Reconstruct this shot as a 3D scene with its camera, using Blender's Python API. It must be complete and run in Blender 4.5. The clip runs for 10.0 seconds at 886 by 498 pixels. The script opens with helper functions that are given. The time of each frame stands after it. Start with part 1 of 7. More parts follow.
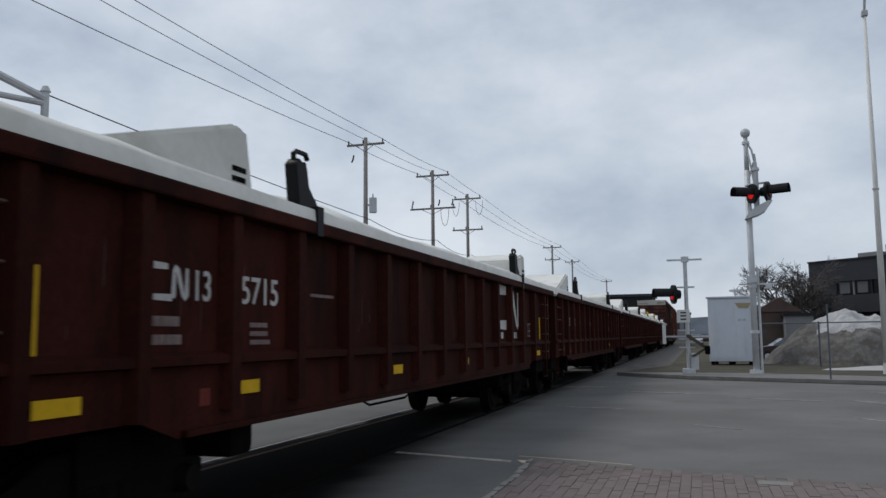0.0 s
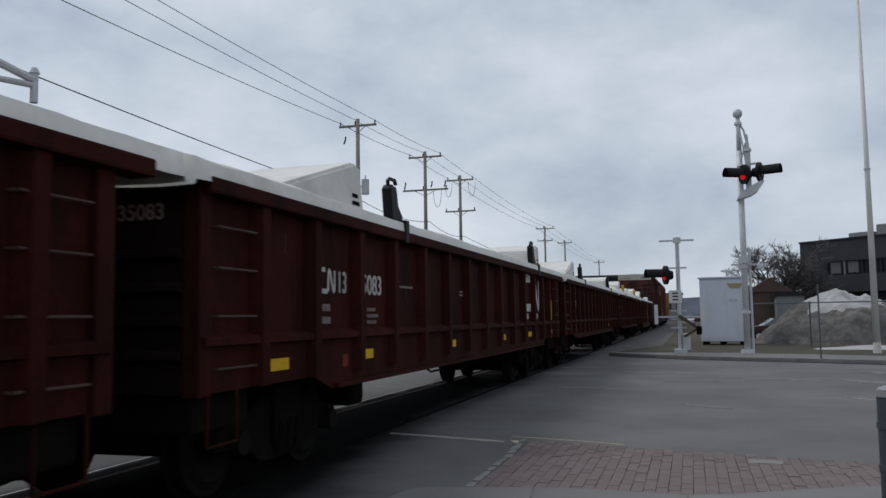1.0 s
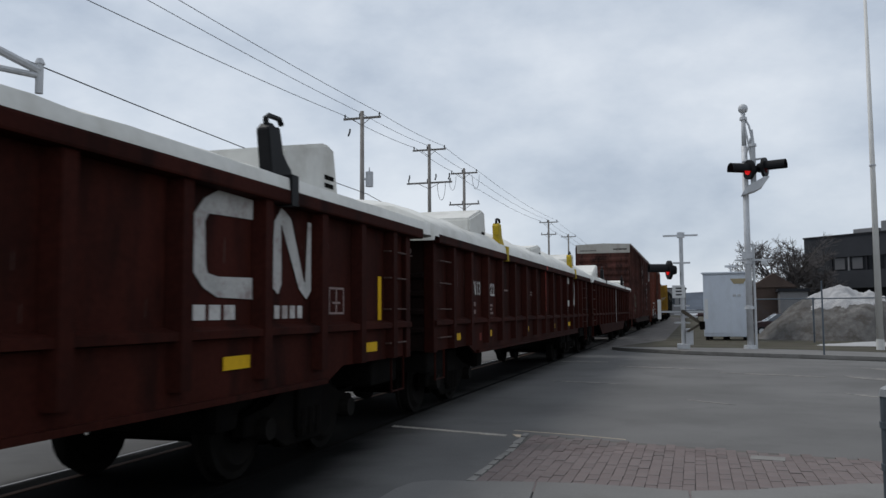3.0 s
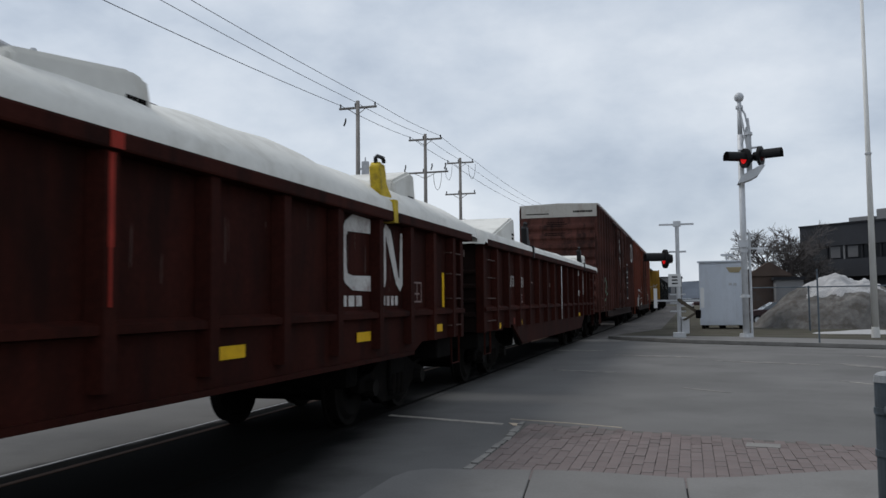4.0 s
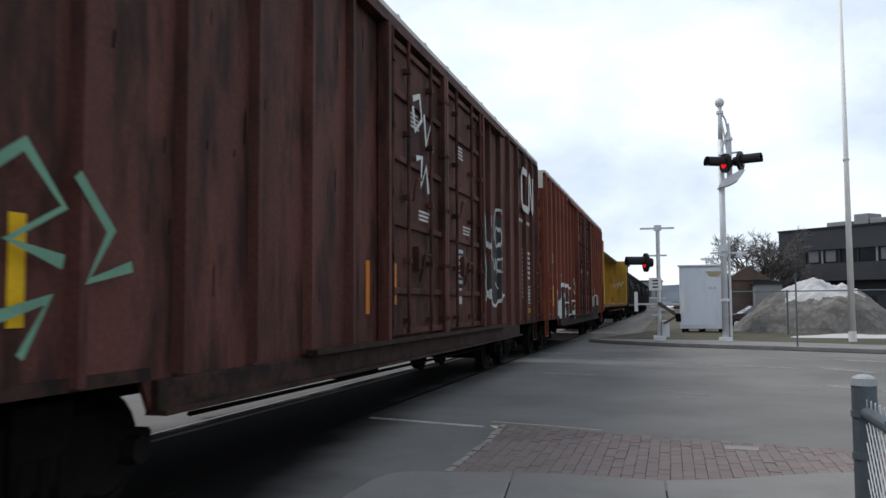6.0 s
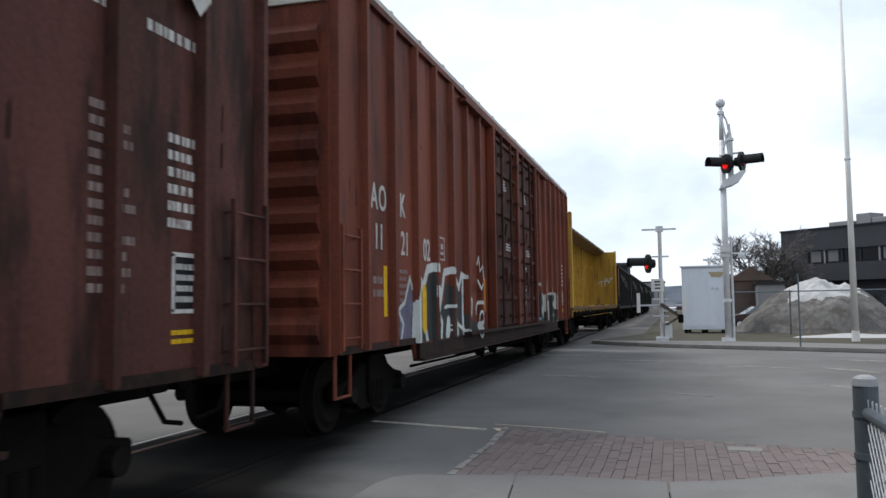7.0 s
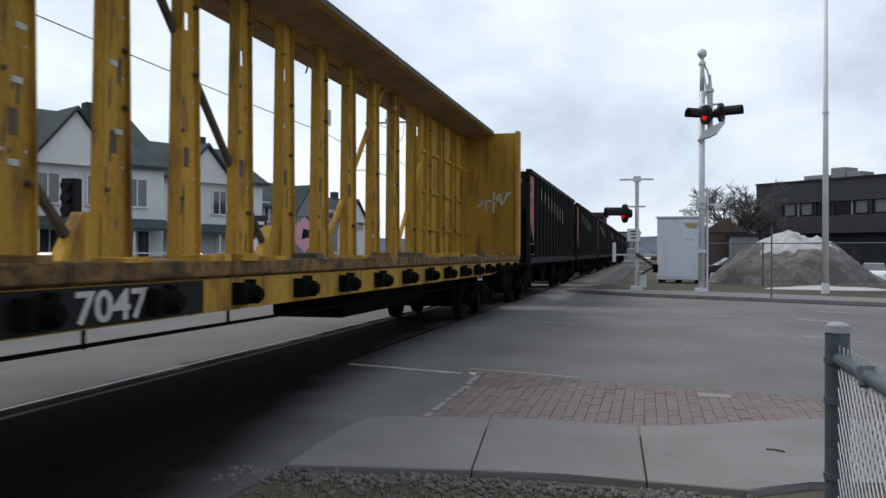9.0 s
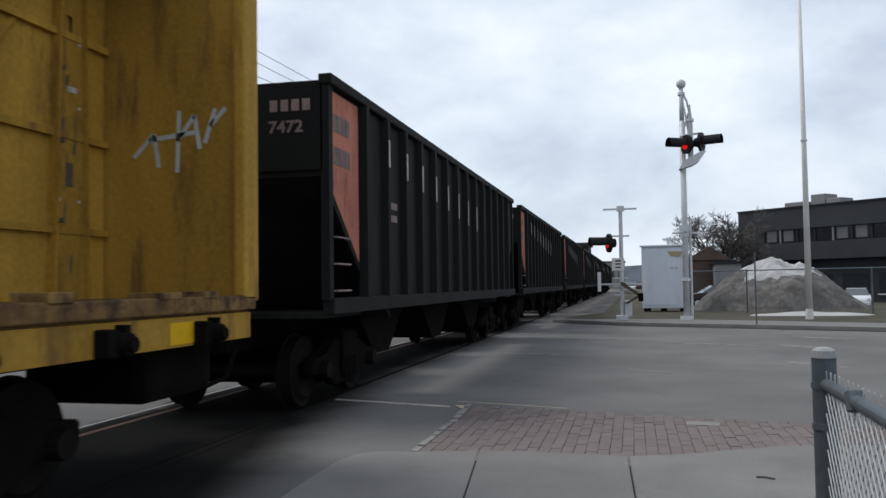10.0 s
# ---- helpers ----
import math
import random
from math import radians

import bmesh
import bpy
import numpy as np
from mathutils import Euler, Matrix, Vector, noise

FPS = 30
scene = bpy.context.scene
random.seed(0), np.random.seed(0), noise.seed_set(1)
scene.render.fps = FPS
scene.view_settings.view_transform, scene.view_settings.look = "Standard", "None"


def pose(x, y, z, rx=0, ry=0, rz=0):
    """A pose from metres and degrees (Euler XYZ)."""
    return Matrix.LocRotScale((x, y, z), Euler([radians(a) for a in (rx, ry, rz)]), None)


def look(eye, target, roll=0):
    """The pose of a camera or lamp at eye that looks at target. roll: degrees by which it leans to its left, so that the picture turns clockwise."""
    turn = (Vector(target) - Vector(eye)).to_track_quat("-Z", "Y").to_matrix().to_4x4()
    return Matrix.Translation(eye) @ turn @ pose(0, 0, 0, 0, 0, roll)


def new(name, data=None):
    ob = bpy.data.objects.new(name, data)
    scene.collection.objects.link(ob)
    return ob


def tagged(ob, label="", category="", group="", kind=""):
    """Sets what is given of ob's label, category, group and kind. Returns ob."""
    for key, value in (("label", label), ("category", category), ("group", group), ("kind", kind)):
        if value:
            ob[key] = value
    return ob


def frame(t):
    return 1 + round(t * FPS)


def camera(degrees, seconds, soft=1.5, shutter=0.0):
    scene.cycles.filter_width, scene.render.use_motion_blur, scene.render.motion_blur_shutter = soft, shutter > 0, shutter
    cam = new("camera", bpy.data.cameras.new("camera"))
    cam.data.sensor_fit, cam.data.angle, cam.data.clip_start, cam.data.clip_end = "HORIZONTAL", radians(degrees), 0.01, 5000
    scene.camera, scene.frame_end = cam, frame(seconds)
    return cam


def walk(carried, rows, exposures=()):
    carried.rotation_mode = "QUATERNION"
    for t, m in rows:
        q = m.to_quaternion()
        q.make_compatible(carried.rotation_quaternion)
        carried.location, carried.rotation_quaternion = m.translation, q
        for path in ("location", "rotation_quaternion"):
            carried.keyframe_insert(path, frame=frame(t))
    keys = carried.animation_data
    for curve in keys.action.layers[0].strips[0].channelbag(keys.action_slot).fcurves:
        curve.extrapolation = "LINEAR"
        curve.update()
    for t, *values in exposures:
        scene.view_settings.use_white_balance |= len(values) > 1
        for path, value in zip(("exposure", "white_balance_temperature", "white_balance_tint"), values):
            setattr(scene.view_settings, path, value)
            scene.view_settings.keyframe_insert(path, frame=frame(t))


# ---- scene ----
cam = camera(56.0, 10.0, shutter=0.08)
PATH = [
    (0, (0.001, 0.006, 1.494), (96.03, 0.60, 17.03)),
    (0.5, (0.002, 0.005, 1.499), (95.58, 0.69, 16.58)),
    (1, (0.002, -0.002, 1.500), (94.74, 0.83, 16.55)),
    (1.5, (-0.007, 0.004, 1.522), (94.02, 0.45, 16.37)),
    (2, (-0.003, 0.013, 1.519), (94.02, 0.16, 16.66)),
    (3.3, (-0.001, -0.009, 1.509), (94.29, 0.49, 16.68)),
    (3.5, (-0.001, -0.009, 1.507), (93.96, 0.43, 16.38)),
    (4, (0.002, -0.002, 1.505), (93.55, 0.59, 16.52)),
    (4.5, (0.001, -0.001, 1.505), (93.61, 0.23, 16.23)),
    (5, (0.001, -0.010, 1.507), (94.08, -0.11, 15.55)),
    (6.5, (0.004, 0.006, 1.501), (93.59, 0.49, 15.30)),
    (7, (0.010, 0.002, 1.505), (93.90, 0.76, 15.43)),
    (7.5, (0.006, -0.010, 1.503), (93.34, 0.80, 14.42)),
    (8, (0.011, -0.003, 1.496), (93.06, 0.20, 13.91)),
    (8.5, (-0.011, -0.020, 1.488), (90.94, 0.06, 16.33)),
    (9, (-0.007, 0.012, 1.487), (90.23, -0.21, 13.83)),
    (9.5, (-0.009, 0.016, 1.493), (91.67, -0.89, 13.21)),
    (10, (-0.008, 0.019, 1.485), (92.47, 0.82, 12.84)),
]
walk(cam, [(t, pose(*p, *r)) for t, p, r in PATH], exposures=[(0.0, -0.14, 6380, 10), (1.0, -0.18, 6380, 10), (2.0, -0.10, 6400, 10), (5.0, 0.04, 6450, 10), (6.5, 0.78, 6500, 10), (7.0, 0.72, 6500, 10), (8.0, 0.58, 6480, 10), (8.5, 0.52, 6450, 10), (9.0, 0.36, 6420, 10), (10.0, 0.33, 6480, 10)])


# ---- light: overcast sky with broken cloud, one very soft sun ----
world = bpy.data.worlds.new("sky")
scene.world = world
world.use_nodes = True
wn, wl = world.node_tree.nodes, world.node_tree.links
wn.clear()
w_out = wn.new("ShaderNodeOutputWorld")
w_bg = wn.new("ShaderNodeBackground")
w_sky = wn.new("ShaderNodeTexSky")
w_sky.sky_type = "NISHITA"
w_sky.sun_disc = False
w_sky.sun_elevation, w_sky.sun_rotation = radians(56), radians(-75)
w_tc = wn.new("ShaderNodeTexCoord")
w_map = wn.new("ShaderNodeMapping")
w_map.inputs["Scale"].default_value = (2.0, 2.0, 3.6)
w_n1 = wn.new("ShaderNodeTexNoise")
w_n1.inputs["Scale"].default_value, w_n1.inputs["Detail"].default_value, w_n1.inputs["Roughness"].default_value = 1.5, 7.0, 0.55
w_ramp = wn.new("ShaderNodeValToRGB")
e = w_ramp.color_ramp.elements
e[0].position, e[0].color = 0.30, (0.40, 0.47, 0.575, 1)
e[1].position, e[1].color = 0.64, (0.80, 0.85, 0.91, 1)
w_mid = w_ramp.color_ramp.elements.new(0.48)
w_mid.color = (0.62, 0.685, 0.77, 1)
w_scale = wn.new("ShaderNodeVectorMath")
w_scale.operation = "SCALE"
w_scale.inputs["Scale"].default_value = 0.10
w_mix = wn.new("ShaderNodeMix")
w_mix.data_type = "RGBA"
w_mix.inputs["Factor"].default_value = 0.90
wl.new(w_tc.outputs["Generated"], w_map.inputs["Vector"])
wl.new(w_map.outputs["Vector"], w_n1.inputs["Vector"])
wl.new(w_n1.outputs["Fac"], w_ramp.inputs["Fac"])
wl.new(w_sky.outputs["Color"], w_scale.inputs[0])
wl.new(w_scale.outputs["Vector"], w_mix.inputs["A"])
wl.new(w_ramp.outputs["Color"], w_mix.inputs["B"])
wl.new(w_mix.outputs["Result"], w_bg.inputs["Color"])
wl.new(w_bg.outputs["Background"], w_out.inputs["Surface"])

sun = new("sun", bpy.data.lights.new("sun", "SUN"))
sun.data.energy, sun.data.angle, sun.data.color = 1.5, radians(22), (1.0, 0.97, 0.92)
sun.matrix_world = look((-36, 10, 56), (0, 0, 0))


# ---- materials ----
def mat(name, base, rough=0.7, metal=0.0, vary=0.25, scale=1.5, fine=30.0, bump=0.15, stain=None, stain_amt=0.5, streak=1.0, island=False, spread=(0.5, 0.68), spec=0.1, band=None):
    """A surface with broad tone changes, fine grain, optional stains of another colour (streak > 1: drawn out along z) and relief."""
    m = bpy.data.materials.new(name)
    m.use_nodes = True
    n, l = m.node_tree.nodes, m.node_tree.links
    b = n["Principled BSDF"]
    tc = n.new("ShaderNodeTexCoord")
    mp = n.new("ShaderNodeMapping")
    mp.inputs["Scale"].default_value = (1, 1, 1 / streak)
    l.new(tc.outputs["Object"], mp.inputs["Vector"])
    big, small = n.new("ShaderNodeTexNoise"), n.new("ShaderNodeTexNoise")
    big.inputs["Scale"].default_value, big.inputs["Detail"].default_value = scale, 5
    small.inputs["Scale"].default_value, small.inputs["Detail"].default_value = fine, 3
    l.new(mp.outputs["Vector"], big.inputs["Vector"])
    l.new(tc.outputs["Object"], small.inputs["Vector"])
    add = n.new("ShaderNodeMath")
    add.operation = "ADD"
    l.new(big.outputs["Fac"], add.inputs[0])
    half = n.new("ShaderNodeMath")
    half.operation = "MULTIPLY"
    half.inputs[1].default_value = 0.5
    l.new(small.outputs["Fac"], half.inputs[0])
    l.new(half.outputs[0], add.inputs[1])
    ramp = n.new("ShaderNodeMapRange")
    ramp.inputs["From Min"].default_value, ramp.inputs["From Max"].default_value = 0.45, 1.05
    ramp.inputs["To Min"].default_value, ramp.inputs["To Max"].default_value = 1 - vary, 1 + vary
    l.new(add.outputs[0], ramp.inputs["Value"])
    last = ramp.outputs["Result"]
    oi = n.new("ShaderNodeNewGeometry" if island else "ShaderNodeObjectInfo")
    r2 = n.new("ShaderNodeMapRange")
    r2.inputs["To Min"].default_value, r2.inputs["To Max"].default_value = 1 - vary * 0.4, 1 + vary * 0.4
    l.new(oi.outputs["Random Per Island" if island else "Random"], r2.inputs["Value"])
    mu = n.new("ShaderNodeMath")
    mu.operation = "MULTIPLY"
    l.new(last, mu.inputs[0])
    l.new(r2.outputs["Result"], mu.inputs[1])
    sc = n.new("ShaderNodeVectorMath")
    sc.operation = "SCALE"
    sc.inputs[0].default_value = base
    l.new(mu.outputs[0], sc.inputs["Scale"])
    colour = sc.outputs["Vector"]
    if stain:
        st = n.new("ShaderNodeTexNoise")
        st.inputs["Scale"].default_value, st.inputs["Detail"].default_value, st.inputs["Roughness"].default_value = scale * 2.3, 8, 0.65
        l.new(mp.outputs["Vector"], st.inputs["Vector"])
        sr = n.new("ShaderNodeMapRange")
        sr.inputs["From Min"].default_value, sr.inputs["From Max"].default_value = spread
        sr.inputs["To Max"].default_value = stain_amt
        l.new(st.outputs["Fac"], sr.inputs["Value"])
        mx = n.new("ShaderNodeMix")
        mx.data_type = "RGBA"
        mx.inputs["B"].default_value = (*stain, 1)
        l.new(sr.outputs["Result"], mx.inputs["Factor"])
        l.new(colour, mx.inputs["A"])
        colour = mx.outputs["Result"]
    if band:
        # dark tarry asphalt along the rails with the train's shade painted in: full between the two middle offsets,
        # fading to the outer ones
        tar_shade, x0, x1, x2, x3 = band
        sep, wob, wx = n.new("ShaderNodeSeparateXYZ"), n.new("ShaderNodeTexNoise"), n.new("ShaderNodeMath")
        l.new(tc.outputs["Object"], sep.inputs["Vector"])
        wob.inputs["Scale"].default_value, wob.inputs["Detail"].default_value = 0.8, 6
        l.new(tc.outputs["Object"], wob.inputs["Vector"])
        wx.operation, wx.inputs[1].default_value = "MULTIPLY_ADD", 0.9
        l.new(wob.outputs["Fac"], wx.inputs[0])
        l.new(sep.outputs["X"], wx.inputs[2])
        # the near edge of the painted dark band swings towards the footpath
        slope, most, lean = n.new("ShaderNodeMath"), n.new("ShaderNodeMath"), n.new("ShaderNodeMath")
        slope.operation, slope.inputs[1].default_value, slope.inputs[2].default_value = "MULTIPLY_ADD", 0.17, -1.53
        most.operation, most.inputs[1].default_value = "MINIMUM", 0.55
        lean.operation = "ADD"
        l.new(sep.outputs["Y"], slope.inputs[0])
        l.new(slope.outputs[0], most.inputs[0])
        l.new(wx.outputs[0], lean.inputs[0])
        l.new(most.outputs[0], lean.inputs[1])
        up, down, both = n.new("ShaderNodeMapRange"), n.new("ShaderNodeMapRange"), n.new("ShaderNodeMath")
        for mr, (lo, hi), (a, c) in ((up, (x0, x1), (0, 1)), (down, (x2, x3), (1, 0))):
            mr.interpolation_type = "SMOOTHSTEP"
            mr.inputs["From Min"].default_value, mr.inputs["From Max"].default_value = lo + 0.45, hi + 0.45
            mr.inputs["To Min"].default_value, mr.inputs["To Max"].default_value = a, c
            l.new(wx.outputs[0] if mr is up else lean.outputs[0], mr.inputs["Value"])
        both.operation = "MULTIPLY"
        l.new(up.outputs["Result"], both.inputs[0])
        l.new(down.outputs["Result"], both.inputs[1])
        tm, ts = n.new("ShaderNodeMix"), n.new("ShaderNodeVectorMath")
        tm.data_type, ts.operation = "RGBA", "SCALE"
        ts.inputs[0].default_value = tar_shade
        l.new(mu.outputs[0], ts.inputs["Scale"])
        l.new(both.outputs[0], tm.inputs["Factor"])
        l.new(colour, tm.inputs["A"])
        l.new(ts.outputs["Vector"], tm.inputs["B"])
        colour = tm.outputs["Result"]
    l.new(colour, b.inputs["Base Color"])
    b.inputs["Roughness"].default_value, b.inputs["Metallic"].default_value = rough, metal
    b.inputs["Specular IOR Level"].default_value = spec
    if bump:
        bp = n.new("ShaderNodeBump")
        bp.inputs["Strength"].default_value, bp.inputs["Distance"].default_value = bump, 0.02
        l.new(add.outputs[0], bp.inputs["Height"])
        l.new(bp.outputs["Normal"], b.inputs["Normal"])
    return m


def glow(name, colour, power):
    m = bpy.data.materials.new(name)
    m.use_nodes = True
    b = m.node_tree.nodes["Principled BSDF"]
    b.inputs["Base Color"].default_value = (*colour, 1)
    b.inputs["Emission Color"].default_value = (*colour, 1)
    b.inputs["Emission Strength"].default_value = power
    return m


def glass(name, tint=(0.05, 0.06, 0.07)):
    m = bpy.data.materials.new(name)
    m.use_nodes = True
    b = m.node_tree.nodes["Principled BSDF"]
    b.inputs["Base Color"].default_value = (*tint, 1)
    b.inputs["Roughness"].default_value, b.inputs["Metallic"].default_value = 0.06, 0.0
    b.inputs["Specular IOR Level"].default_value = 0.8
    return m


M_ASPHALT = mat("asphalt", (0.163, 0.159, 0.155), 0.9, 0, 0.24, 0.35, 60, 0.25, (0.115, 0.112, 0.109), 0.55)
# band: tar and the train's shade both go into the road colour
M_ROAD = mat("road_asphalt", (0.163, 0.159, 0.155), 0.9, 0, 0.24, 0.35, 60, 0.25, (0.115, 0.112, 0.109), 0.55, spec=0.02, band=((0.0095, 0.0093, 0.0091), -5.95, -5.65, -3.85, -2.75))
M_CONCRETE = mat("concrete", (0.172, 0.167, 0.161), 0.85, 0, 0.16, 0.9, 45, 0.15, (0.14, 0.132, 0.125), 0.5)
M_KERB = mat("kerb_stone", (0.225, 0.217, 0.205), 0.85, 0, 0.2, 1.5, 40, 0.2, (0.13, 0.12, 0.11), 0.5)
M_BRICK = mat("paver_brick", (0.165, 0.135, 0.130), 0.85, 0, 0.16, 0.8, 50, 0.25, (0.142, 0.134, 0.128), 0.75)
M_JOINT = mat("joint_sand", (0.105, 0.098, 0.092), 0.95, 0, 0.25, 3, 60, 0.2)
M_PAINT_LINE = mat("worn_road_paint", (0.24, 0.225, 0.205), 0.85, 0, 0.3, 2, 40, 0.1, (0.128, 0.124, 0.121), 0.95, spread=(0.42, 0.58))
M_TURF = mat("dry_turf", (0.078, 0.070, 0.054), 0.95, 0, 0.45, 0.6, 25, 0.5, (0.06, 0.07, 0.035), 0.6)
M_BALLAST = mat("ballast_ground", (0.135, 0.125, 0.118), 0.95, 0, 0.4, 1.2, 18, 0.8, (0.08, 0.07, 0.062), 0.6)
M_RAIL = mat("rail_steel", (0.30, 0.29, 0.285), 0.45, 1.0, 0.15, 3, 60, 0.05)
M_RAIL_SIDE = mat("rail_rust", (0.10, 0.06, 0.045), 0.85, 0.1, 0.3, 3, 60, 0.2)
M_GONDOLA = mat("gondola_oxide_red", (0.034, 0.0086, 0.0059), 0.7, 0, 0.5, 0.9, 25, 0.12, (0.013, 0.0052, 0.0042), 0.85, 3.5, spread=(0.46, 0.64), spec=0.04)
# wagon ends: near-black, much darker than the red sides
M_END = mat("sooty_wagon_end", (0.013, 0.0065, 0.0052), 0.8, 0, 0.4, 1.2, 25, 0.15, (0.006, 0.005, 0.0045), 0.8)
M_BOX1 = mat("boxcar_brown", (0.078, 0.031, 0.0245), 0.66, 0, 0.50, 1.3, 25, 0.18, (0.022, 0.012, 0.0105), 0.9, 4.0, spread=(0.48, 0.62))
M_BOX2 = mat("boxcar_red", (0.132, 0.037, 0.022), 0.6, 0, 0.42, 1.1, 25, 0.18, (0.045, 0.019, 0.015), 0.85, 4.5, spread=(0.49, 0.65))
M_BOX1_DOOR = mat("boxcar_brown_door", (0.072, 0.029, 0.0225), 0.7, 0, 0.5, 1.6, 25, 0.2, (0.018, 0.0105, 0.009), 0.9, 2.5, spread=(0.45, 0.62))
M_BOX2_DOOR = mat("boxcar_grimy_door", (0.066, 0.026, 0.019), 0.7, 0, 0.5, 1.6, 25, 0.2, (0.024, 0.013, 0.011), 0.9, 2.0, spread=(0.42, 0.62))
M_SILL = mat("oily_sill", (0.034, 0.018, 0.014), 0.75, 0, 0.5, 2.0, 25, 0.25, (0.012, 0.009, 0.008), 0.9, spread=(0.44, 0.6))
M_YELLOW = mat("centerbeam_yellow", (0.37, 0.215, 0.036), 0.65, 0, 0.38, 1.7, 22, 0.2, (0.12, 0.066, 0.027), 0.8, 5.0, spread=(0.53, 0.66))
M_TAN = mat("dirty_tan_underside", (0.25, 0.175, 0.085), 0.75, 0, 0.3, 1.5, 25, 0.15, (0.13, 0.085, 0.045), 0.7)
M_STRUT = mat("weathered_steel_strut", (0.10, 0.085, 0.065), 0.7, 0.1, 0.3, 3, 30, 0.15, (0.05, 0.035, 0.025), 0.7)
M_DECK = mat("deck_rusty", (0.19, 0.115, 0.045), 0.8, 0, 0.45, 2.6, 25, 0.35, (0.05, 0.03, 0.02), 0.9, spread=(0.44, 0.6))
M_HOPPER = mat("hopper_black", (0.011, 0.0115, 0.0115), 0.7, 0, 0.35, 0.8, 25, 0.15, (0.03, 0.028, 0.026), 0.5, 4.0)
M_FADED_RED = mat("faded_red_panel", (0.42, 0.16, 0.11), 0.7, 0, 0.25, 1.5, 25, 0.1, (0.16, 0.06, 0.045), 0.7, 2.0)
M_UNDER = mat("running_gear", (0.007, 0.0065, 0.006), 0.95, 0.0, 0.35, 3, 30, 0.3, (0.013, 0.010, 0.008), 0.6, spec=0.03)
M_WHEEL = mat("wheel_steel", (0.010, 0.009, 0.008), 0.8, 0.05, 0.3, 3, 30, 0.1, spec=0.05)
M_COVER = mat("white_cover", (0.63, 0.62, 0.58), 0.6, 0, 0.10, 0.9, 12, 0.2, (0.42, 0.40, 0.35), 0.5)
M_SILVER_TOP = mat("bare_roof_band", (0.42, 0.40, 0.365), 0.5, 0.1, 0.15, 1.2, 25, 0.08, (0.22, 0.18, 0.15), 0.5, 2.0)
M_LETTER = mat("stencil_white", (0.47, 0.46, 0.44), 0.7, 0, 0.2, 3, 40, 0.03, (0.20, 0.13, 0.12), 0.6)
M_LETTER_DIM = mat("stencil_faded", (0.22, 0.165, 0.155), 0.7, 0, 0.3, 4, 40, 0.03)
M_REFLECT = mat("reflector_yellow", (0.62, 0.37, 0.012), 0.45, 0, 0.12, 3, 40, 0.03, (0.38, 0.22, 0.01), 0.5)
M_ORANGE = mat("orange_tape", (0.42, 0.14, 0.02), 0.5, 0, 0.12, 3, 40, 0.03)
M_BLACK = mat("black_paint", (0.012, 0.012, 0.013), 0.5, 0, 0.3, 3, 40, 0.05)
M_GRAF_DARK = mat("graffiti_grey", (0.035, 0.038, 0.038), 0.55, 0, 0.3, 2, 30, 0.03)
M_GRAF_WHITE = mat("graffiti_white", (0.46, 0.485, 0.47), 0.6, 0, 0.2, 2, 30, 0.03)
M_GRAF_PALE = mat("graffiti_pale", (0.40, 0.41, 0.37), 0.6, 0, 0.2, 2, 30, 0.03)
M_HOOKYELLOW = mat("yellow_clamp", (0.46, 0.33, 0.03), 0.6, 0, 0.3, 4, 40, 0.1, (0.08, 0.06, 0.03), 0.7)
M_GALV = mat("galvanised_steel", (0.50, 0.51, 0.525), 0.5, 0.15, 0.15, 2, 40, 0.08, (0.34, 0.34, 0.345), 0.4)
M_POST = mat("fence_grey", (0.105, 0.125, 0.145), 0.55, 0.35, 0.2, 3, 40, 0.15, (0.055, 0.06, 0.065), 0.5)
M_WOODPOLE = mat("pole_wood", (0.215, 0.20, 0.185), 0.85, 0, 0.25, 3, 40, 0.2, (0.13, 0.115, 0.10), 0.5, 6.0)
M_WIRE = mat("cable_black", (0.03, 0.03, 0.033), 0.6, 0, 0.1, 3, 40, 0)
M_CABINET = mat("cabinet_aluminium", (0.60, 0.64, 0.70), 0.5, 0.0, 0.08, 0.9, 30, 0.05, (0.46, 0.48, 0.51), 0.4, 3.0)
M_DARKBRICK = mat("dark_cladding", (0.045, 0.047, 0.053), 0.75, 0, 0.18, 0.5, 14, 0.1)
M_CHARCOAL = mat("charcoal_band", (0.028, 0.029, 0.033), 0.7, 0, 0.2, 0.5, 14, 0.1)
M_LIGHTWALL = mat("light_render_wall", (0.60, 0.60, 0.60), 0.8, 0, 0.08, 0.6, 25, 0.05)
M_GREYWALL = mat("grey_siding", (0.21, 0.21, 0.215), 0.8, 0, 0.1, 0.6, 25, 0.05)
M_SHINGLE = mat("roof_shingle", (0.045, 0.058, 0.06), 0.85, 0, 0.25, 1.2, 18, 0.3)
M_WHITE = mat("white_trim", (0.62, 0.62, 0.61), 0.6, 0, 0.06, 2, 30, 0.03)
M_SNOW = mat("old_snow", (0.135, 0.128, 0.121), 0.9, 0, 0.55, 1.1, 6, 0.9, (0.075, 0.066, 0.058), 0.9, spread=(0.46, 0.62))
M_FRESH = mat("clean_snow", (0.37, 0.365, 0.365), 0.85, 0, 0.15, 1.2, 14, 0.5, (0.36, 0.345, 0.33), 0.6)
M_BARK = mat("bare_branch", (0.088, 0.08, 0.078), 0.9, 0, 0.25, 3, 30, 0.2)
M_CARWHITE = mat("car_paint_white", (0.62, 0.63, 0.65), 0.3, 0, 0.04, 1, 30, 0)
M_CARDARK = mat("car_paint_dark", (0.05, 0.03, 0.03), 0.3, 0, 0.05, 1, 30, 0)
M_CARRED = mat("car_paint_red", (0.16, 0.022, 0.024), 0.3, 0, 0.05, 1, 30, 0)
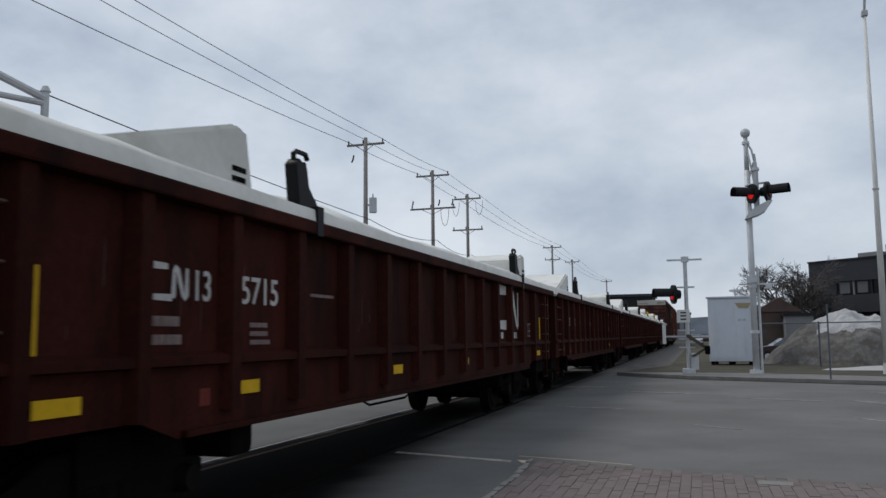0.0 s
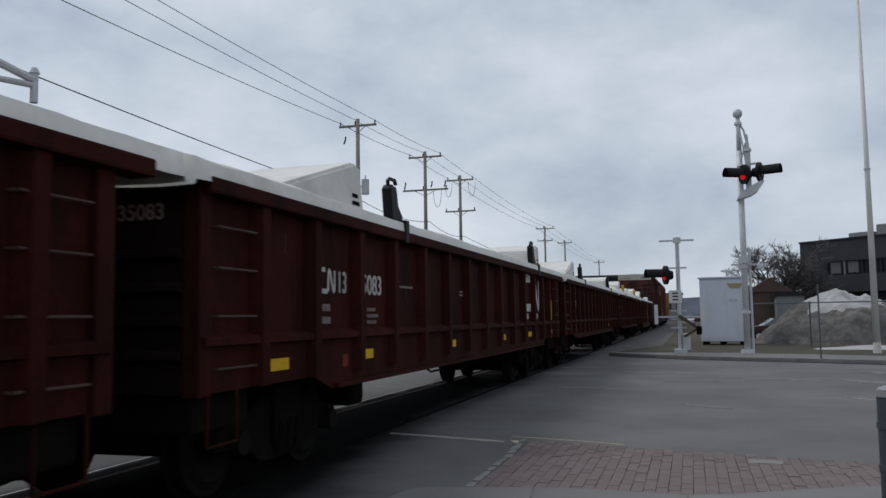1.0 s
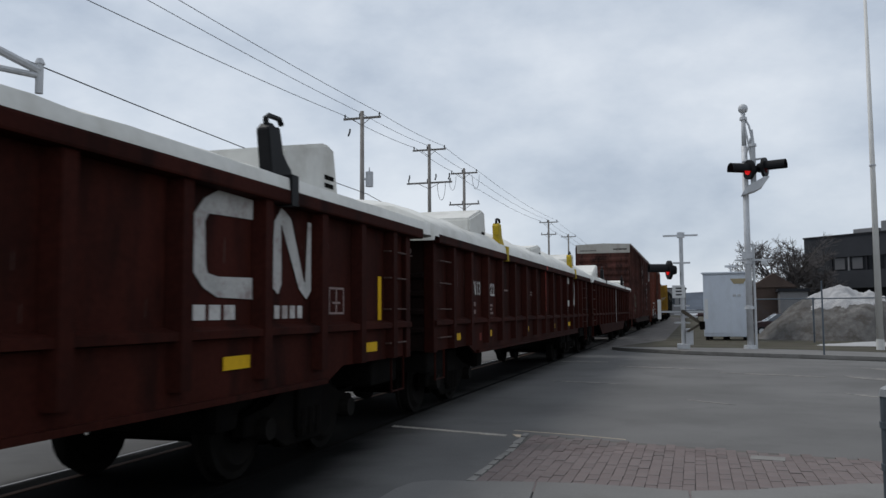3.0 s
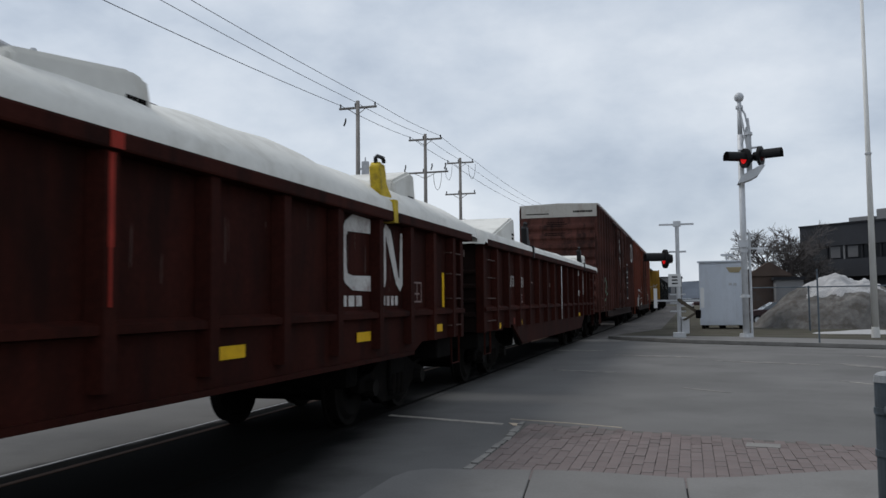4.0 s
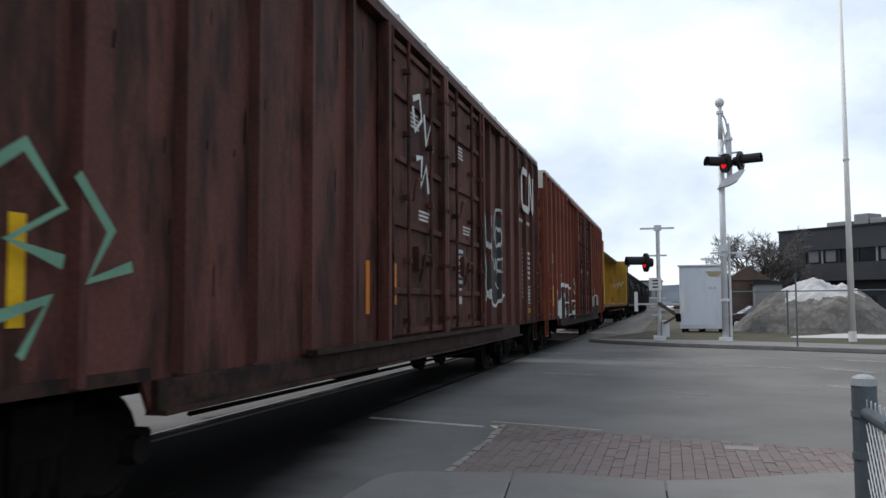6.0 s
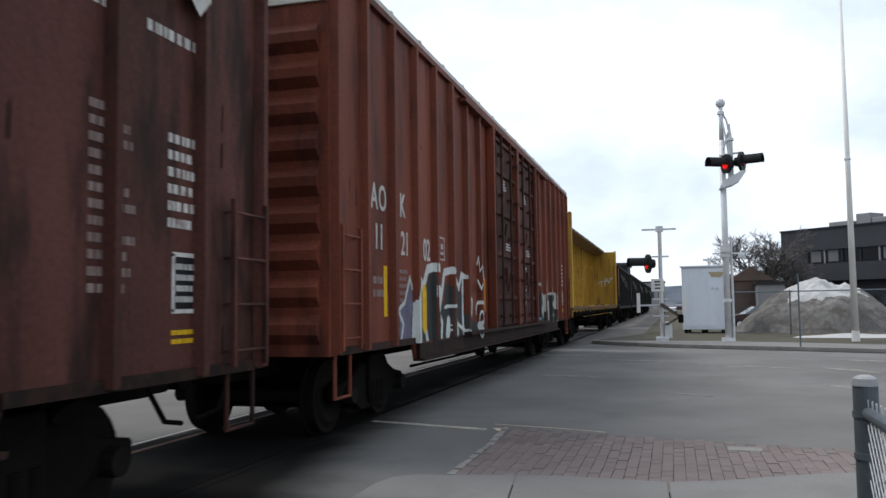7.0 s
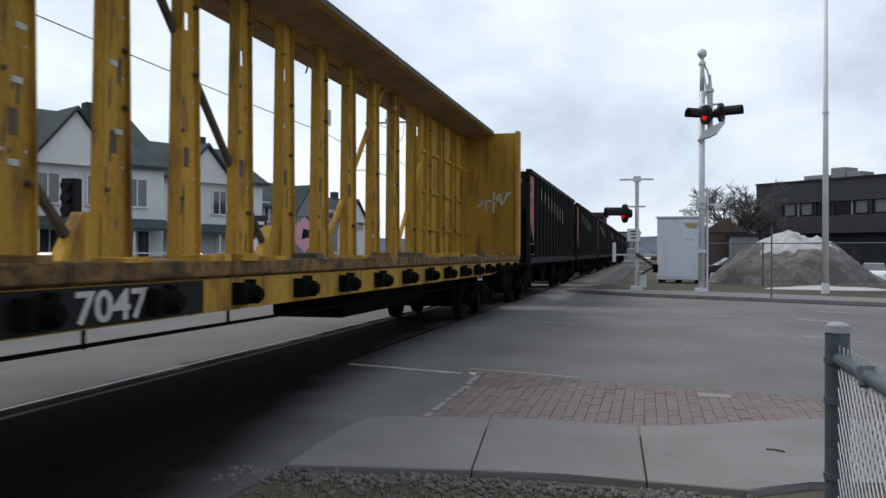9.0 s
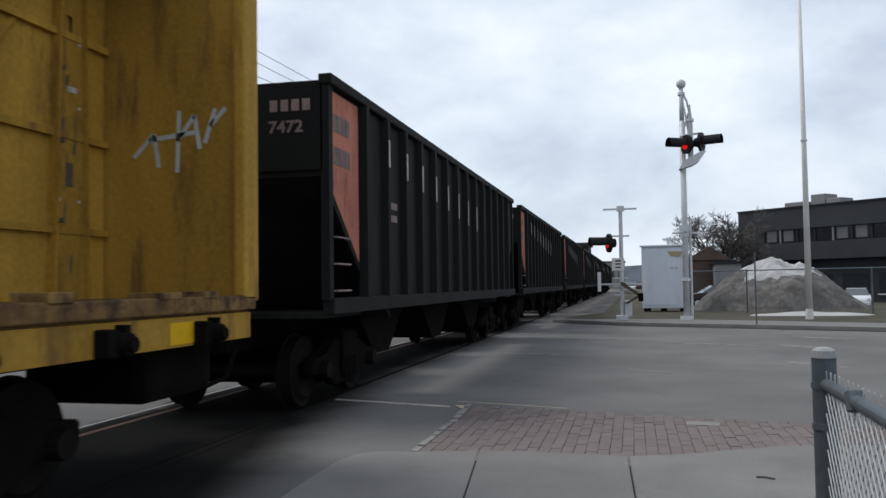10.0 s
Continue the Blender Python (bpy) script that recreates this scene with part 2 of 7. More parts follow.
M_HILL = mat("hill_wooded", (0.10, 0.115, 0.14), 0.95, 0, 0.25, 0.05, 0.6, 0.2)
M_GLASS = glass("window_glass")
M_DARKGLASS = glass("tinted_window_glass", (0.02, 0.021, 0.024))
M_DARKGLASS.node_tree.nodes["Principled BSDF"].inputs["Specular IOR Level"].default_value = 0.2
M_BLIND = mat("grey_blind", (0.13, 0.13, 0.135), 0.8, 0, 0.1, 1, 20, 0)
M_RUNG = mat("grab_iron_paint", (0.075, 0.045, 0.038), 0.6, 0, 0.2, 3, 40, 0.03)
M_RED_ON = glow("lit_red_lens", (0.75, 0.008, 0.008), 0.6)
M_RED_OFF = mat("dark_red_lens", (0.11, 0.012, 0.012), 0.25, 0, 0.1, 5, 40, 0)


# ---- mesh helpers ----
def box(bm, x0, x1, y0, y1, z0, z1, bevel=0.0):
    r = bmesh.ops.create_cube(bm, size=1.0, matrix=Matrix.LocRotScale(((x0 + x1) / 2, (y0 + y1) / 2, (z0 + z1) / 2), None, (abs(x1 - x0), abs(y1 - y0), abs(z1 - z0))))
    if bevel:
        ed = {e for v in r["verts"] for e in v.link_edges}
        bmesh.ops.bevel(bm, geom=list(ed), offset=bevel, segments=2, affect="EDGES", profile=0.6)


def rod(bm, a, b, r0, r1=None, seg=10, caps=True):
    a, b = Vector(a), Vector(b)
    m = Matrix.Translation((a + b) / 2) @ (b - a).to_track_quat("Z", "Y").to_matrix().to_4x4()
    bmesh.ops.create_cone(bm, cap_ends=caps, segments=seg, radius1=r0, radius2=r0 if r1 is None else r1, depth=(b - a).length, matrix=m)


def ball(bm, c, r, seg=14, scale=(1, 1, 1)):
    bmesh.ops.create_uvsphere(bm, u_segments=seg, v_segments=max(6, seg // 2), radius=r, matrix=Matrix.LocRotScale(c, None, scale))


def tube(bm, pts, r, seg=8):
    """One continuous pipe through the points."""
    pts = [Vector(p) for p in pts]
    closed = (pts[0] - pts[-1]).length < 1e-6 and len(pts) > 3
    rings, side = [], None
    for i, p in enumerate(pts):
        d = (pts[min(i + 1, len(pts) - 1)] - pts[max(i - 1, 0)]).normalized()
        if side is None:
            side = d.orthogonal().normalized()
        side = (side - d * side.dot(d)).normalized()
        up = d.cross(side)
        rings.append([bm.verts.new(p + (side * math.cos(2 * math.pi * k / seg) + up * math.sin(2 * math.pi * k / seg)) * r) for k in range(seg)])
    for a, b in zip(rings, rings[1:]):
        for k in range(seg):
            bm.faces.new((a[k], a[(k + 1) % seg], b[(k + 1) % seg], b[k]))
    bm.faces.new(rings[0]), bm.faces.new(rings[-1])


def prism(bm, outline, axis, a, b):
    """A closed outline of (u, v) drawn out along an axis from a to b: axis 'x' takes (y, z), 'y' (x, z), 'z' (x, y)."""
    def at(u, v, w):
        return {"x": (w, u, v), "y": (u, w, v), "z": (u, v, w)}[axis]
    lo = [bm.verts.new(at(u, v, a)) for u, v in outline]
    hi = [bm.verts.new(at(u, v, b)) for u, v in outline]
    n = len(outline)
    bm.faces.new(lo), bm.faces.new(hi)
    for i in range(n):
        bm.faces.new((lo[i], lo[(i + 1) % n], hi[(i + 1) % n], hi[i]))


def part(name, bm, material, parent=None, label="", smooth=False):
    """Links a bmesh as one mesh object under a thing or a part."""
    bmesh.ops.recalc_face_normals(bm, faces=bm.faces)
    me = bpy.data.meshes.new(name)
    bm.to_mesh(me)
    bm.free()
    me.materials.append(material)
    if smooth:
        me.shade_smooth()
    ob = new(name, me)
    ob.parent = parent
    return tagged(ob, label)


def again(ob, parent, m, name=None):
    """Another object on the same mesh."""
    o = new(name or ob.name.split(".")[0], ob.data)
    o.parent = parent
    o.matrix_basis = m
    return o


def B():
    return bmesh.new()


def boxpart(name, material, parent, *dims, bevel=0.0, label=""):
    bm = B()
    box(bm, *dims, bevel=bevel)
    return part(name, bm, material, parent, label)


def thing(name, label, category, group="", kind="", at=None):
    ob = tagged(new(name), label, category, group, kind)
    ob.empty_display_size = 0.2
    if at is not None:
        ob.matrix_basis = at
    return ob


def lettering(name, text, size, material, parent, m, squeeze=1.0, bold=0.0):
    """Flat lettering as a mesh, lower left corner at m, in m's x-y plane."""
    cu = bpy.data.curves.new(name, "FONT")
    cu.body, cu.size, cu.extrude, cu.offset = text, size, 0.002, bold
    tmp = bpy.data.objects.new(name, cu)
    me = bpy.data.meshes.new_from_object(tmp)
    bpy.data.objects.remove(tmp)
    me.materials.append(material)
    ob = new(name, me)
    ob.parent = parent
    ob.matrix_basis = m @ Matrix.Diagonal((squeeze, 1, 1, 1))
    return ob


def on_side(y, z, x=1.5):
    """The plane of a car's flank, seen from its +x side: text runs along +y."""
    return Matrix(((0, 0, 1, x), (1, 0, 0, y), (0, 1, 0, z), (0, 0, 0, 1)))


def stroke(bm, pts, w, x=0.0, depth=0.004):
    """A flat painted stroke through (y, z) points on a flank."""
    n = len(pts)
    left, right = [], []
    for i, (y, z) in enumerate(pts):
        a, b = pts[max(i - 1, 0)], pts[min(i + 1, n - 1)]
        d = Vector((b[0] - a[0], b[1] - a[1])).normalized()
        k = w * (0.5 + 0.12 * math.sin(i * 2.1))
        left.append(bm.verts.new((x + depth, y - d.y * k, z + d.x * k)))
        right.append(bm.verts.new((x + depth, y + d.y * k, z - d.x * k)))
    for i in range(n - 1):
        bm.faces.new((left[i], left[i + 1], right[i + 1], right[i]))


def loop_pts(y, z, ry, rz, a0, a1, n=14):
    return [(y + ry * math.cos(radians(a0 + (a1 - a0) * i / n)), z + rz * math.sin(radians(a0 + (a1 - a0) * i / n))) for i in range(n + 1)]


# ---- ground, track, street ----
def smooth(a, b, v):
    k = min(max((v - a) / (b - a), 0), 1)
    return k * k * (3 - 2 * k)


def terrain(x, y):
    return -0.6 * smooth(44, 56, y) * smooth(3, 8, x)


def sheet(name, xs, ys, material, label, category, lift=0.0):
    me = bpy.data.meshes.new(name)
    v = [(x, y, terrain(x, y) + lift) for y in ys for x in xs]
    n = len(xs)
    f = [(j * n + i, j * n + i + 1, (j + 1) * n + i + 1, (j + 1) * n + i) for j in range(len(ys) - 1) for i in range(n - 1)]
    me.from_pydata(v, [], f)
    me.materials.append(material)
    return tagged(new(name, me), label, category, kind="structure")


def slab(name, outline, z0, z1, material, label, category, parent=None):
    bm = B()
    prism(bm, outline, "z", z0, z1)
    ob = part(name, bm, material, parent)
    return tagged(ob, label, category, kind="structure")


XS = [-2500, -900, -400, -200, -120, -80, -60, -40, -30, -20, -10, -5, 0, 2] + [3 + 0.5 * i for i in range(12)] + [10, 14, 20, 30, 45, 70, 110, 200, 400, 900, 2500]
YS = [-800, -200, -60, -20, 0, 10, 20, 30, 38, 42] + [44 + i for i in range(14)] + [60, 70, 85, 100, 130, 180, 260, 400, 700, 1500, 4000]
sheet("ground", XS, YS, M_TURF, "flat ground of dry brown spring turf", "ground")

TRACK_X, BEND, RADIUS = -4.71, 125.0, 500.0


def track(s, off=0.0):
    """The place and heading on the track at s metres along it; it bends away to the left far off."""
    if s < BEND:
        return TRACK_X + off, s, 0.0
    a = (s - BEND) / RADIUS
    return TRACK_X - RADIUS * (1 - math.cos(a)) + off * math.cos(a), BEND + (RADIUS + 0) * math.sin(a) + off * math.sin(a), a


def strip(name, o0, o1, z0, z1, s0, s1, step, material, parent=None):
    bm = B()
    rows = []
    s = s0
    while s <= s1 + 1e-6:
        (xa, ya, _), (xb, yb, _) = track(s, o0), track(s, o1)
        rows.append([bm.verts.new(p) for p in ((xa, ya, z0), (xb, yb, z0), (xb, yb, z1), (xa, ya, z1))])
        s += step
    for p, q in zip(rows, rows[1:]):
        for i in range(4):
            bm.faces.new((p[i], p[(i + 1) % 4], q[(i + 1) % 4], q[i]))
    bm.faces.new(rows[0]), bm.faces.new(rows[-1])
    return part(name, bm, material, parent)


tagged(strip("ballast", -3.2, 3.3, -0.3, 0.010, 29, 301, 4, M_BALLAST), "grey-brown gravel ballast strip along the track", "ballast", kind="structure")
tagged(strip("ballast_near", -3.2, 2.1, -0.3, 0.010, -40, 4, 4, M_BALLAST), "grey-brown gravel ballast along the track", "ballast", kind="structure")
railway = tagged(new("railway_track"), "single railway track set flush in an asphalt crossing", "railway track", kind="structure")
# near rail is near-black: the train's shade is put into its colour
for off in (-0.7525, 0.7525):
    strip("rail", off - 0.036, off + 0.036, 0.0, 0.028, -40, 300, 5, M_RAIL_SIDE if off < 0 else M_UNDER, railway)
strip("panel_edge", -1.066, -1.03, 0.0, 0.030, 1.5, 32, 5, M_RAIL, railway)
# darkest part of the band: tar plus painted train shade
tagged(strip("crossing_panel", -1.03, 0.9, 0.0, 0.0225, 1.5, 31, 5, M_ROAD, railway), "dark tarry crossing surface between the rails, train shade painted in")

# the street crosses the track at a skew; its far kerb runs from the track towards the lower right
KERB = [(-3.0, 31.9), (-2.3, 30.95), (-0.29, 29.14), (1.45, 28.1), (3.04, 27.4), (5.28, 26.23), (12.0, 22.7), (40.0, 8.2)]
BACK = [(-2.9, 32.4), (-2.2, 32.2), (-0.4, 32.0), (1.7, 31.7), (3.9, 30.5), (6.2, 29.0), (12.9, 25.4), (41.2, 10.6)]
PAVER_FRONT = [(-1.97, 9.98), (-0.74, 9.66), (1.62, 9.10), (4.6, 8.40)]
PAVER_BACK = [(-1.9, 7.05), (-1.5, 7.15), (-1.0, 7.21), (-0.56, 7.18), (-0.085, 7.14), (0.34, 7.27), (0.78, 7.53), (1.28, 7.80), (2.2, 8.0), (4.6, 7.6)]


def on_line(line, x):
    for (xa, ya), (xb, yb) in zip(line, line[1:]):
        if x <= xb:
            return ya + (yb - ya) * (x - xa) / (xb - xa)
    return line[-1][1]


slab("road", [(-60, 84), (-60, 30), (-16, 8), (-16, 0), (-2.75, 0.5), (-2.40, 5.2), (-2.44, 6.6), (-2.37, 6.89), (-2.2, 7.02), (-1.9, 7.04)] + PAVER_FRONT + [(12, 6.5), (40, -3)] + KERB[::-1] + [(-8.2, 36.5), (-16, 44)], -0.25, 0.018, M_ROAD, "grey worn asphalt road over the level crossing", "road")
slab("road_lane", [(-16.5, -30), (-12.2, -30), (-12.2, 240), (-24.5, 240), (-24.5, -30)], -0.25, 0.014, M_ASPHALT, "grey asphalt street behind the track", "road")
# lighter worn wheel paths and faint paint marks on the asphalt
rnd = random.Random(7)
for i, (x, y, ln, wd, ang) in enumerate([(-0.9, 22.3, 1.9, 0.22, -20), (1.6, 20.4, 2.0, 0.2, -25), (3.6, 19.6, 1.4, 0.25, -60), (-2.2, 17.5, 1.3, 0.12, -18), (0.2, 14.2, 0.8, 0.06, -40), (3.0, 15.6, 1.3, 0.1, -50), (-3.3, 24.5, 1.5, 0.3, -10), (4.6, 22.6, 1.4, 0.2, -40)]):
    bm = B()
    n = 9
    pts = [(ln * (k / (n - 1) - 0.5), wd * (0.35 + 0.65 * math.sin(math.pi * k / (n - 1))) * (0.7 + 0.6 * rnd.random())) for k in range(n)]
    prism(bm, [(a, b / 2) for a, b in pts] + [(a, -b / 2) for a, b in reversed(pts)], "z", 0, 0.003)
    ob = part("road_mark", bm, M_PAINT_LINE)
    ob.matrix_basis = pose(x, y, 0.0195, 0, 0, ang) @ Matrix.Diagonal((1.2, 1.9, 1, 1))
    tagged(ob, "worn pale road marking on the asphalt", "road marking", "worn road markings", "structure")
slab("stop_line", [(-4.35, 10.55), (-2.2, 9.95), (-2.2, 9.82), (-4.35, 10.44)], 0.018, 0.022, mat("worn_stop_line", (0.36, 0.33, 0.29), 0.85, 0, 0.3, 2, 40, 0.1, (0.15, 0.145, 0.14), 0.7, spread=(0.46, 0.64)), "worn pale line at the gutter", "road marking")
slab("gutter_streak", [(-2.15, 10.0), (-1.6, 9.92), (-0.9, 9.74), (-0.1, 9.53), (-0.9, 9.60), (-1.6, 9.72), (-2.05, 9.80)], 0.018, 0.023, mat("pale_sand_wash", (0.52, 0.43, 0.33), 0.9, 0, 0.3, 3, 40, 0.1, (0.20, 0.165, 0.135), 0.7), "pale sand washed along the gutter", "sand")
slab("gutter_line", [(-2.2, 10.36), (-1.4, 10.16), (-0.8, 9.94), (-0.8, 9.90), (-1.4, 10.11), (-2.2, 10.32)], 0.018, 0.021, mat("thin_sand", (0.34, 0.29, 0.23), 0.9, 0, 0.3, 3, 40, 0.1), "thin pale run of sand above the gutter", "sand")
slab("gutter_crack", [(-1.2, 9.83), (-0.74, 9.71), (1.62, 9.15), (6, 8.12), (6, 8.05), (1.62, 9.09), (-0.74, 9.65), (-1.2, 9.77)], 0.010, 0.0205, M_UNDER, "dark crack along the gutter", "road crack")

pavement = slab("pavement", PAVER_FRONT + PAVER_BACK[::-1], -0.2, 0.030, M_JOINT, "brick-paved footway strip beside the road", "pavement")
edging = tagged(new("paver_edge"), "pale broken edging stones along the pavers", "kerb", kind="structure")
re = random.Random(12)
for k in range(11):
    y = 7.08 + 0.262 * k
    x = -1.90 if y < 8.6 else -1.90 - 0.07 * (y - 8.6) / 1.35
    w, h = re.uniform(0.03, 0.045), re.uniform(0.040, 0.055)
    bm = B()
    prism(bm, [(x - w, y + 0.006), (x + w, y + 0.01), (x + w * re.uniform(0.7, 1.1), y + re.uniform(0.2, 0.25)), (x - w * re.uniform(0.7, 1.1), y + re.uniform(0.2, 0.25))], "z", -0.1, h)
    part("edging_stone", bm, M_KERB, edging)
footpath = tagged(new("footpath"), "broad grey concrete footpath slabs", "footpath", kind="structure")
for pts in ([(-2.39, 5.25), (-2.41, 5.9), (-2.42, 6.6), (-2.36, 6.88), (-2.2, 7.02), (-1.9, 7.05), (-1.345, 7.17), (-1.145, 5.42)],
            [(-1.335, 7.17), (-1.0, 7.21), (-0.56, 7.18), (-0.085, 7.14), (-0.015, 5.44), (-0.54, 5.47), (-1.135, 5.42)],
            [(-0.075, 7.14), (0.34, 7.27), (0.78, 7.53), (1.28, 7.80), (2.2, 8.0), (2.2, 5.95), (0.98, 5.67), (0.59, 5.39), (-0.005, 5.44)],
            [(2.21, 8.0), (4.6, 7.6), (4.6, 6.1), (2.21, 5.95)]):
    bm = B()
    prism(bm, pts, "z", -0.2, 0.050)
    bmesh.ops.bevel(bm, geom=list(bm.edges), offset=0.008, segments=1, affect="EDGES")
    part("slab", bm, M_CONCRETE, footpath)
bm = B()
rg = random.Random(3)
for i in range(1100):
    x = rg.uniform(-2.75, 1.2)
    y = 5.36 - 0.1 * (x < -1.6) - abs(rg.gauss(0, 0.2))
    r = rg.uniform(0.008, 0.03)
    bmesh.ops.create_icosphere(bm, subdivisions=1, radius=r, matrix=Matrix.LocRotScale((x, y, 0.004 + r * 0.3), Euler((rg.random(), rg.random(), rg.random())), (1, rg.uniform(0.6, 1.2), 0.6)))
tagged(part("gravel", bm, M_BALLAST), "loose gravel along the path edge", "gravel", kind="stuff")
bm = B()
for i in range(5200):
    x, y = rg.uniform(-2.3, 1.2), rg.uniform(3.4, 5.2)
    h, a = rg.uniform(0.02, 0.07), rg.uniform(0, 6.3)
    dx, dy = 0.004 * math.cos(a), 0.004 * math.sin(a)
    lean = (rg.uniform(-0.03, 0.03), rg.uniform(-0.03, 0.03))
    bm.faces.new([bm.verts.new(p) for p in ((x - dx, y - dy, 0), (x + dx, y + dy, 0), (x + lean[0], y + lean[1], h))])
tagged(part("grass", bm, mat("dry_grass_blades", (0.115, 0.105, 0.055), 0.9, 0, 0.4, 3, 20, 0, island=True)), "short dry grass tufts", "grass", kind="stuff")

# far kerb and footway
slab("kerb_far", KERB + [(x + 0.07, y + 0.14) for x, y in KERB[::-1]], -0.2, 0.13, M_KERB, "worn concrete kerb along the road", "kerb")
# flat dark strip drawn as the shade line at the kerb face
slab("gutter_dirt", KERB + [(x - 0.05 - 0.03 * (k % 2), y - 0.16 - 0.05 * (k % 3)) for k, (x, y) in reversed(list(enumerate(KERB)))], 0.01, 0.0215, M_UNDER, "dark strip along the kerb, painted as the shade of its face", "gutter grit")
slab("footway_far", [(x + 0.07, y + 0.145) for x, y in KERB] + BACK[::-1], -0.2, 0.115, M_CONCRETE, "narrow concrete footway beside the kerb", "footway")
slab("verge", BACK + [(60, 20), (16, 48), (1.0, 48), (-1.2, 40)], -0.2, 0.116, M_TURF, "dry brown turf verge behind the footway", "verge")


# ---- rolling stock ----
SPEED = 14.755
MOVERS, SPINNERS = [], []


SHARED = {}


def shared(key, build, material, parent, m):
    """A part whose mesh is made once and then used again."""
    if key not in SHARED:
        bm = B()
        build(bm)
        SHARED[key] = part(key, bm, material, parent)
        SHARED[key].matrix_basis = m
        return SHARED[key]
    return again(SHARED[key], parent, m, key)


def make_frame(bm):
    prism(bm, [(-1.15, 0.40), (-1.15, 0.58), (-0.75, 0.62), (-0.45, 0.78), (0.45, 0.78), (0.75, 0.62), (1.15, 0.58), (1.15, 0.40), (0.72, 0.42), (0.42, 0.22), (-0.42, 0.22), (-0.72, 0.42)], "x", -0.07, 0.07)
    bmesh.ops.bevel(bm, geom=list(bm.edges), offset=0.02, segments=1, affect="EDGES")


def make_wheel(bm):
    prof = [(0.0, 0.10), (0.06, 0.13), (0.09, 0.30), (0.05, 0.36), (0.05, 0.42), (-0.07, 0.425), (-0.075, 0.46), (-0.11, 0.45), (-0.11, 0.36), (-0.05, 0.30), (-0.05, 0.12), (0.0, 0.10)]
    rings = [[bm.verts.new((x, r * math.cos(a), r * math.sin(a))) for a in [2 * math.pi * k / 24 for k in range(24)]] for x, r in prof[:-1]]
    rings.append(rings[0])
    for a, b in zip(rings, rings[1:]):
        for k in range(24):
            bm.faces.new((a[k], a[(k + 1) % 24], b[(k + 1) % 24], b[k]))


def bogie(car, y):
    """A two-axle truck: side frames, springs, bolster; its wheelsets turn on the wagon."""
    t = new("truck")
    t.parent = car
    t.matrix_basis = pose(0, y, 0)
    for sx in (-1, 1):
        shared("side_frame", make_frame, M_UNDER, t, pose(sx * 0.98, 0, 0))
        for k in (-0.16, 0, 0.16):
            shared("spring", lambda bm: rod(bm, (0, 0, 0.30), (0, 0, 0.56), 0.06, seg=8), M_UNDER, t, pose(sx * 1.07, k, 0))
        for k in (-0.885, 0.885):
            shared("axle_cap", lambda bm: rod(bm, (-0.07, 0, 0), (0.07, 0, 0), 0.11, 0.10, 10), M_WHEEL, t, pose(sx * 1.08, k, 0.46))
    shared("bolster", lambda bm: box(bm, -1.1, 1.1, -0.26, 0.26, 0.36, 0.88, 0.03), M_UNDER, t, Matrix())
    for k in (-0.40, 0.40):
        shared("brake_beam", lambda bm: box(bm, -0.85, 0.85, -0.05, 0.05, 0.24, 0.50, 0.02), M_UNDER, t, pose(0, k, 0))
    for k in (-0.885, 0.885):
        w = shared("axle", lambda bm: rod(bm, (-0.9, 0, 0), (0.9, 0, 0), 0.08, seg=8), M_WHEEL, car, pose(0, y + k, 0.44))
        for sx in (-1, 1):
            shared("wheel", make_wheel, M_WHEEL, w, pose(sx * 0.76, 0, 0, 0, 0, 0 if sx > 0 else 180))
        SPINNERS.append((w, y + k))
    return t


def coupler(car, y, d):
    bm = B()
    box(bm, -0.09, 0.09, y, y + d * 0.45, 0.75, 0.93, 0.02)
    box(bm, -0.16, 0.16, y + d * 0.38, y + d * 0.62, 0.70, 0.98, 0.04)
    part("coupler", bm, M_UNDER, car)
    bm = B()
    tube(bm, [(0.35, y, 0.8), (0.36, y + d * 0.25, 0.48), (0.30, y + d * 0.6, 0.42)], 0.025, 6)
    part("air_hose", bm, M_UNDER, car)


def grab(car, rows, material, r=0.012):
    """Grab irons and ladder rungs, each a part."""
    for a, b, out in rows:
        a, b = Vector(a), Vector(b)
        o = Vector(out)
        bm = B()
        tube(bm, [a, a + o, b + o, b], r, 6)
        part("grab_iron", bm, material, car)


def bars(car, name, y, z, w, h, rows, material, x, seed=1, fill=0.85):
    """Small unreadable stencil lines, as plain bars."""
    rr = random.Random(seed)
    bm = B()
    for i in range(rows):
        yy, end = y, y + w * (rr.uniform(0.7, 1.0) if rows > 1 else 1.0)
        zz = z + h * (1 - (i + 0.5) / rows)
        hh = h / rows * 0.55
        while yy < end - 0.02:
            ln = min(rr.uniform(0.06, 0.2) * max(w, 0.3), end - yy)
            box(bm, x, x + 0.003, yy, yy + ln * fill, zz - hh / 2, zz + hh / 2)
            yy += ln
    return tagged(part(name, bm, material, car), kind="stuff")


def glyph_bars(car, y, z, n, w, h, gap, x, material):
    """A short line of big lettering, as plain upright bars."""
    bm = B()
    for k in range(n):
        box(bm, x, x + 0.003, y + k * (w + gap), y + k * (w + gap) + w, z, z + h)
    return tagged(part("lettering_bars", bm, material, car), kind="stuff")


def emblem(bm, y, z, w, h, t, x):
    """Two joined painted line shapes, as wide as w and as high as h."""
    def at(pts):
        return [(y + a * w, z + b * h) for a, b in pts]
    stroke(bm, at([(0.48, 1.0), (0.14, 1.0), (0.05, 0.93), (0.0, 0.78), (0.0, 0.22), (0.05, 0.07), (0.14, 0.0), (0.60, 0.0)]), t, x)
    stroke(bm, at([(0.62, 0.0), (0.64, 0.1), (0.65, 0.9), (0.69, 1.0), (0.74, 0.92), (0.90, 0.08), (0.95, 0.0), (0.99, 0.1), (1.0, 1.0)]), t, x)


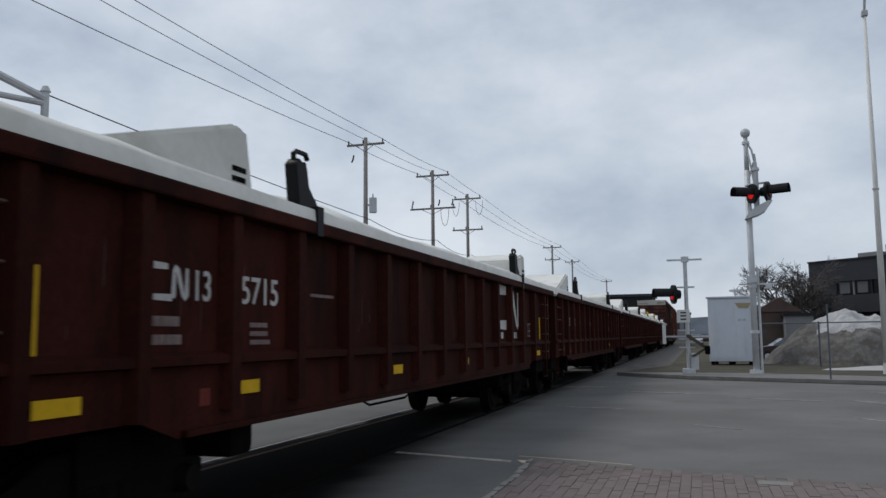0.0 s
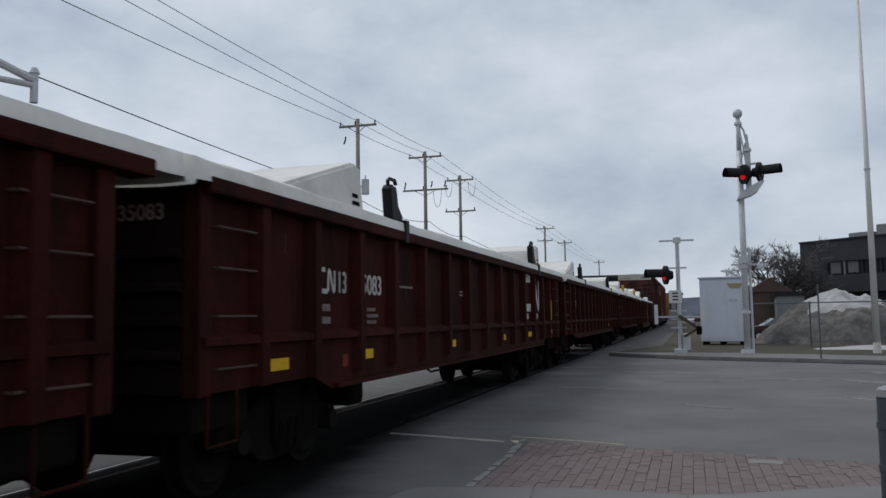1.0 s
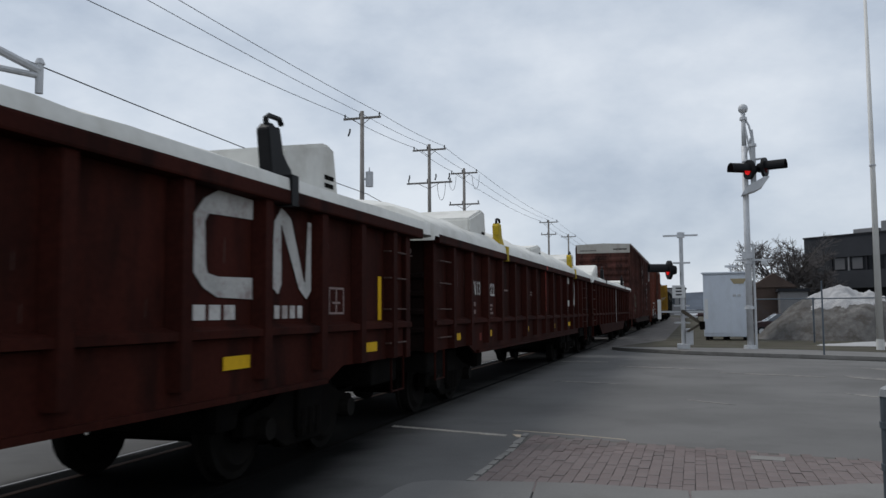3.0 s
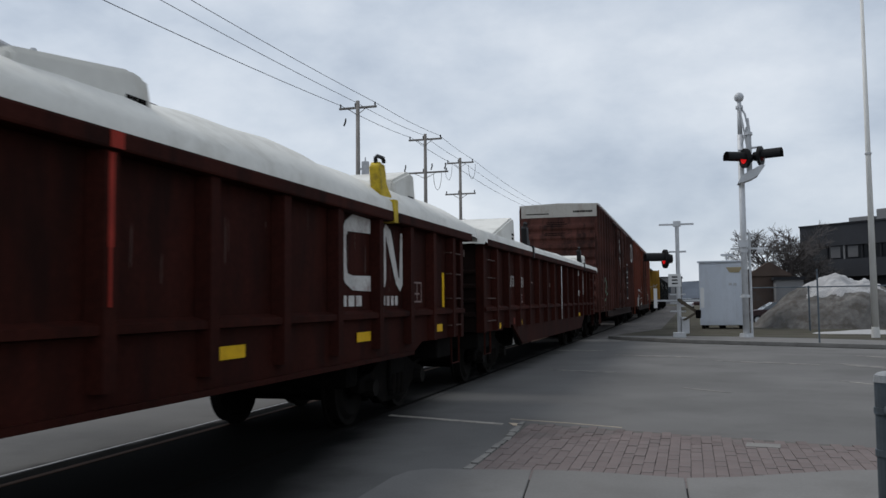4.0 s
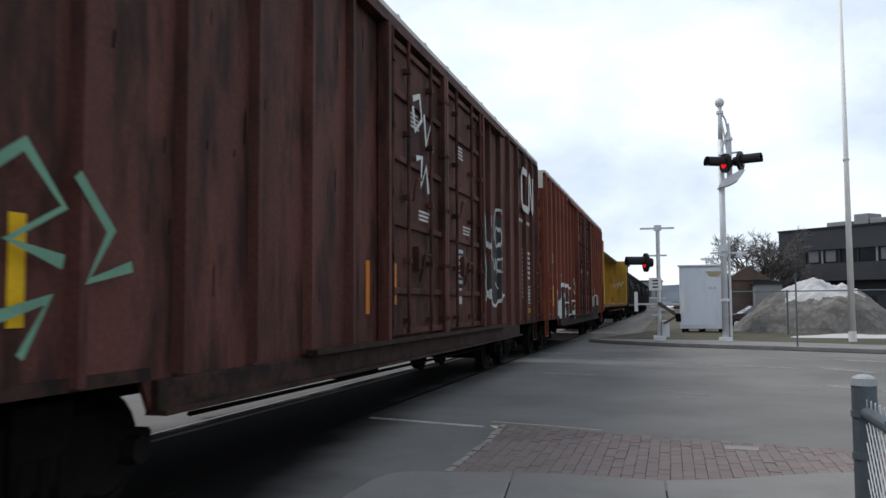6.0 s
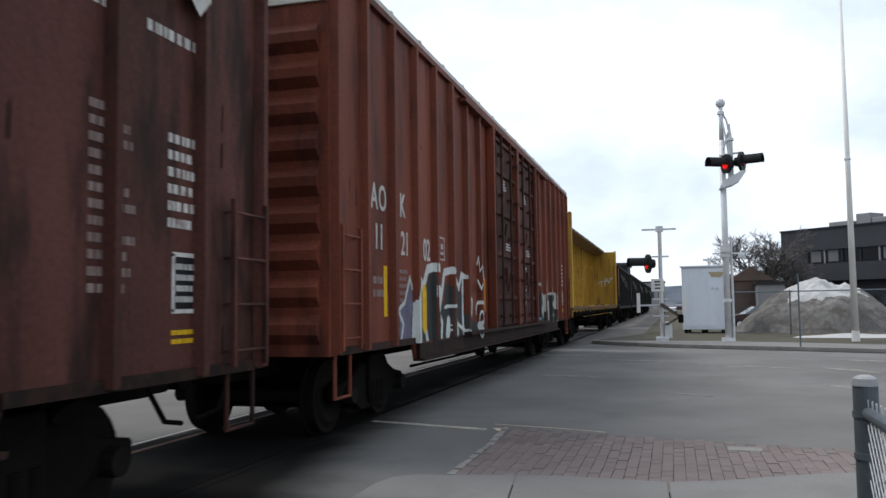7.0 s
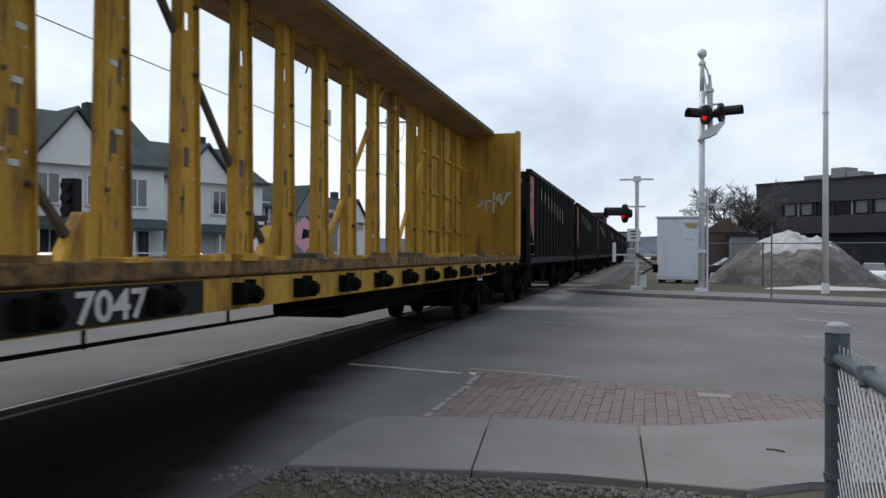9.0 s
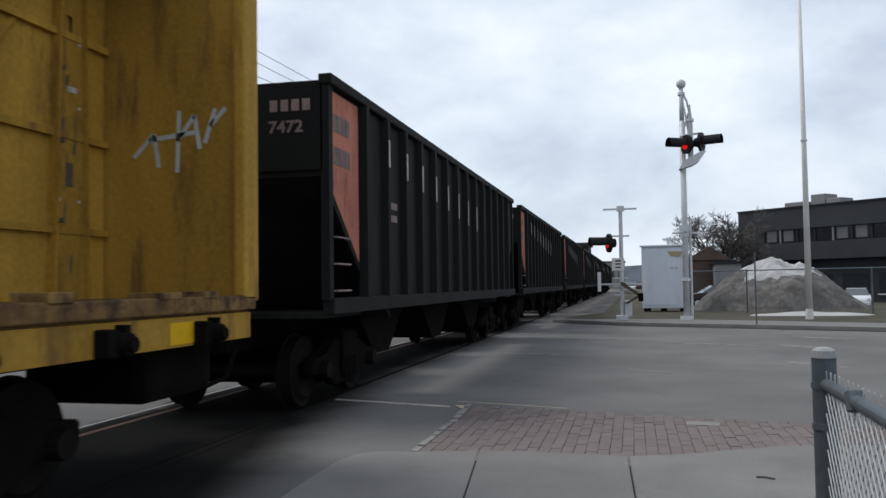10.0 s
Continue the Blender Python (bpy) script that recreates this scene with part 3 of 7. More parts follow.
def mover(car, mid, half):
    MOVERS.append((car, mid, half))
    return car


def wrap(L, rng, crest, sag):
    """A long white load cover, crowned and rumpled, open below, with a turned-down hem."""
    bm = B()
    nx, ny = 15, 90
    rows = []
    for j in range(ny + 1):
        y = -0.18 + (L + 0.78) * j / ny
        row = []
        for i in range(nx + 1):
            u = 2 * i / nx - 1
            edge = abs(u) ** 3.2
            rise = crest * (1 - edge)
            k = noise.noise(Vector((u * 1.1 + sag, y * 0.45, sag))) * 0.15 + noise.noise(Vector((u * 3, y * 1.6, sag + 5))) * 0.045
            taper = min(1, (y + 0.25) / 0.5, (L + 0.65 - y) / 0.5)
            z = 2.59 + rise * (0.6 + 0.4 * max(taper, 0)) + 0.05 * (1 - edge) + k * (1 - edge) + 0.02 * noise.noise(Vector((0, y * 2.2, u * 2)))
            row.append(bm.verts.new((u * 1.50, y, z)))
        row.insert(0, bm.verts.new((-1.515, y, 2.44 + 0.03 * noise.noise(Vector((y * 1.7, sag, 3))))))
        row.append(bm.verts.new((1.515, y, 2.44 + 0.03 * noise.noise(Vector((y * 1.7, sag, 9))))))
        rows.append(row)
    for first, y in ((True, -0.21), (False, L + 0.62)):
        src = rows[0] if first else rows[-1]
        hem = [bm.verts.new((v.co.x, y, 2.40 + 0.03 * noise.noise(Vector((v.co.x * 3, sag, y))))) for v in src]
        rows.insert(0, hem) if first else rows.append(hem)
    for a, b in zip(rows, rows[1:]):
        for i in range(len(a) - 1):
            bm.faces.new((a[i], a[i + 1], b[i + 1], b[i]))
    return bm


def wedge(y0, y1, h, x0=0.2, x1=1.18, lip=0.0):
    """A raised fin of the cover: slopes up along the car, then drops."""
    bm = B()
    o = [(y0, 2.55), (y0 + 0.05, 2.62 + lip), (y1 - 0.22, 2.55 + h), (y1 - 0.06, 2.55 + h - 0.03), (y1 + 0.08, 2.50), (y1, 2.45)]
    prism(bm, o, "x", x0, x1)
    bmesh.ops.bevel(bm, geom=list(bm.edges), offset=0.035, segments=2, affect="EDGES")
    return bm


def clamp(car, y, material):
    """A folding load clamp with a hooked top on the side chord."""
    bm = B()
    x = 1.36
    prism(bm, [(y - 0.10, 2.58), (y - 0.17, 2.98), (y - 0.10, 3.04), (y - 0.03, 2.98), (y + 0.02, 3.03), (y + 0.06, 2.94), (y + 0.07, 2.80), (y + 0.16, 2.72), (y + 0.24, 2.70), (y + 0.30, 2.56)], "x", x - 0.06, x + 0.06)
    bmesh.ops.bevel(bm, geom=list(bm.edges), offset=0.012, segments=1, affect="EDGES")
    box(bm, x + 0.03, x + 0.17, y + 0.04, y + 0.16, 2.36, 2.62)
    c = part("load_clamp", bm, material, car)
    bm = B()
    tube(bm, [(x, y - 0.10, 2.96), (x, y - 0.11, 3.08), (x, y - 0.05, 3.11), (x, y + 0.12, 3.115), (x, y + 0.16, 3.07)], 0.025, 6)
    part("hook", bm, M_BLACK, c)
    return c


def gondola(near, number, seed, crest=0.14, hooks=M_BLACK, fins=((1.45, 3.45, 0.62), (13.45, 14.65, 0.60)), extra_tape=False, streak=False, fishbelly=False, mark=12.0):
    L = 16.4
    rr = random.Random(seed)
    car = thing("gondola_car", "oxide-red ribbed steel gondola wagon with a white load cover", "railway wagon", "gondolas in the train")
    mover(car, near, L)
    off = 0.0
    body = new("body")
    body.parent = car
    for sx in (-1, 1):
        bm = B()
        box(bm, sx * 1.34, sx * 1.38, 0.02, L - 0.02, 1.30, 2.40)
        low = [(0.02, 1.30), (0.02, 0.95), (1.9, 0.95), (2.3, 0.81), (L - 2.3, 0.81), (L - 1.9, 0.95), (L - 0.02, 0.95), (L - 0.02, 1.30)]
        if fishbelly:
            low = [(0.02, 1.30), (0.02, 0.95), (1.55, 0.92), (1.66, 1.0), (2.45, 1.0), (2.6, 0.92), (3.45, 0.58), (L - 3.45, 0.58), (L - 2.6, 0.92), (L - 2.45, 1.0), (L - 1.66, 1.0), (L - 1.55, 0.92), (L - 0.02, 0.95), (L - 0.02, 1.30)]
        prism(bm, low, "x", sx * 1.36, sx * 1.40)
        part("side_sheet", bm, M_GONDOLA, body)
        bm = B()
        prism(bm, [(sx * 1.36, 1.27), (sx * 1.47, 1.29), (sx * 1.47, 1.345), (sx * 1.36, 1.385)], "y", 0.02, L - 0.02)
        part("side_ledge", bm, M_GONDOLA, body)
        boxpart("top_chord", M_GONDOLA, body, sx * 1.32, sx * 1.52, 0, L + 0.3, 2.37, 2.49, bevel=0.02)
        boxpart("side_sill", M_GONDOLA, body, sx * 1.40, sx * 1.45, 2.35, L - 2.35, 0.815, 0.86) if not fishbelly else None
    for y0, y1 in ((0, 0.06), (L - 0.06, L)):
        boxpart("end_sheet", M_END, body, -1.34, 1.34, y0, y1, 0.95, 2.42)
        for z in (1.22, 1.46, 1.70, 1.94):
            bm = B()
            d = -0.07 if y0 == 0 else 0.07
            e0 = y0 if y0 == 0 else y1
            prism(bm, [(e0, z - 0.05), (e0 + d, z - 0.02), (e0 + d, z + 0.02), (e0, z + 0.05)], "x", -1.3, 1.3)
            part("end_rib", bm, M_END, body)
    tagged(lettering("end_number", "13" + number, 0.16, M_LETTER_DIM, body, Matrix(((1, 0, 0, 0.66), (0, 0, -1, -0.004), (0, 1, 0, 2.2), (0, 0, 0, 1))), 1.0, 0.003), kind="stuff")
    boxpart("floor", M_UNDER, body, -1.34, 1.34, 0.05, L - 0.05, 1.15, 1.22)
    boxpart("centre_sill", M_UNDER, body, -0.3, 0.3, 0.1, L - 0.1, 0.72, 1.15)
    ribs = [0.87, 1.84, 2.90, 3.95] + [3.95 + (mark + 0.85 - 3.95) * k / 8 for k in range(1, 9)] + [mark + 1.9, (mark + 17.68) / 2, 15.78]
    bm = B()
    prism(bm, [(-0.11, 0.0), (-0.06, 0.098), (0.06, 0.098), (0.11, 0.0)], "z", 0.955, 2.372)
    bmesh.ops.rotate(bm, verts=bm.verts, matrix=Matrix.Rotation(radians(-90), 3, "Z"))
    first = part("rib", bm, M_GONDOLA, body)
    first.matrix_basis = pose(1.385, ribs[0], 0)
    for y in ribs[1:]:
        again(first, body, pose(1.385, y, 0))
    for y in ribs:
        again(first, body, pose(-1.385, y, 0, 0, 0, 180))
    # corner posts and grab irons
    for sx in (-1, 1):
        for y in (0.06, L - 0.06):
            boxpart("corner_post", M_GONDOLA, body, sx * 1.30, sx * 1.44, y - 0.08, y + 0.08, 0.93, 2.45, bevel=0.015)
    grab(car, [((1.385, y, z), (1.385, y + 0.55, z), (0.07, 0, 0)) for y in (0.2, L - 0.75) for z in (1.12, 1.5, 1.85, 2.15)], M_RUNG, 0.010)
    grab(car, [((1.40, y, 0.95), (1.40, y + 0.4, 0.95), (0.0, 0, -0.38)) for y in (0.15, L - 0.55)], M_GONDOLA, 0.016)
    # yellow reflectors
    low_tape = 0.96 if fishbelly else 1.05
    for y, w in ((1.02, 0.36), (3.05, 0.30), (6.35, 0.30), (mark - 2.35, 0.40), (12.3, 0.38), (15.0, 0.38)):
        boxpart("reflector", M_REFLECT, car, 1.41, 1.414, y, y + w, low_tape, low_tape + 0.10, label="yellow reflective tape")
    for y in ((0.96, 15.48) if extra_tape else (15.48,)):
        boxpart("reflector", M_REFLECT, car, 1.381, 1.386, y, y + 0.10, 1.38, 1.86, label="upright yellow reflective tape")
    # running number in white, the company mark as plain shapes
    bm = B()
    emblem(bm, 1.98, 1.735, 0.42, 0.205, 0.040, 1.382)
    part("reporting_mark", bm, M_LETTER, car)
    lettering("running_number", "13", 0.30, M_LETTER, car, on_side(2.46, 1.73, 1.384), 0.82, 0.003)
    lettering("running_number", number, 0.30, M_LETTER, car, on_side(3.10, 1.73, 1.384), 1.0, 0.003)
    bars(car, "stencil", 2.0, 1.40, 0.40, 0.24, 2, M_LETTER_DIM, 1.381, seed + 1)
    bars(car, "stencil", 3.25, 1.40, 0.36, 0.20, 3, M_LETTER_DIM, 1.381, seed + 2)
    bars(car, "stencil", 4.3, 1.82, 0.5, 0.05, 1, M_LETTER_DIM, 1.381, seed + 3)
    bars(car, "stencil", 7.0, 1.78, 0.35, 0.10, 2, M_LETTER_DIM, 1.381, seed + 4)
    bm = B()
    emblem(bm, mark, 1.66, 1.78, 0.62, 0.15, 1.386)
    part("painted_emblem", bm, M_LETTER, car, "broad white painted line emblem")
    glyph_bars(car, mark - 0.05, 1.42, 3, 0.15, 0.11, 0.05, 1.381, M_LETTER)
    glyph_bars(car, mark + 1.12, 1.42, 4, 0.09, 0.11, 0.05, 1.381, M_LETTER)
    bm = B()
    for a in ((14.2, 14.22, 1.46, 1.70), (14.53, 14.55, 1.46, 1.70), (14.2, 14.55, 1.69, 1.71), (14.2, 14.55, 1.45, 1.47), (14.28, 14.46, 1.55, 1.57), (14.36, 14.38, 1.47, 1.7)):
        box(bm, 1.381, 1.384, *a)
    part("stencil_box", bm, M_LETTER_DIM, car)
    boxpart("stencil_patch", mat("dull_red_patch", (0.14, 0.03, 0.022), 0.7), car, 1.401, 1.404, 2.55, 2.68, 1.0, 1.12)
    if streak:
        bm = B()
        for y0, y1, z0 in ((8.352, 8.40, 0.96), (8.40, 8.43, 1.2), (8.43, 8.446, 1.75)):
            box(bm, 1.484, 1.488, y0, y1, z0, 2.34)
        part("white_streak", bm, M_WHITE, car, "dripping white paint streak")
    # load cover and its fins
    cover = part("load_cover", wrap(L, rr, crest, seed * 1.7), M_COVER, car, "rumpled white load cover", smooth=True)
    for y0, y1, h in fins:
        f = part("cover_fin", wedge(y0, y1, h, 0.1, 1.26, 0.05 if y0 < 2 else h * 0.55), M_COVER, cover)
        bars(f, "stencil", y1 - 0.30, 2.68, 0.22, 0.16, 2, M_UNDER, 1.262, seed + 9)
    for y in (4.10, 13.1):
        clamp(car, y, hooks)
    # running gear
    bogie(car, 2.0), bogie(car, L - 2.0)
    coupler(car, 0.0, -1), coupler(car, L, 1)
    bm = B()
    tube(bm, [(1.1, 4.2, 0.86), (1.1, 6.0, 0.82), (1.1, 6.4, 0.70), (1.1, 7.6, 0.70), (1.1, 8.2, 0.86)], 0.014, 6)
    part("brake_rigging", bm, M_UNDER, car)
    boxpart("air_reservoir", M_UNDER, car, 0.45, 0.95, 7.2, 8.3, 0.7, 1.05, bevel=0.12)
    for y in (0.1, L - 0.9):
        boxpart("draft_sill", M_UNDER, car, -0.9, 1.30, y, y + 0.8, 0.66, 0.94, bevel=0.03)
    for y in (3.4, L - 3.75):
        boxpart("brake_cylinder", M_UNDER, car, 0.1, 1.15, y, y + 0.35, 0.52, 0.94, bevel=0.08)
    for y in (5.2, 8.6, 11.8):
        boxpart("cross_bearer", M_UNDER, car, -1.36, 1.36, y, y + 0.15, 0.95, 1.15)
    return car


gondola(-15.1, "5118", 10, 0.15)
gondola(2.52, "5715", 11, 0.17, extra_tape=True, mark=11.5)
gondola(19.85, "5083", 12, 0.15)
gondola(37.35, "5321", 13, 0.13)
gondola(54.72, "6822", 14, 0.42, M_HOOKYELLOW, ((2.5, 3.6, 0.66), (7.8, 9.1, 0.45), (13.8, 14.7, 0.60)), extra_tape=True)
g4 = MOVERS[-1][0]
bm = B()
for y0, y1, z0, z1 in ((8.365, 8.415, 1.80, 2.36), (8.375, 8.40, 1.45, 1.80)):
    box(bm, 1.484, 1.488, y0, y1, z0, z1)
box(bm, 1.521, 1.525, 8.33, 8.45, 2.38, 2.48)
part("red_streak", bm, mat("red_spray_paint", (0.26, 0.026, 0.016), 0.6, 0, 0.3, 3, 30, 0.03), g4, "sprayed red paint streak")
gondola(72.45, "6581", 15, 0.15, streak=True, fishbelly=True, fins=((1.4, 3.45, 0.60), (14.4, 15.5, 0.42)))


def ladder(car, x, y0, y1, zs, material, rail=True):
    for z in zs:
        bm = B()
        tube(bm, [(x, y0, z), (x + 0.08, y0, z), (x + 0.08, y1, z), (x, y1, z)], 0.013, 6)
        part("ladder_rung", bm, material, car)
    if rail:
        for y in (y0, y1):
            boxpart("ladder_rail", material, car, x + 0.06, x + 0.10, y - 0.02, y + 0.02, zs[0] - 0.12, zs[-1] + 0.1)


def boxcar(near, L, paint, name_label, seed, rib_w, doors, band, door_paint):
    """A high boxcar: ribbed sides, two plug doors with lock rods, deep sill, corrugated ends, low roof."""
    car = thing("boxcar", name_label, "railway wagon", "boxcars in the train")
    mover(car, near, L)
    body = new("body")
    body.parent = car
    d0, d1 = doors
    bm = B()
    for sx in (-1, 1):
        prism(bm, [(0, 0.98), (0, 5.02), (L, 5.02), (L, 0.98), (L - 2.75, 0.98), (L - 2.85, 0.78), (2.85, 0.78), (2.75, 0.98)], "x", sx * 1.40, sx * 1.44)
    part("side_sheet", bm, paint, body)
    for y0, y1, s in ((0, 0.06, -1), (L - 0.06, L, 1)):
        boxpart("end_wall", paint, body, -1.40, 1.40, y0, y1, 0.98, 5.0)
        e0 = y0 if s < 0 else y1
        for k in range(9):
            z = 1.25 + k * 0.37
            bm = B()
            prism(bm, [(e0, z - 0.15), (e0 + s * 0.085, z - 0.05), (e0 + s * 0.085, z + 0.05), (e0, z + 0.15)], "x", -1.34, 1.34)
            part("end_corrugation", bm, paint, body)
        bm = B()
        box(bm, -1.43, 1.43, min(e0, e0 + s * 0.03), max(e0, e0 + s * 0.03), 4.58, 5.04)
        part("end_band", bm, band, body, "pale bare-metal band at the top of the end")
        if s < 0:
            bm = B()
            rr = random.Random(seed)
            for zz, x0, x1, h in ((4.70, -1.25, -0.4, 0.04), (4.74, 0.55, 1.25, 0.07), (4.36, -0.45, 0.2, 0.03), (4.29, -0.45, 0.25, 0.03), (4.22, -0.45, 0.15, 0.03), (3.95, -0.5, 0.25, 0.03), (3.88, -0.5, 0.1, 0.03)):
                x = x0
                while x < x1:
                    w = rr.uniform(0.04, 0.12)
                    box(bm, x, x + w * 0.8, -0.094 if zz < 4.5 else -0.036, -0.09 if zz < 4.5 else -0.031, zz, zz + h)
                    x += w
            tagged(part("stencil", bm, M_LETTER if band is not M_SILVER_TOP else M_UNDER, body), kind="stuff")
    bm = B()
    prism(bm, [(-1.5, 5.0), (-1.5, 5.06), (0, 5.11), (1.5, 5.06), (1.5, 5.0), (0, 5.05)], "y", -0.02, L + 0.02)
    roof = part("roof", bm, M_SILVER_TOP, body, "weathered galvanised roof")
    for k in range(int(L / 1.2)):
        bm = B()
        prism(bm, [(-1.5, 5.06), (-1.5, 5.085), (0, 5.135), (1.5, 5.085), (1.5, 5.06), (0, 5.11)], "y", 0.6 + k * 1.2, 0.68 + k * 1.2)
        part("roof_seam", bm, M_SILVER_TOP, roof)
    boxpart("eave", paint, body, 1.44, 1.50, 0, L, 4.92, 5.0)
    boxpart("eave", paint, body, -1.50, -1.44, 0, L, 4.92, 5.0)
    # ribs either side of the doors
    for sx in (-1, 1):
        bm = B()
        prism(bm, [(-rib_w, 0.0), (-rib_w * 0.6, 0.085), (rib_w * 0.6, 0.085), (rib_w, 0.0)], "z", 1.0, 4.92)
        bmesh.ops.rotate(bm, verts=bm.verts, matrix=Matrix.Rotation(radians(-90), 3, "Z"))
        first = None
        n0, n1 = int(d0 / 0.93), int((L - d1) / 0.93)
        ys = [0.1] + [d0 * k / n0 for k in range(1, n0)] + [d1 + (L - d1) * k / n1 for k in range(1, n1)] + [L - 0.1]
        for y in ys:
            if first is None:
                first = part("rib", bm, paint, body)
                first.matrix_basis = pose(sx * 1.44, y, 0, 0, 0, 0 if sx > 0 else 180)
            else:
                again(first, body, pose(sx * 1.44, y, 0, 0, 0, 0 if sx > 0 else 180))
        boxpart("side_sill", M_SILL, body, sx * 1.45, sx * 1.50, 2.85, L - 2.85, 0.78, 0.98, bevel=0.01)
        boxpart("sill_flange", M_SILL, body, sx * 1.40, sx * 1.56, 2.85, L - 2.85, 0.75, 0.785)
        boxpart("end_sill", M_SILL, body, sx * 1.44, sx * 1.475, 0.2, 2.8, 0.98, 1.06)
        boxpart("end_sill", M_SILL, body, sx * 1.44, sx * 1.475, L - 2.8, L - 0.2, 0.98, 1.06)
    # plug doors
    for a, b in ((d0, (d0 + d1) / 2), ((d0 + d1) / 2, d1)):
        door = boxpart("door", door_paint, car, 1.44, 1.50, a + 0.04, b - 0.04, 1.08, 4.72, bevel=0.015)
        for z in (1.12, 1.62, 2.45, 3.25, 4.05, 4.66):
            boxpart("door_rail", door_paint, door, 1.49, 1.545, a + 0.05, b - 0.05, z - 0.04, z + 0.04, bevel=0.012)
        for y in (a + 0.08, a + 0.72, b - 0.72, b - 0.08):
            bm = B()
            rod(bm, (1.565, y, 1.10), (1.565, y, 4.80), 0.024, seg=8)
            for z in (1.25, 2.0, 2.8, 3.6, 4.4):
                box(bm, 1.50, 1.60, y - 0.045, y + 0.045, z - 0.03, z + 0.03)
            part("lock_rod", bm, door_paint, door)
        bm = B()
        tube(bm, [(1.55, a + 0.95, 2.78), (1.60, a + 0.95, 3.05), (1.60, a + 1.15, 3.08)], 0.02, 6)
        part("door_handle", bm, door_paint, door)
        bm = B()
        tube(bm, [(1.55, a + 1.25, 1.75), (1.62, a + 1.25, 2.1), (1.62, a + 1.5, 2.1)], 0.022, 6)
        box(bm, 1.5, 1.58, a + 1.1, a + 1.35, 1.9, 2.2)
        part("door_latch", bm, door_paint, door)
        bars(door, "stencil", a + 0.95, 3.75, 0.5, 0.22, 4, M_LETTER, 1.502, seed + 20)
        bars(door, "stencil", a + 1.35, 2.56, 0.55, 0.16, 3, M_LETTER, 1.502, seed + 21)
        boxpart("placard", M_LETTER, door, 1.502, 1.506, a + 1.12, a + 1.24, 1.95, 2.18, label="white paper placard")
        boxpart("reflector", M_ORANGE, door, 1.502, 1.506, a + 0.32, a + 0.40, 1.45, 1.95, label="orange reflective tape")
    mid = (d0 + d1) / 2
    for a in (d0 - 0.14, mid - 0.10, mid + 0.02, d1 + 0.04):
        boxpart("door_post", paint, car, 1.45, 1.60, a, a + 0.10, 1.04, 4.80, bevel=0.015)
    plate = boxpart("data_panel", M_BLACK, car, 1.503, 1.508, mid + 0.98, mid + 1.42, 1.72, 2.38, label="black data panel with white lines")
    bars(plate, "stencil", mid + 1.02, 1.75, 0.34, 0.58, 6, M_LETTER, 1.5085, seed + 33, 0.8)
    boxpart("paper_notice", M_LETTER, plate, 1.5085, 1.511, mid + 1.02, mid + 1.2, 1.45, 1.70)
    boxpart("door_track", M_SILL, car, 1.50, 1.62, d0 - 2.2, d1 + 2.2, 1.0, 1.05)
    boxpart("door_track", paint, car, 1.45, 1.58, d0 - 2.2, d1 + 2.2, 4.78, 4.84)
    for y, m in ((1.6, M_REFLECT), (d0 - 0.5, M_ORANGE), (d1 + 0.55, M_ORANGE), (L - 2.95, M_REFLECT)):
        boxpart("reflector", m, car, 1.443, 1.447, y, y + 0.12, 1.35, 1.95, label="upright reflective tape")
    ladder(car, 1.45, L - 0.62, L - 0.12, [1.15, 1.5, 1.85, 2.2], paint)
    ladder(car, 1.45, 0.12, 0.62, [1.15, 1.5, 1.85, 2.2], paint)
    bm = B()
    tube(bm, [(1.43, L - 0.55, 0.98), (1.43, L - 0.55, 0.55), (1.43, L - 0.15, 0.55), (1.43, L - 0.15, 0.98)], 0.022, 6)
    tube(bm, [(1.43, 0.15, 0.98), (1.43, 0.15, 0.55), (1.43, 0.55, 0.55), (1.43, 0.55, 0.98)], 0.022, 6)
    part("sill_step", bm, paint, car)
    boxpart("floor", M_UNDER, body, -1.4, 1.4, 0.05, L - 0.05, 1.0, 1.1)
    boxpart("centre_sill", M_UNDER, body, -0.35, 0.35, -0.1, L + 0.1, 0.72, 1.0)
    bogie(car, 2.3), bogie(car, L - 2.3)
    coupler(car, 0, -1), coupler(car, L, 1)
    boxpart("air_reservoir", M_UNDER, car, 0.45, 1.0, 7.5, 8.6, 0.55, 0.95, bevel=0.12)
    bm = B()
    tube(bm, [(1.0, 4.0, 0.6), (1.0, 15.0, 0.55)], 0.02, 6)
    part("brake_rigging", bm, M_UNDER, car)
    # stencil blocks near both ends
    bars(car, "stencil", L - 2.15, 1.55, 0.45, 1.2, 12, M_LETTER_DIM, 1.442, seed + 1, 0.7)
    bars(car, "stencil", L - 1.35, 2.0, 0.5, 0.7, 6, M_LETTER, 1.442, seed + 2, 0.6)
    bm = B()
    for a in ((L - 1.3, L - 1.27, 1.45, 1.85), (L - 0.93, L - 0.9, 1.45, 1.85), (L - 1.3, L - 0.9, 1.83, 1.86), (L - 1.3, L - 0.9, 1.44, 1.47)):
        box(bm, 1.442, 1.447, *a)
    c = boxpart("stencil_panel", M_BLACK, car, 1.441, 1.4425, L - 1.3, L - 0.9, 1.45, 1.85, label="black data panel with a white border")
    part("border", bm, M_LETTER, c)
    bars(c, "stencil", L - 1.25, 1.5, 0.3, 0.3, 4, M_LETTER, 1.4435, seed + 3, 0.6)
    bars(car, "stencil", L - 1.3, 1.22, 0.4, 0.12, 2, M_REFLECT, 1.442, seed + 4)
    return car


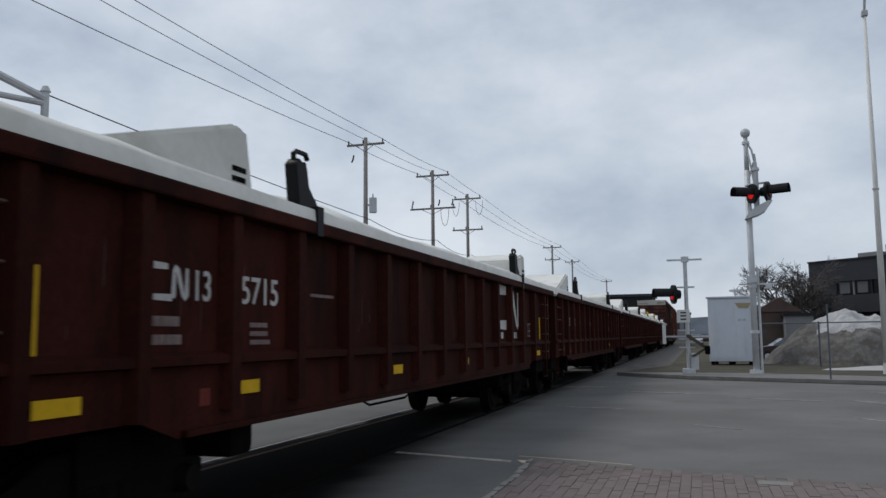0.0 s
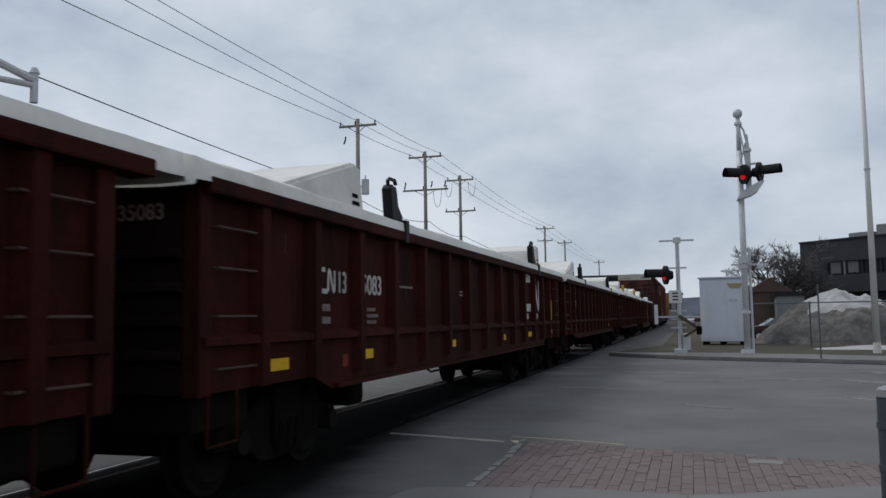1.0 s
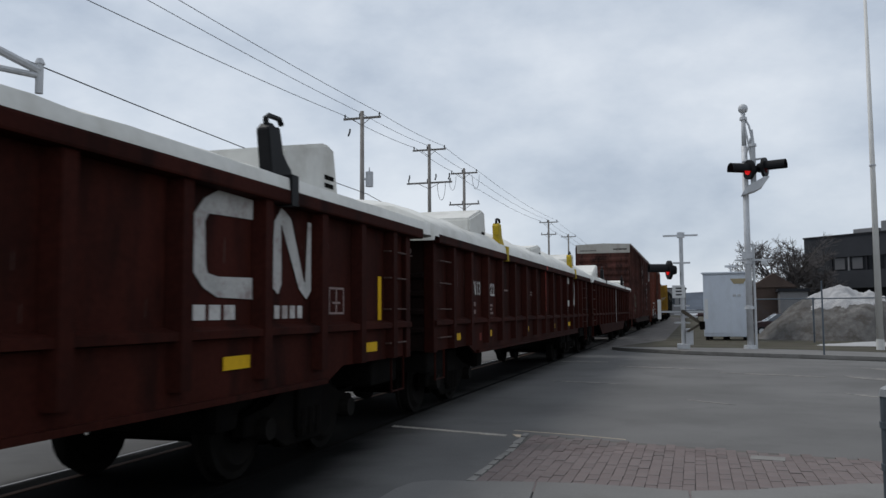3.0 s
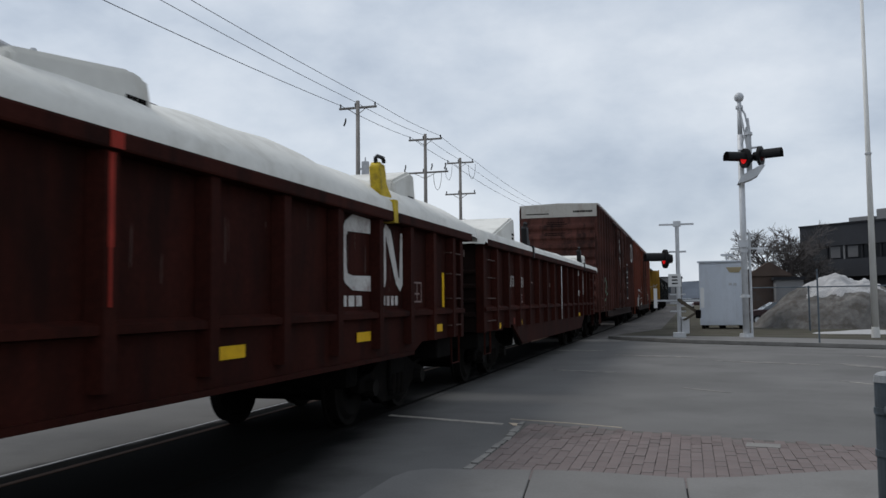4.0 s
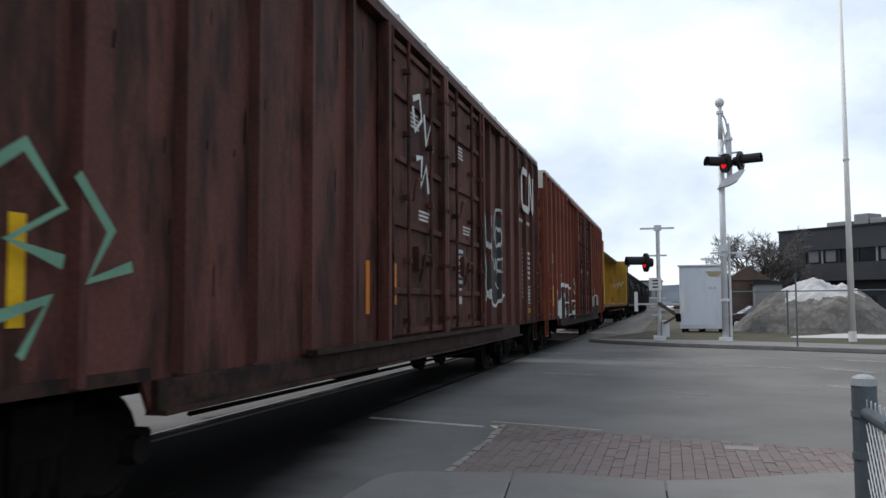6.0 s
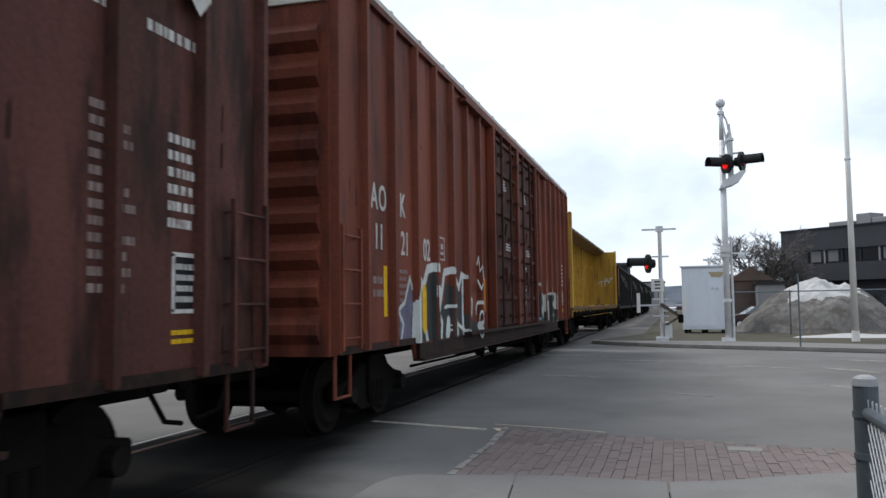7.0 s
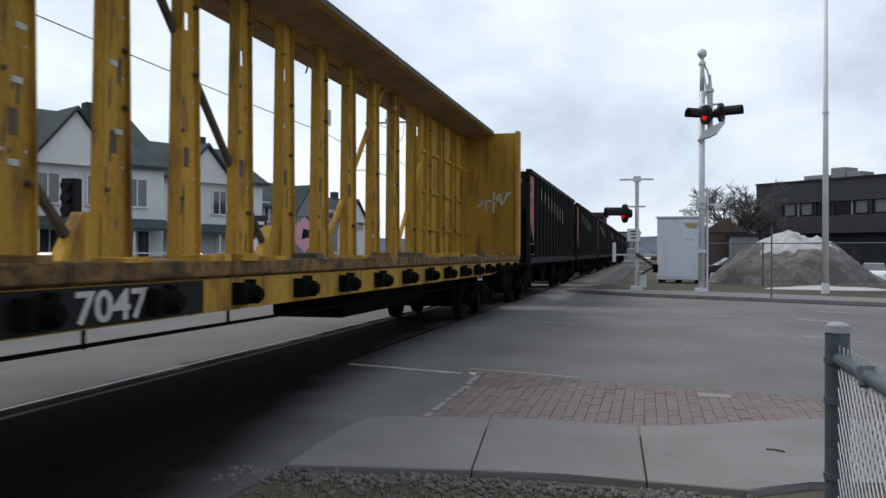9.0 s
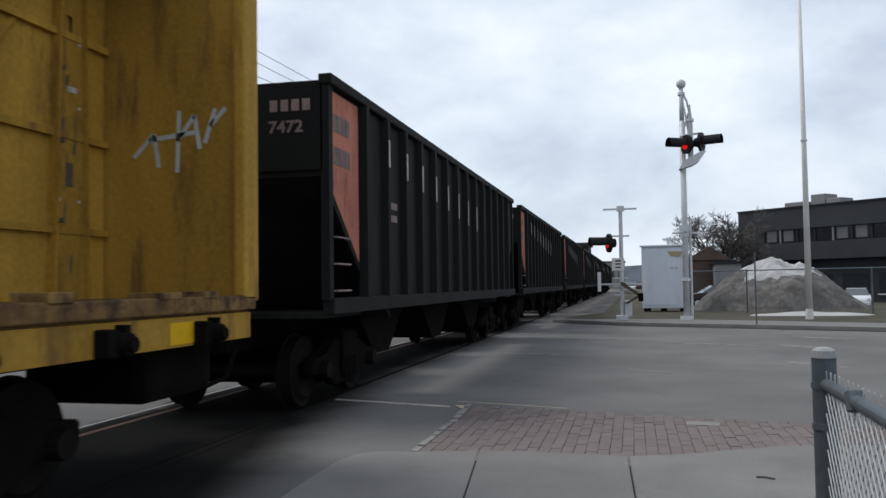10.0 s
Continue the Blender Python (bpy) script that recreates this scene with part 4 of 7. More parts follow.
def graffito(car, name, outlines, fills, x, edge, dark, w, label):
    """Painted letters-like blobs with a pale outline; not readable."""
    bm = B()
    for y, z, ry, rz in fills:
        pts = loop_pts(y, z, ry, rz, 0, 360, 18)[:-1]
        vs = [bm.verts.new((x + 0.002, a, max(b, 0.8))) for a, b in pts]
        bm.faces.new(vs)
    g = part(name, bm, dark, car, label)
    bm = B()
    for pts in outlines:
        stroke(bm, pts, w, x, 0.005)
    part("outline", bm, edge, g)
    return g


def sprayed(car, name, y0, y1, z0, z1, L, doors, rib_w, lines, blobs, material, label, cell=0.018):
    """Paint laid over sheet and ribs: within half a width of the lines, or inside the blobs."""
    d0, d1 = doors
    n0, n1 = int(d0 / 0.93), int((L - d1) / 0.93)
    ribs = np.array([0.1] + [d0 * k / n0 for k in range(1, n0)] + [d1 + (L - d1) * k / n1 for k in range(1, n1)] + [L - 0.1])
    ny, nz = int((y1 - y0) / cell), int((z1 - z0) / cell)
    ys, zs = y0 + cell * np.arange(ny + 1), z0 + cell * np.arange(nz + 1)
    Y, Z = np.meshgrid(ys[:-1] + cell / 2, zs[:-1] + cell / 2, indexing="ij")
    hit = np.zeros(Y.shape, bool)
    for pts, w in lines:
        for (a, b), (c, d) in zip(pts, pts[1:]):
            L2 = (c - a) ** 2 + (d - b) ** 2 + 1e-9
            u = np.clip(((Y - a) * (c - a) + (Z - b) * (d - b)) / L2, 0, 1)
            hit |= (Y - a - u * (c - a)) ** 2 + (Z - b - u * (d - b)) ** 2 < (w / 2) ** 2
    for y, z, ry, rz in blobs:
        hit |= ((Y - y) / ry) ** 2 + ((Z - z) / rz) ** 2 < 1 + 0.12 * np.sin(7 * np.arctan2(Z - z, Y - y) + y)
    dist = np.abs(ys[:, None] - ribs[None]).min(1)
    xs = 1.4435 + 0.085 * np.clip((rib_w - dist) / (rib_w * 0.4), 0, 1)
    nz1 = nz + 1
    used, verts, faces = {}, [], []

    def vert(i, k):
        key = i * nz1 + k
        if key not in used:
            used[key] = len(verts)
            verts.append((float(xs[i]), float(ys[i]), float(zs[k])))
        return used[key]
    for i, k in zip(*np.nonzero(hit)):
        faces.append((vert(i, k), vert(i + 1, k), vert(i + 1, k + 1), vert(i, k + 1)))
    me = bpy.data.meshes.new(name)
    me.from_pydata(verts, [], faces)
    me.materials.append(material)
    ob = new(name, me)
    ob.parent = car
    return tagged(ob, label)


def arc(y, z, ry, rz, a0, a1, w):
    return (loop_pts(y, z, ry, rz, a0, a1, 12), w)


box1 = boxcar(90.45, 19.1, M_BOX1, "brown high-cube boxcar with graffiti and plug doors", 31, 0.055, (7.3, 12.2), M_SILVER_TOP, M_BOX1_DOOR)
X = 1.53
D1 = (7.3, 12.2)
sprayed(box1, "graffiti", 12.3, 14.9, 1.3, 3.5, 19.1, D1, 0.055, [], [(12.85, 1.95, 0.36, 0.5), (12.95, 2.75, 0.2, 0.45), (13.42, 2.65, 0.22, 0.55), (13.4, 1.8, 0.25, 0.35), (13.95, 1.95, 0.42, 0.48), (14.1, 2.75, 0.26, 0.42), (14.45, 2.2, 0.2, 0.5)], M_GRAF_DARK, "grey graffiti with white outlines")
o = sprayed(box1, "graffiti_outline", 12.3, 14.9, 1.3, 3.5, 19.1, D1, 0.055, [
    ([(12.78, 3.28), (12.92, 3.36), (13.02, 3.1), (13.1, 2.6), (13.2, 2.42)], 0.055), ([(12.78, 3.28), (12.74, 2.9), (12.78, 2.45), (12.6, 2.5), (12.5, 2.62), (12.62, 2.35)], 0.055), ([(13.2, 2.42), (13.28, 3.0), (13.42, 3.22), (13.6, 3.1), (13.55, 2.6), (13.62, 2.3)], 0.055),
    arc(12.85, 1.95, 0.36, 0.52, 100, 330, 0.055), ([(12.72, 2.42), (13.0, 2.4), (13.1, 2.1), (13.05, 1.8), (13.2, 1.5), (13.35, 1.75)], 0.055), ([(12.85, 2.15), (13.0, 2.0), (12.82, 1.85)], 0.045), arc(13.85, 1.95, 0.48, 0.55, 170, 400, 0.055),
    arc(14.08, 2.85, 0.26, 0.45, -40, 200, 0.055), arc(14.05, 2.75, 0.12, 0.2, 0, 360, 0.04), arc(14.2, 2.2, 0.14, 0.14, 0, 360, 0.04), ([(14.35, 2.75), (14.55, 2.6), (14.6, 2.2), (14.5, 1.9), (14.62, 1.6), (14.8, 1.62)], 0.05), ([(13.75, 2.3), (13.85, 2.1), (13.95, 2.3), (14.05, 2.05)], 0.04), ([(13.9, 1.85), (14.1, 1.75)], 0.04)], [], M_GRAF_WHITE, "white outlines of the graffiti", 0.014)
for v in o.data.vertices:
    v.co.x += 0.003
graffito(box1, "graffiti", [[(8.2, 4.1), (8.5, 4.2), (8.6, 3.9), (8.3, 3.7), (8.2, 4.0)], [(8.7, 4.0), (8.8, 3.6), (9.0, 3.9), (9.1, 3.55)], [(8.35, 3.35), (8.6, 3.4), (8.55, 3.0), (8.8, 3.3), (8.9, 2.95)]], [], 1.56, M_GRAF_WHITE, M_GRAF_DARK, 0.08, "white graffiti tag")
graffito(box1, "graffiti", [[(1.3, 2.1), (1.6, 2.3), (1.9, 2.0), (1.5, 1.8), (1.9, 1.7)], [(2.0, 2.2), (2.3, 1.9), (2.1, 1.6), (2.5, 1.7)], [(1.4, 1.4), (1.8, 1.5), (1.6, 1.2)]], [], X, mat("graffiti_green", (0.12, 0.24, 0.17), 0.6, 0, 0.2, 2, 30, 0.03), M_GRAF_DARK, 0.07, "pale green graffiti tag")
bm = B()
emblem(bm, 16.5, 3.62, 1.55, 0.85, 0.15, 1.532)
part("painted_emblem", bm, M_LETTER, box1, "white painted line emblem")
bars(box1, "stencil", 16.5, 3.28, 0.6, 0.14, 1, M_LETTER, 1.442, 41, 0.6)
bars(box1, "stencil", 17.5, 3.28, 0.6, 0.14, 1, M_LETTER, 1.442, 42, 0.6)

box2 = boxcar(110.95, 19.2, M_BOX2, "brick-red high-cube boxcar with large graffiti", 51, 0.07, (7.48, 12.2), M_SILVER_TOP, M_BOX2_DOOR)
X = 1.53
D2 = (7.48, 12.2)
G2 = (19.2, D2, 0.07)


def coat(ob, lift):
    """Lifts a later coat of paint off the one under it."""
    for v in ob.data.vertices:
        v.co.x += lift


sprayed(box2, "graffiti", 1.4, 6.9, 0.99, 2.45, *G2, [], [(3.6, 1.45, 0.32, 0.48), (4.5, 1.62, 0.2, 0.2), (4.45, 1.25, 0.5, 0.28), (3.9, 1.08, 1.1, 0.28), (5.2, 1.12, 0.8, 0.24), (5.15, 1.5, 0.14, 0.3), (6.1, 1.05, 0.5, 0.16)], M_GRAF_DARK, "large dark graffiti with pale outlines")
coat(sprayed(box2, "graffiti_outline", 1.4, 6.9, 0.99, 2.45, *G2, [
    ([(2.72, 0.99), (2.80, 1.5), (2.95, 1.9), (3.2, 1.72), (3.42, 1.98), (3.7, 2.02)], 0.13), ([(2.78, 1.0), (2.9, 1.45), (2.98, 1.75)], 0.16), ([(3.7, 2.02), (3.95, 1.95), (4.1, 1.58), (4.3, 1.97), (4.62, 2.0)], 0.11),
    ([(3.72, 1.72), (3.76, 1.42)], 0.08), ([(4.1, 1.6), (4.0, 1.35), (4.15, 1.22), (4.1, 1.0)], 0.09), ([(4.3, 1.45), (4.78, 1.47)], 0.05), ([(4.5, 1.22), (4.45, 1.05)], 0.2), ([(4.95, 1.97), (4.95, 1.35), (5.05, 1.05)], 0.11),
    ([(4.95, 1.93), (5.15, 1.74), (5.33, 1.97), (5.52, 1.94)], 0.09), ([(5.4, 1.93), (5.38, 1.4), (5.42, 1.0)], 0.10), ([(5.85, 1.92), (5.95, 1.35), (5.75, 1.12)], 0.08), ([(5.95, 1.6), (6.05, 1.55), (6.0, 1.3)], 0.06),
    arc(6.5, 1.35, 0.18, 0.17, -40, 190, 0.06), ([(6.62, 1.25), (6.45, 1.12), (6.6, 1.0)], 0.06), ([(3.3, 1.15), (3.38, 1.0)], 0.10), ([(5.0, 1.2), (5.75, 1.0)], 0.06)], [(4.5, 1.13, 0.11, 0.13)], M_GRAF_WHITE, "pale outlines of the graffiti", 0.016), 0.003)
coat(sprayed(box2, "graffiti", 1.4, 6.9, 0.99, 2.45, *G2, [], [(2.42, 1.22, 0.26, 0.30), (2.6, 1.5, 0.12, 0.22)], mat("graffiti_mauve", (0.11, 0.10, 0.15), 0.6, 0, 0.25, 3, 30, 0.03), "mauve sprayed patch"), 0.0015)
coat(sprayed(box2, "graffiti_outline", 1.4, 6.9, 0.99, 2.45, *G2, [([(2.2, 0.99), (2.32, 1.25), (2.12, 1.42), (2.38, 1.52), (2.6, 1.84), (2.7, 1.7)], 0.055)], [], M_GRAF_WHITE, "white edge of the sprayed patch"), 0.0045)
coat(sprayed(box2, "graffiti", 1.4, 6.9, 0.99, 2.45, *G2, [([(3.24, 1.66), (3.24, 1.2)], 0.2)], [], M_REFLECT, "yellow sprayed block"), 0.006)
sprayed(box2, "graffiti", 12.4, 17.4, 0.99, 2.35, *G2, [([(14.2, 1.6), (14.2, 2.04)], 0.07), ([(14.66, 1.6), (14.65, 2.0)], 0.08), arc(13.1, 1.72, 0.22, 0.26, 10, 200, 0.07), ([(12.72, 1.75), (12.76, 1.38)], 0.13), ([(16.35, 1.7), (16.45, 1.2), (16.3, 1.0)], 0.12)], [(13.6, 1.3, 0.72, 0.48), (14.45, 1.34, 0.7, 0.46), (15.3, 1.36, 0.7, 0.46), (16.05, 1.3, 0.52, 0.48), (15.7, 1.8, 0.2, 0.14)], M_GRAF_PALE, "black and white graffiti letters")
coat(sprayed(box2, "graffiti_outline", 12.4, 17.4, 0.99, 2.35, *G2, [
    ([(13.2, 0.99), (13.27, 1.35), (13.2, 1.66)], 0.26), ([(13.2, 1.66), (13.82, 1.66), (13.88, 1.52), (13.5, 1.36)], 0.17), ([(13.55, 1.36), (13.98, 1.0)], 0.2), ([(14.08, 0.99), (14.28, 1.3), (14.36, 1.66)], 0.22), ([(14.36, 1.66), (14.68, 1.64), (14.74, 1.3), (14.82, 0.99)], 0.2), ([(14.3, 1.26), (14.7, 1.24)], 0.12),
    ([(14.8, 1.64), (15.52, 1.66)], 0.16), ([(15.12, 1.6), (15.16, 1.06)], 0.14), ([(16.0, 1.66), (15.66, 1.56), (15.76, 1.36), (16.14, 1.24), (16.08, 1.06), (15.6, 1.0)], 0.18)], [], M_GRAF_DARK, "dark letter shapes of the graffiti"), 0.003)
coat(sprayed(box2, "graffiti", 12.4, 17.4, 0.99, 2.35, *G2, [], [(12.62, 1.3, 0.09, 0.15), (12.95, 1.1, 0.2, 0.12), (13.03, 1.36, 0.08, 0.15)], mat("graffiti_blue", (0.14, 0.30, 0.40), 0.6, 0, 0.25, 3, 30, 0.03), "sky-blue sprayed patches"), 0.0045)
coat(sprayed(box2, "graffiti", 12.4, 17.4, 0.99, 2.35, *G2, [([(12.86, 1.72), (12.9, 1.34)], 0.11)], [], M_ORANGE, "orange sprayed stroke"), 0.006)
graffito(box2, "graffiti", [[(6.05, 2.15), (6.2, 2.3), (6.3, 2.05), (6.5, 2.15), (6.6, 1.9)], [(6.1, 1.9), (6.4, 1.75), (6.55, 1.85)], loop_pts(6.4, 1.15, 0.2, 0.22, 40, 330, 12)], [], X, M_GRAF_WHITE, M_GRAF_DARK, 0.05, "white graffiti tag")
lettering("running_number", "11", 0.42, M_LETTER, box2, on_side(1.28, 2.14, 1.445), 0.8, 0.006)
lettering("running_number", "21", 0.42, M_LETTER, box2, on_side(2.25, 2.12, 1.445), 0.8, 0.006)
lettering("running_number", "02", 0.42, M_LETTER, box2, on_side(3.22, 2.10, 1.445), 0.8, 0.006)
for text, y in (("A", 1.18), ("O", 1.44), ("K", 2.22)):
    lettering("reporting_mark", text, 0.42, M_LETTER, box2, on_side(y, 2.60, 1.445), 0.8, 0.006)
bars(box2, "stencil", 1.25, 1.55, 0.5, 0.3, 2, M_LETTER_DIM, 1.442, 62, 0.6)
bars(box2, "stencil", 2.2, 1.5, 0.4, 0.45, 5, M_LETTER_DIM, 1.442, 63, 0.6)
bm = B()
for a in ((4.05, 4.07, 2.15, 2.47), (4.31, 4.33, 2.15, 2.47), (4.05, 4.33, 2.46, 2.48), (4.05, 4.33, 2.14, 2.16), (4.11, 4.27, 2.22, 2.26), (4.14, 4.24, 2.30, 2.38)):
    box(bm, 1.442, 1.446, *a)
part("stencil_box", bm, M_LETTER, box2)


def centerbeam(near, L):
    car = thing("centerbeam_flatcar", "empty yellow centre-beam flat wagon with rusty stains", "railway wagon")
    mover(car, near, L)
    deck = boxpart("deck", M_DECK, car, -1.42, 1.42, 0.1, L - 0.1, 1.24, 1.37, bevel=0.01)
    for sx in (-1, 1):
        bm = B()
        prism(bm, [(0.1, 1.24), (0.1, 1.02), (3.0, 1.02), (4.2, 0.98), (L - 4.2, 0.98), (L - 3.0, 1.02), (L - 0.1, 1.02), (L - 0.1, 1.24)], "x", sx * 1.40, sx * 1.44)
        sill = part("side_sill", bm, M_YELLOW, car)
        boxpart("deck_edge", M_DECK, deck, sx * 1.40, sx * 1.47, 0.05, L - 0.05, 1.26, 1.385, bevel=0.015)
        for k in range(19):
            y = 0.29 + 1.2 * k + 0.1
            bm = B()
            rod(bm, (sx * 1.40, y, 1.10), (sx * 1.60, y, 1.10), 0.085, 0.075, 12)
            rod(bm, (sx * 1.60, y, 1.10), (sx * 1.63, y, 1.10), 0.05, 0.05, 10)
            box(bm, sx * 1.43, sx * 1.55, y - 0.16, y - 0.05, 1.02, 1.20, 0.015)
            box(bm, sx * 1.43, sx * 1.52, y + 0.06, y + 0.12, 1.04, 1.22)
            part("winch", bm, M_UNDER, sill, "dark greasy winch")
    bm = B()
    box(bm, -0.3, 0.3, 0, L, 0.86, 1.24)
    part("centre_sill", bm, M_UNDER, car)
    # end bulkheads: plate, edge posts, ribs
    for y, s in ((0.12, 1), (L - 0.12, -1)):
        bh = boxpart("bulkhead", M_YELLOW, car, -1.42, 1.42, y - 0.05, y + 0.05, 1.33, 4.56, bevel=0.02)
        for sx in (-1, 1):
            boxpart("edge_post", M_YELLOW, bh, sx * 1.36, sx * 1.47, y - 0.14, y + 0.14, 1.33, 4.60, bevel=0.03)
        for x in (-0.95, -0.5, 0.5, 0.95):
            boxpart("stiffener", M_YELLOW, bh, x - 0.04, x + 0.04, y - s * 0.13, y - s * 0.05, 1.35, 4.5)
        for z in (2.1, 3.0, 3.9):
            boxpart("stiffener", M_YELLOW, bh, -1.36, 1.36, y - s * 0.11, y - s * 0.05, z - 0.04, z + 0.04)
    # top chord
    bm = B()
    prism(bm, [(-0.78, 4.52), (-0.78, 4.60), (-0.10, 4.66), (0.10, 4.66), (0.78, 4.60), (0.78, 4.52), (0.74, 4.50), (0.12, 4.40), (-0.12, 4.40), (-0.74, 4.50)], "y", 0.1, L - 0.1)
    chord = part("top_chord", bm, M_YELLOW, car)
    for sx in (-1, 1):
        bm = B()
        prism(bm, [(sx * 0.14, 4.395), (sx * 0.735, 4.493), (sx * 0.735, 4.487), (sx * 0.14, 4.389)], "y", 0.3, L - 0.3)
        part("soffit", bm, M_TAN, chord, "dirty tan underside")
        boxpart("chord_edge", M_STRUT, chord, sx * 0.775, sx * 0.79, 0.2, L - 0.2, 4.52, 4.61)
    # posts, pierced by slots
    posts = [0.57 + 1.2 * k for k in range(19)]
    rr = random.Random(77)
    for y in posts:
        bm = B()
        slots = [3.72 + rr.uniform(-0.12, 0.12)]

        def half(z):
            return 0.205 - 0.07 * (z - 1.37) / 3.05
        z0 = 1.37
        for zc in slots + [None]:
            z1 = 4.45 if zc is None else zc - 0.09
            prism(bm, [(y - half(z0), z0), (y + half(z0), z0), (y + half(z1), z1), (y - half(z1), z1)], "x", 0.085, 0.10)
            if zc is not None:
                z2 = zc + 0.09
                for sg in (-1, 1):
                    prism(bm, [(y + sg * 0.04, z1), (y + sg * half(z1), z1), (y + sg * half(z2), z2), (y + sg * 0.04, z2)], "x", 0.085, 0.10)
                z0 = z2
        bmesh.ops.remove_doubles(bm, verts=bm.verts, dist=1e-4)
        p = part("post", bm, M_YELLOW, car)
        for sg in (-1, 1):
            bm = B()
            prism(bm, [(y + sg * half(1.37), 1.37), (y + sg * (half(1.37) + 0.015), 1.37), (y + sg * (half(4.45) + 0.015), 4.45), (y + sg * half(4.45), 4.45)], "x", 0.02, 0.15)
            part("flange", bm, M_YELLOW, p)
        boxpart("filled_slot", M_STRUT, p, 0.10, 0.106, y - 0.045, y + 0.045, 2.32, 2.52, bevel=0.002)
        for z in (1.95, 2.75, 3.3, 4.05):
            shared("strap_guide", lambda bm: rod(bm, (0, 0, 0), (0.06, 0, 0), 0.026, 0.02, 8), M_STRUT, p, pose(0.10, y + rr.choice((-1, 1)) * 0.14, z + rr.uniform(-0.1, 0.1)))
            for sg in (-1, 1):
                shared("bolt_head", lambda bm: rod(bm, (0, 0, 0), (0.008, 0, 0), 0.016, 0.014, 8), M_LETTER, p, pose(0.101, y + sg * 0.125, z + 0.25))
            if rr.random() < 0.3:
                shared("strap_scrap", lambda bm: box(bm, 0, 0.006, -0.06, 0.06, -0.02, 0.03), M_LETTER, p, pose(0.101, y + rr.uniform(-0.1, 0.1), z + rr.uniform(-0.3, 0.3)))
    # solid shear panels near the ends
    for a, b in ((0.2, 3.7), (L - 4.7, L - 0.2)):
        pn = boxpart("shear_panel", M_YELLOW, car, -0.02, 0.06, a, b, 1.34, 4.42)
        for z in (1.95, 2.75, 3.6):
            boxpart("stiffener", M_YELLOW, pn, 0.06, 0.11, a, b, z - 0.03, z + 0.03)
    # crossed tie rods and foot gussets
    for a, b in ((0.9, 3.75), (4.5, 7.35), (8.1, 10.95), (15.7, 12.85), (19.3, 16.45), (22.2, 20.0)):
        bm = B()
        rod(bm, (0.04, a, 4.45), (0.04, b, 1.45), 0.045, seg=8)
        part("diagonal_brace", bm, M_STRUT if b > a else M_YELLOW, car)
        bm = B()
        sg = 1 if b > a else -1
        prism(bm, [(b - sg * 0.28, 1.37), (b + sg * 0.34, 1.37), (b + sg * 0.34, 1.78), (b + sg * 0.0, 1.78)], "x", 0.0, 0.122)
        part("gusset", bm, M_YELLOW, car)
    bm = B()
    tube(bm, [(1.25, 3.5, 0.86), (1.25, L - 3.5, 0.80)], 0.015, 6)
    for k in range(9):
        y = 4 + (L - 8) * k / 8
        tube(bm, [(1.25, y, 0.83), (1.25, y, 1.03)], 0.014, 6)
    part("brake_pipe", bm, M_UNDER, car)
    rr = random.Random(31)
    for k in range(26):
        y = 0.5 + (L - 1.2) * (k + rr.random()) / 26
        w = rr.uniform(0.08, 0.32)
        boxpart("deck_cleat", rr.choice((M_YELLOW, M_STRUT, M_DECK)), deck, 1.22, 1.475 + rr.uniform(0, 0.01), y, y + w, 1.372, 1.40 + rr.uniform(0, 0.05), bevel=0.008)
    boxpart("equipment_box", M_UNDER, car, -0.2, 0.85, 11.6, 15.5, 0.58, 1.02, bevel=0.08)
    for y in (0.4, L - 1.4):
        boxpart("brake_cylinder", M_UNDER, car, 0.2, 1.25, y, y + 1.0, 0.60, 1.02, bevel=0.1)
    board = boxpart("number_board", M_BLACK, car, 1.442, 1.448, 4.3, 6.98, 0.99, 1.235)
    lettering("running_number", "7047", 0.27, M_LETTER, board, on_side(5.52, 1.02, 1.45), 1.34, 0.006)
    lettering("reporting_mark", "TZX", 0.24, M_LETTER, board, on_side(4.5, 1.03, 1.45), 0.8, 0.004)
    boxpart("stencil_panel", M_BLACK, car, 1.45, 1.46, 17.4, 17.7, 0.96, 1.3, label="black data panel with a white border")
    for y0, y1, z0, z1 in ((17.36, 17.40, 0.90, 1.32), (17.70, 17.74, 0.90, 1.32), (17.40, 17.70, 0.90, 0.93), (17.40, 17.70, 1.29, 1.32), (17.40, 17.70, 1.02, 1.04)):
        boxpart("panel_border", M_LETTER, car, 1.455, 1.466, y0, y1, z0, z1)
    boxpart("reflector", M_REFLECT, car, 1.442, 1.446, 18.6, 19.1, 1.04, 1.2, label="yellow reflective tape")
    boxpart("reflector", M_REFLECT, car, 1.442, 1.446, 21.5, 21.9, 1.04, 1.2, label="yellow reflective tape")
    bm = B()
    yb = L - 0.172
    for pts in ([(0.35, 2.85), (0.55, 3.05), (0.6, 2.75)], [(0.5, 3.0), (0.95, 3.05)], [(0.8, 3.25), (0.78, 2.7)], [(0.78, 2.98), (0.95, 3.2), (1.0, 2.9)], [(1.05, 2.95), (1.15, 3.25)], [(1.1, 3.1), (1.25, 3.25)]):
        for (x0, z0), (x1, z1) in zip(pts, pts[1:]):
            d = Vector((x1 - x0, z1 - z0)).normalized() * 0.021
            bm.faces.new([bm.verts.new(q) for q in ((x0 - d.y, yb - 0.004, z0 - 0.22 + d.x), (x1 - d.y, yb - 0.004, z1 - 0.22 + d.x), (x1 + d.y, yb - 0.004, z1 - 0.22 - d.x), (x0 + d.y, yb - 0.004, z0 - 0.22 - d.x))])
    part("graffiti", bm, M_GRAF_WHITE, car, "thin white graffiti tag")
    bogie(car, 3.0), bogie(car, L - 3.0)
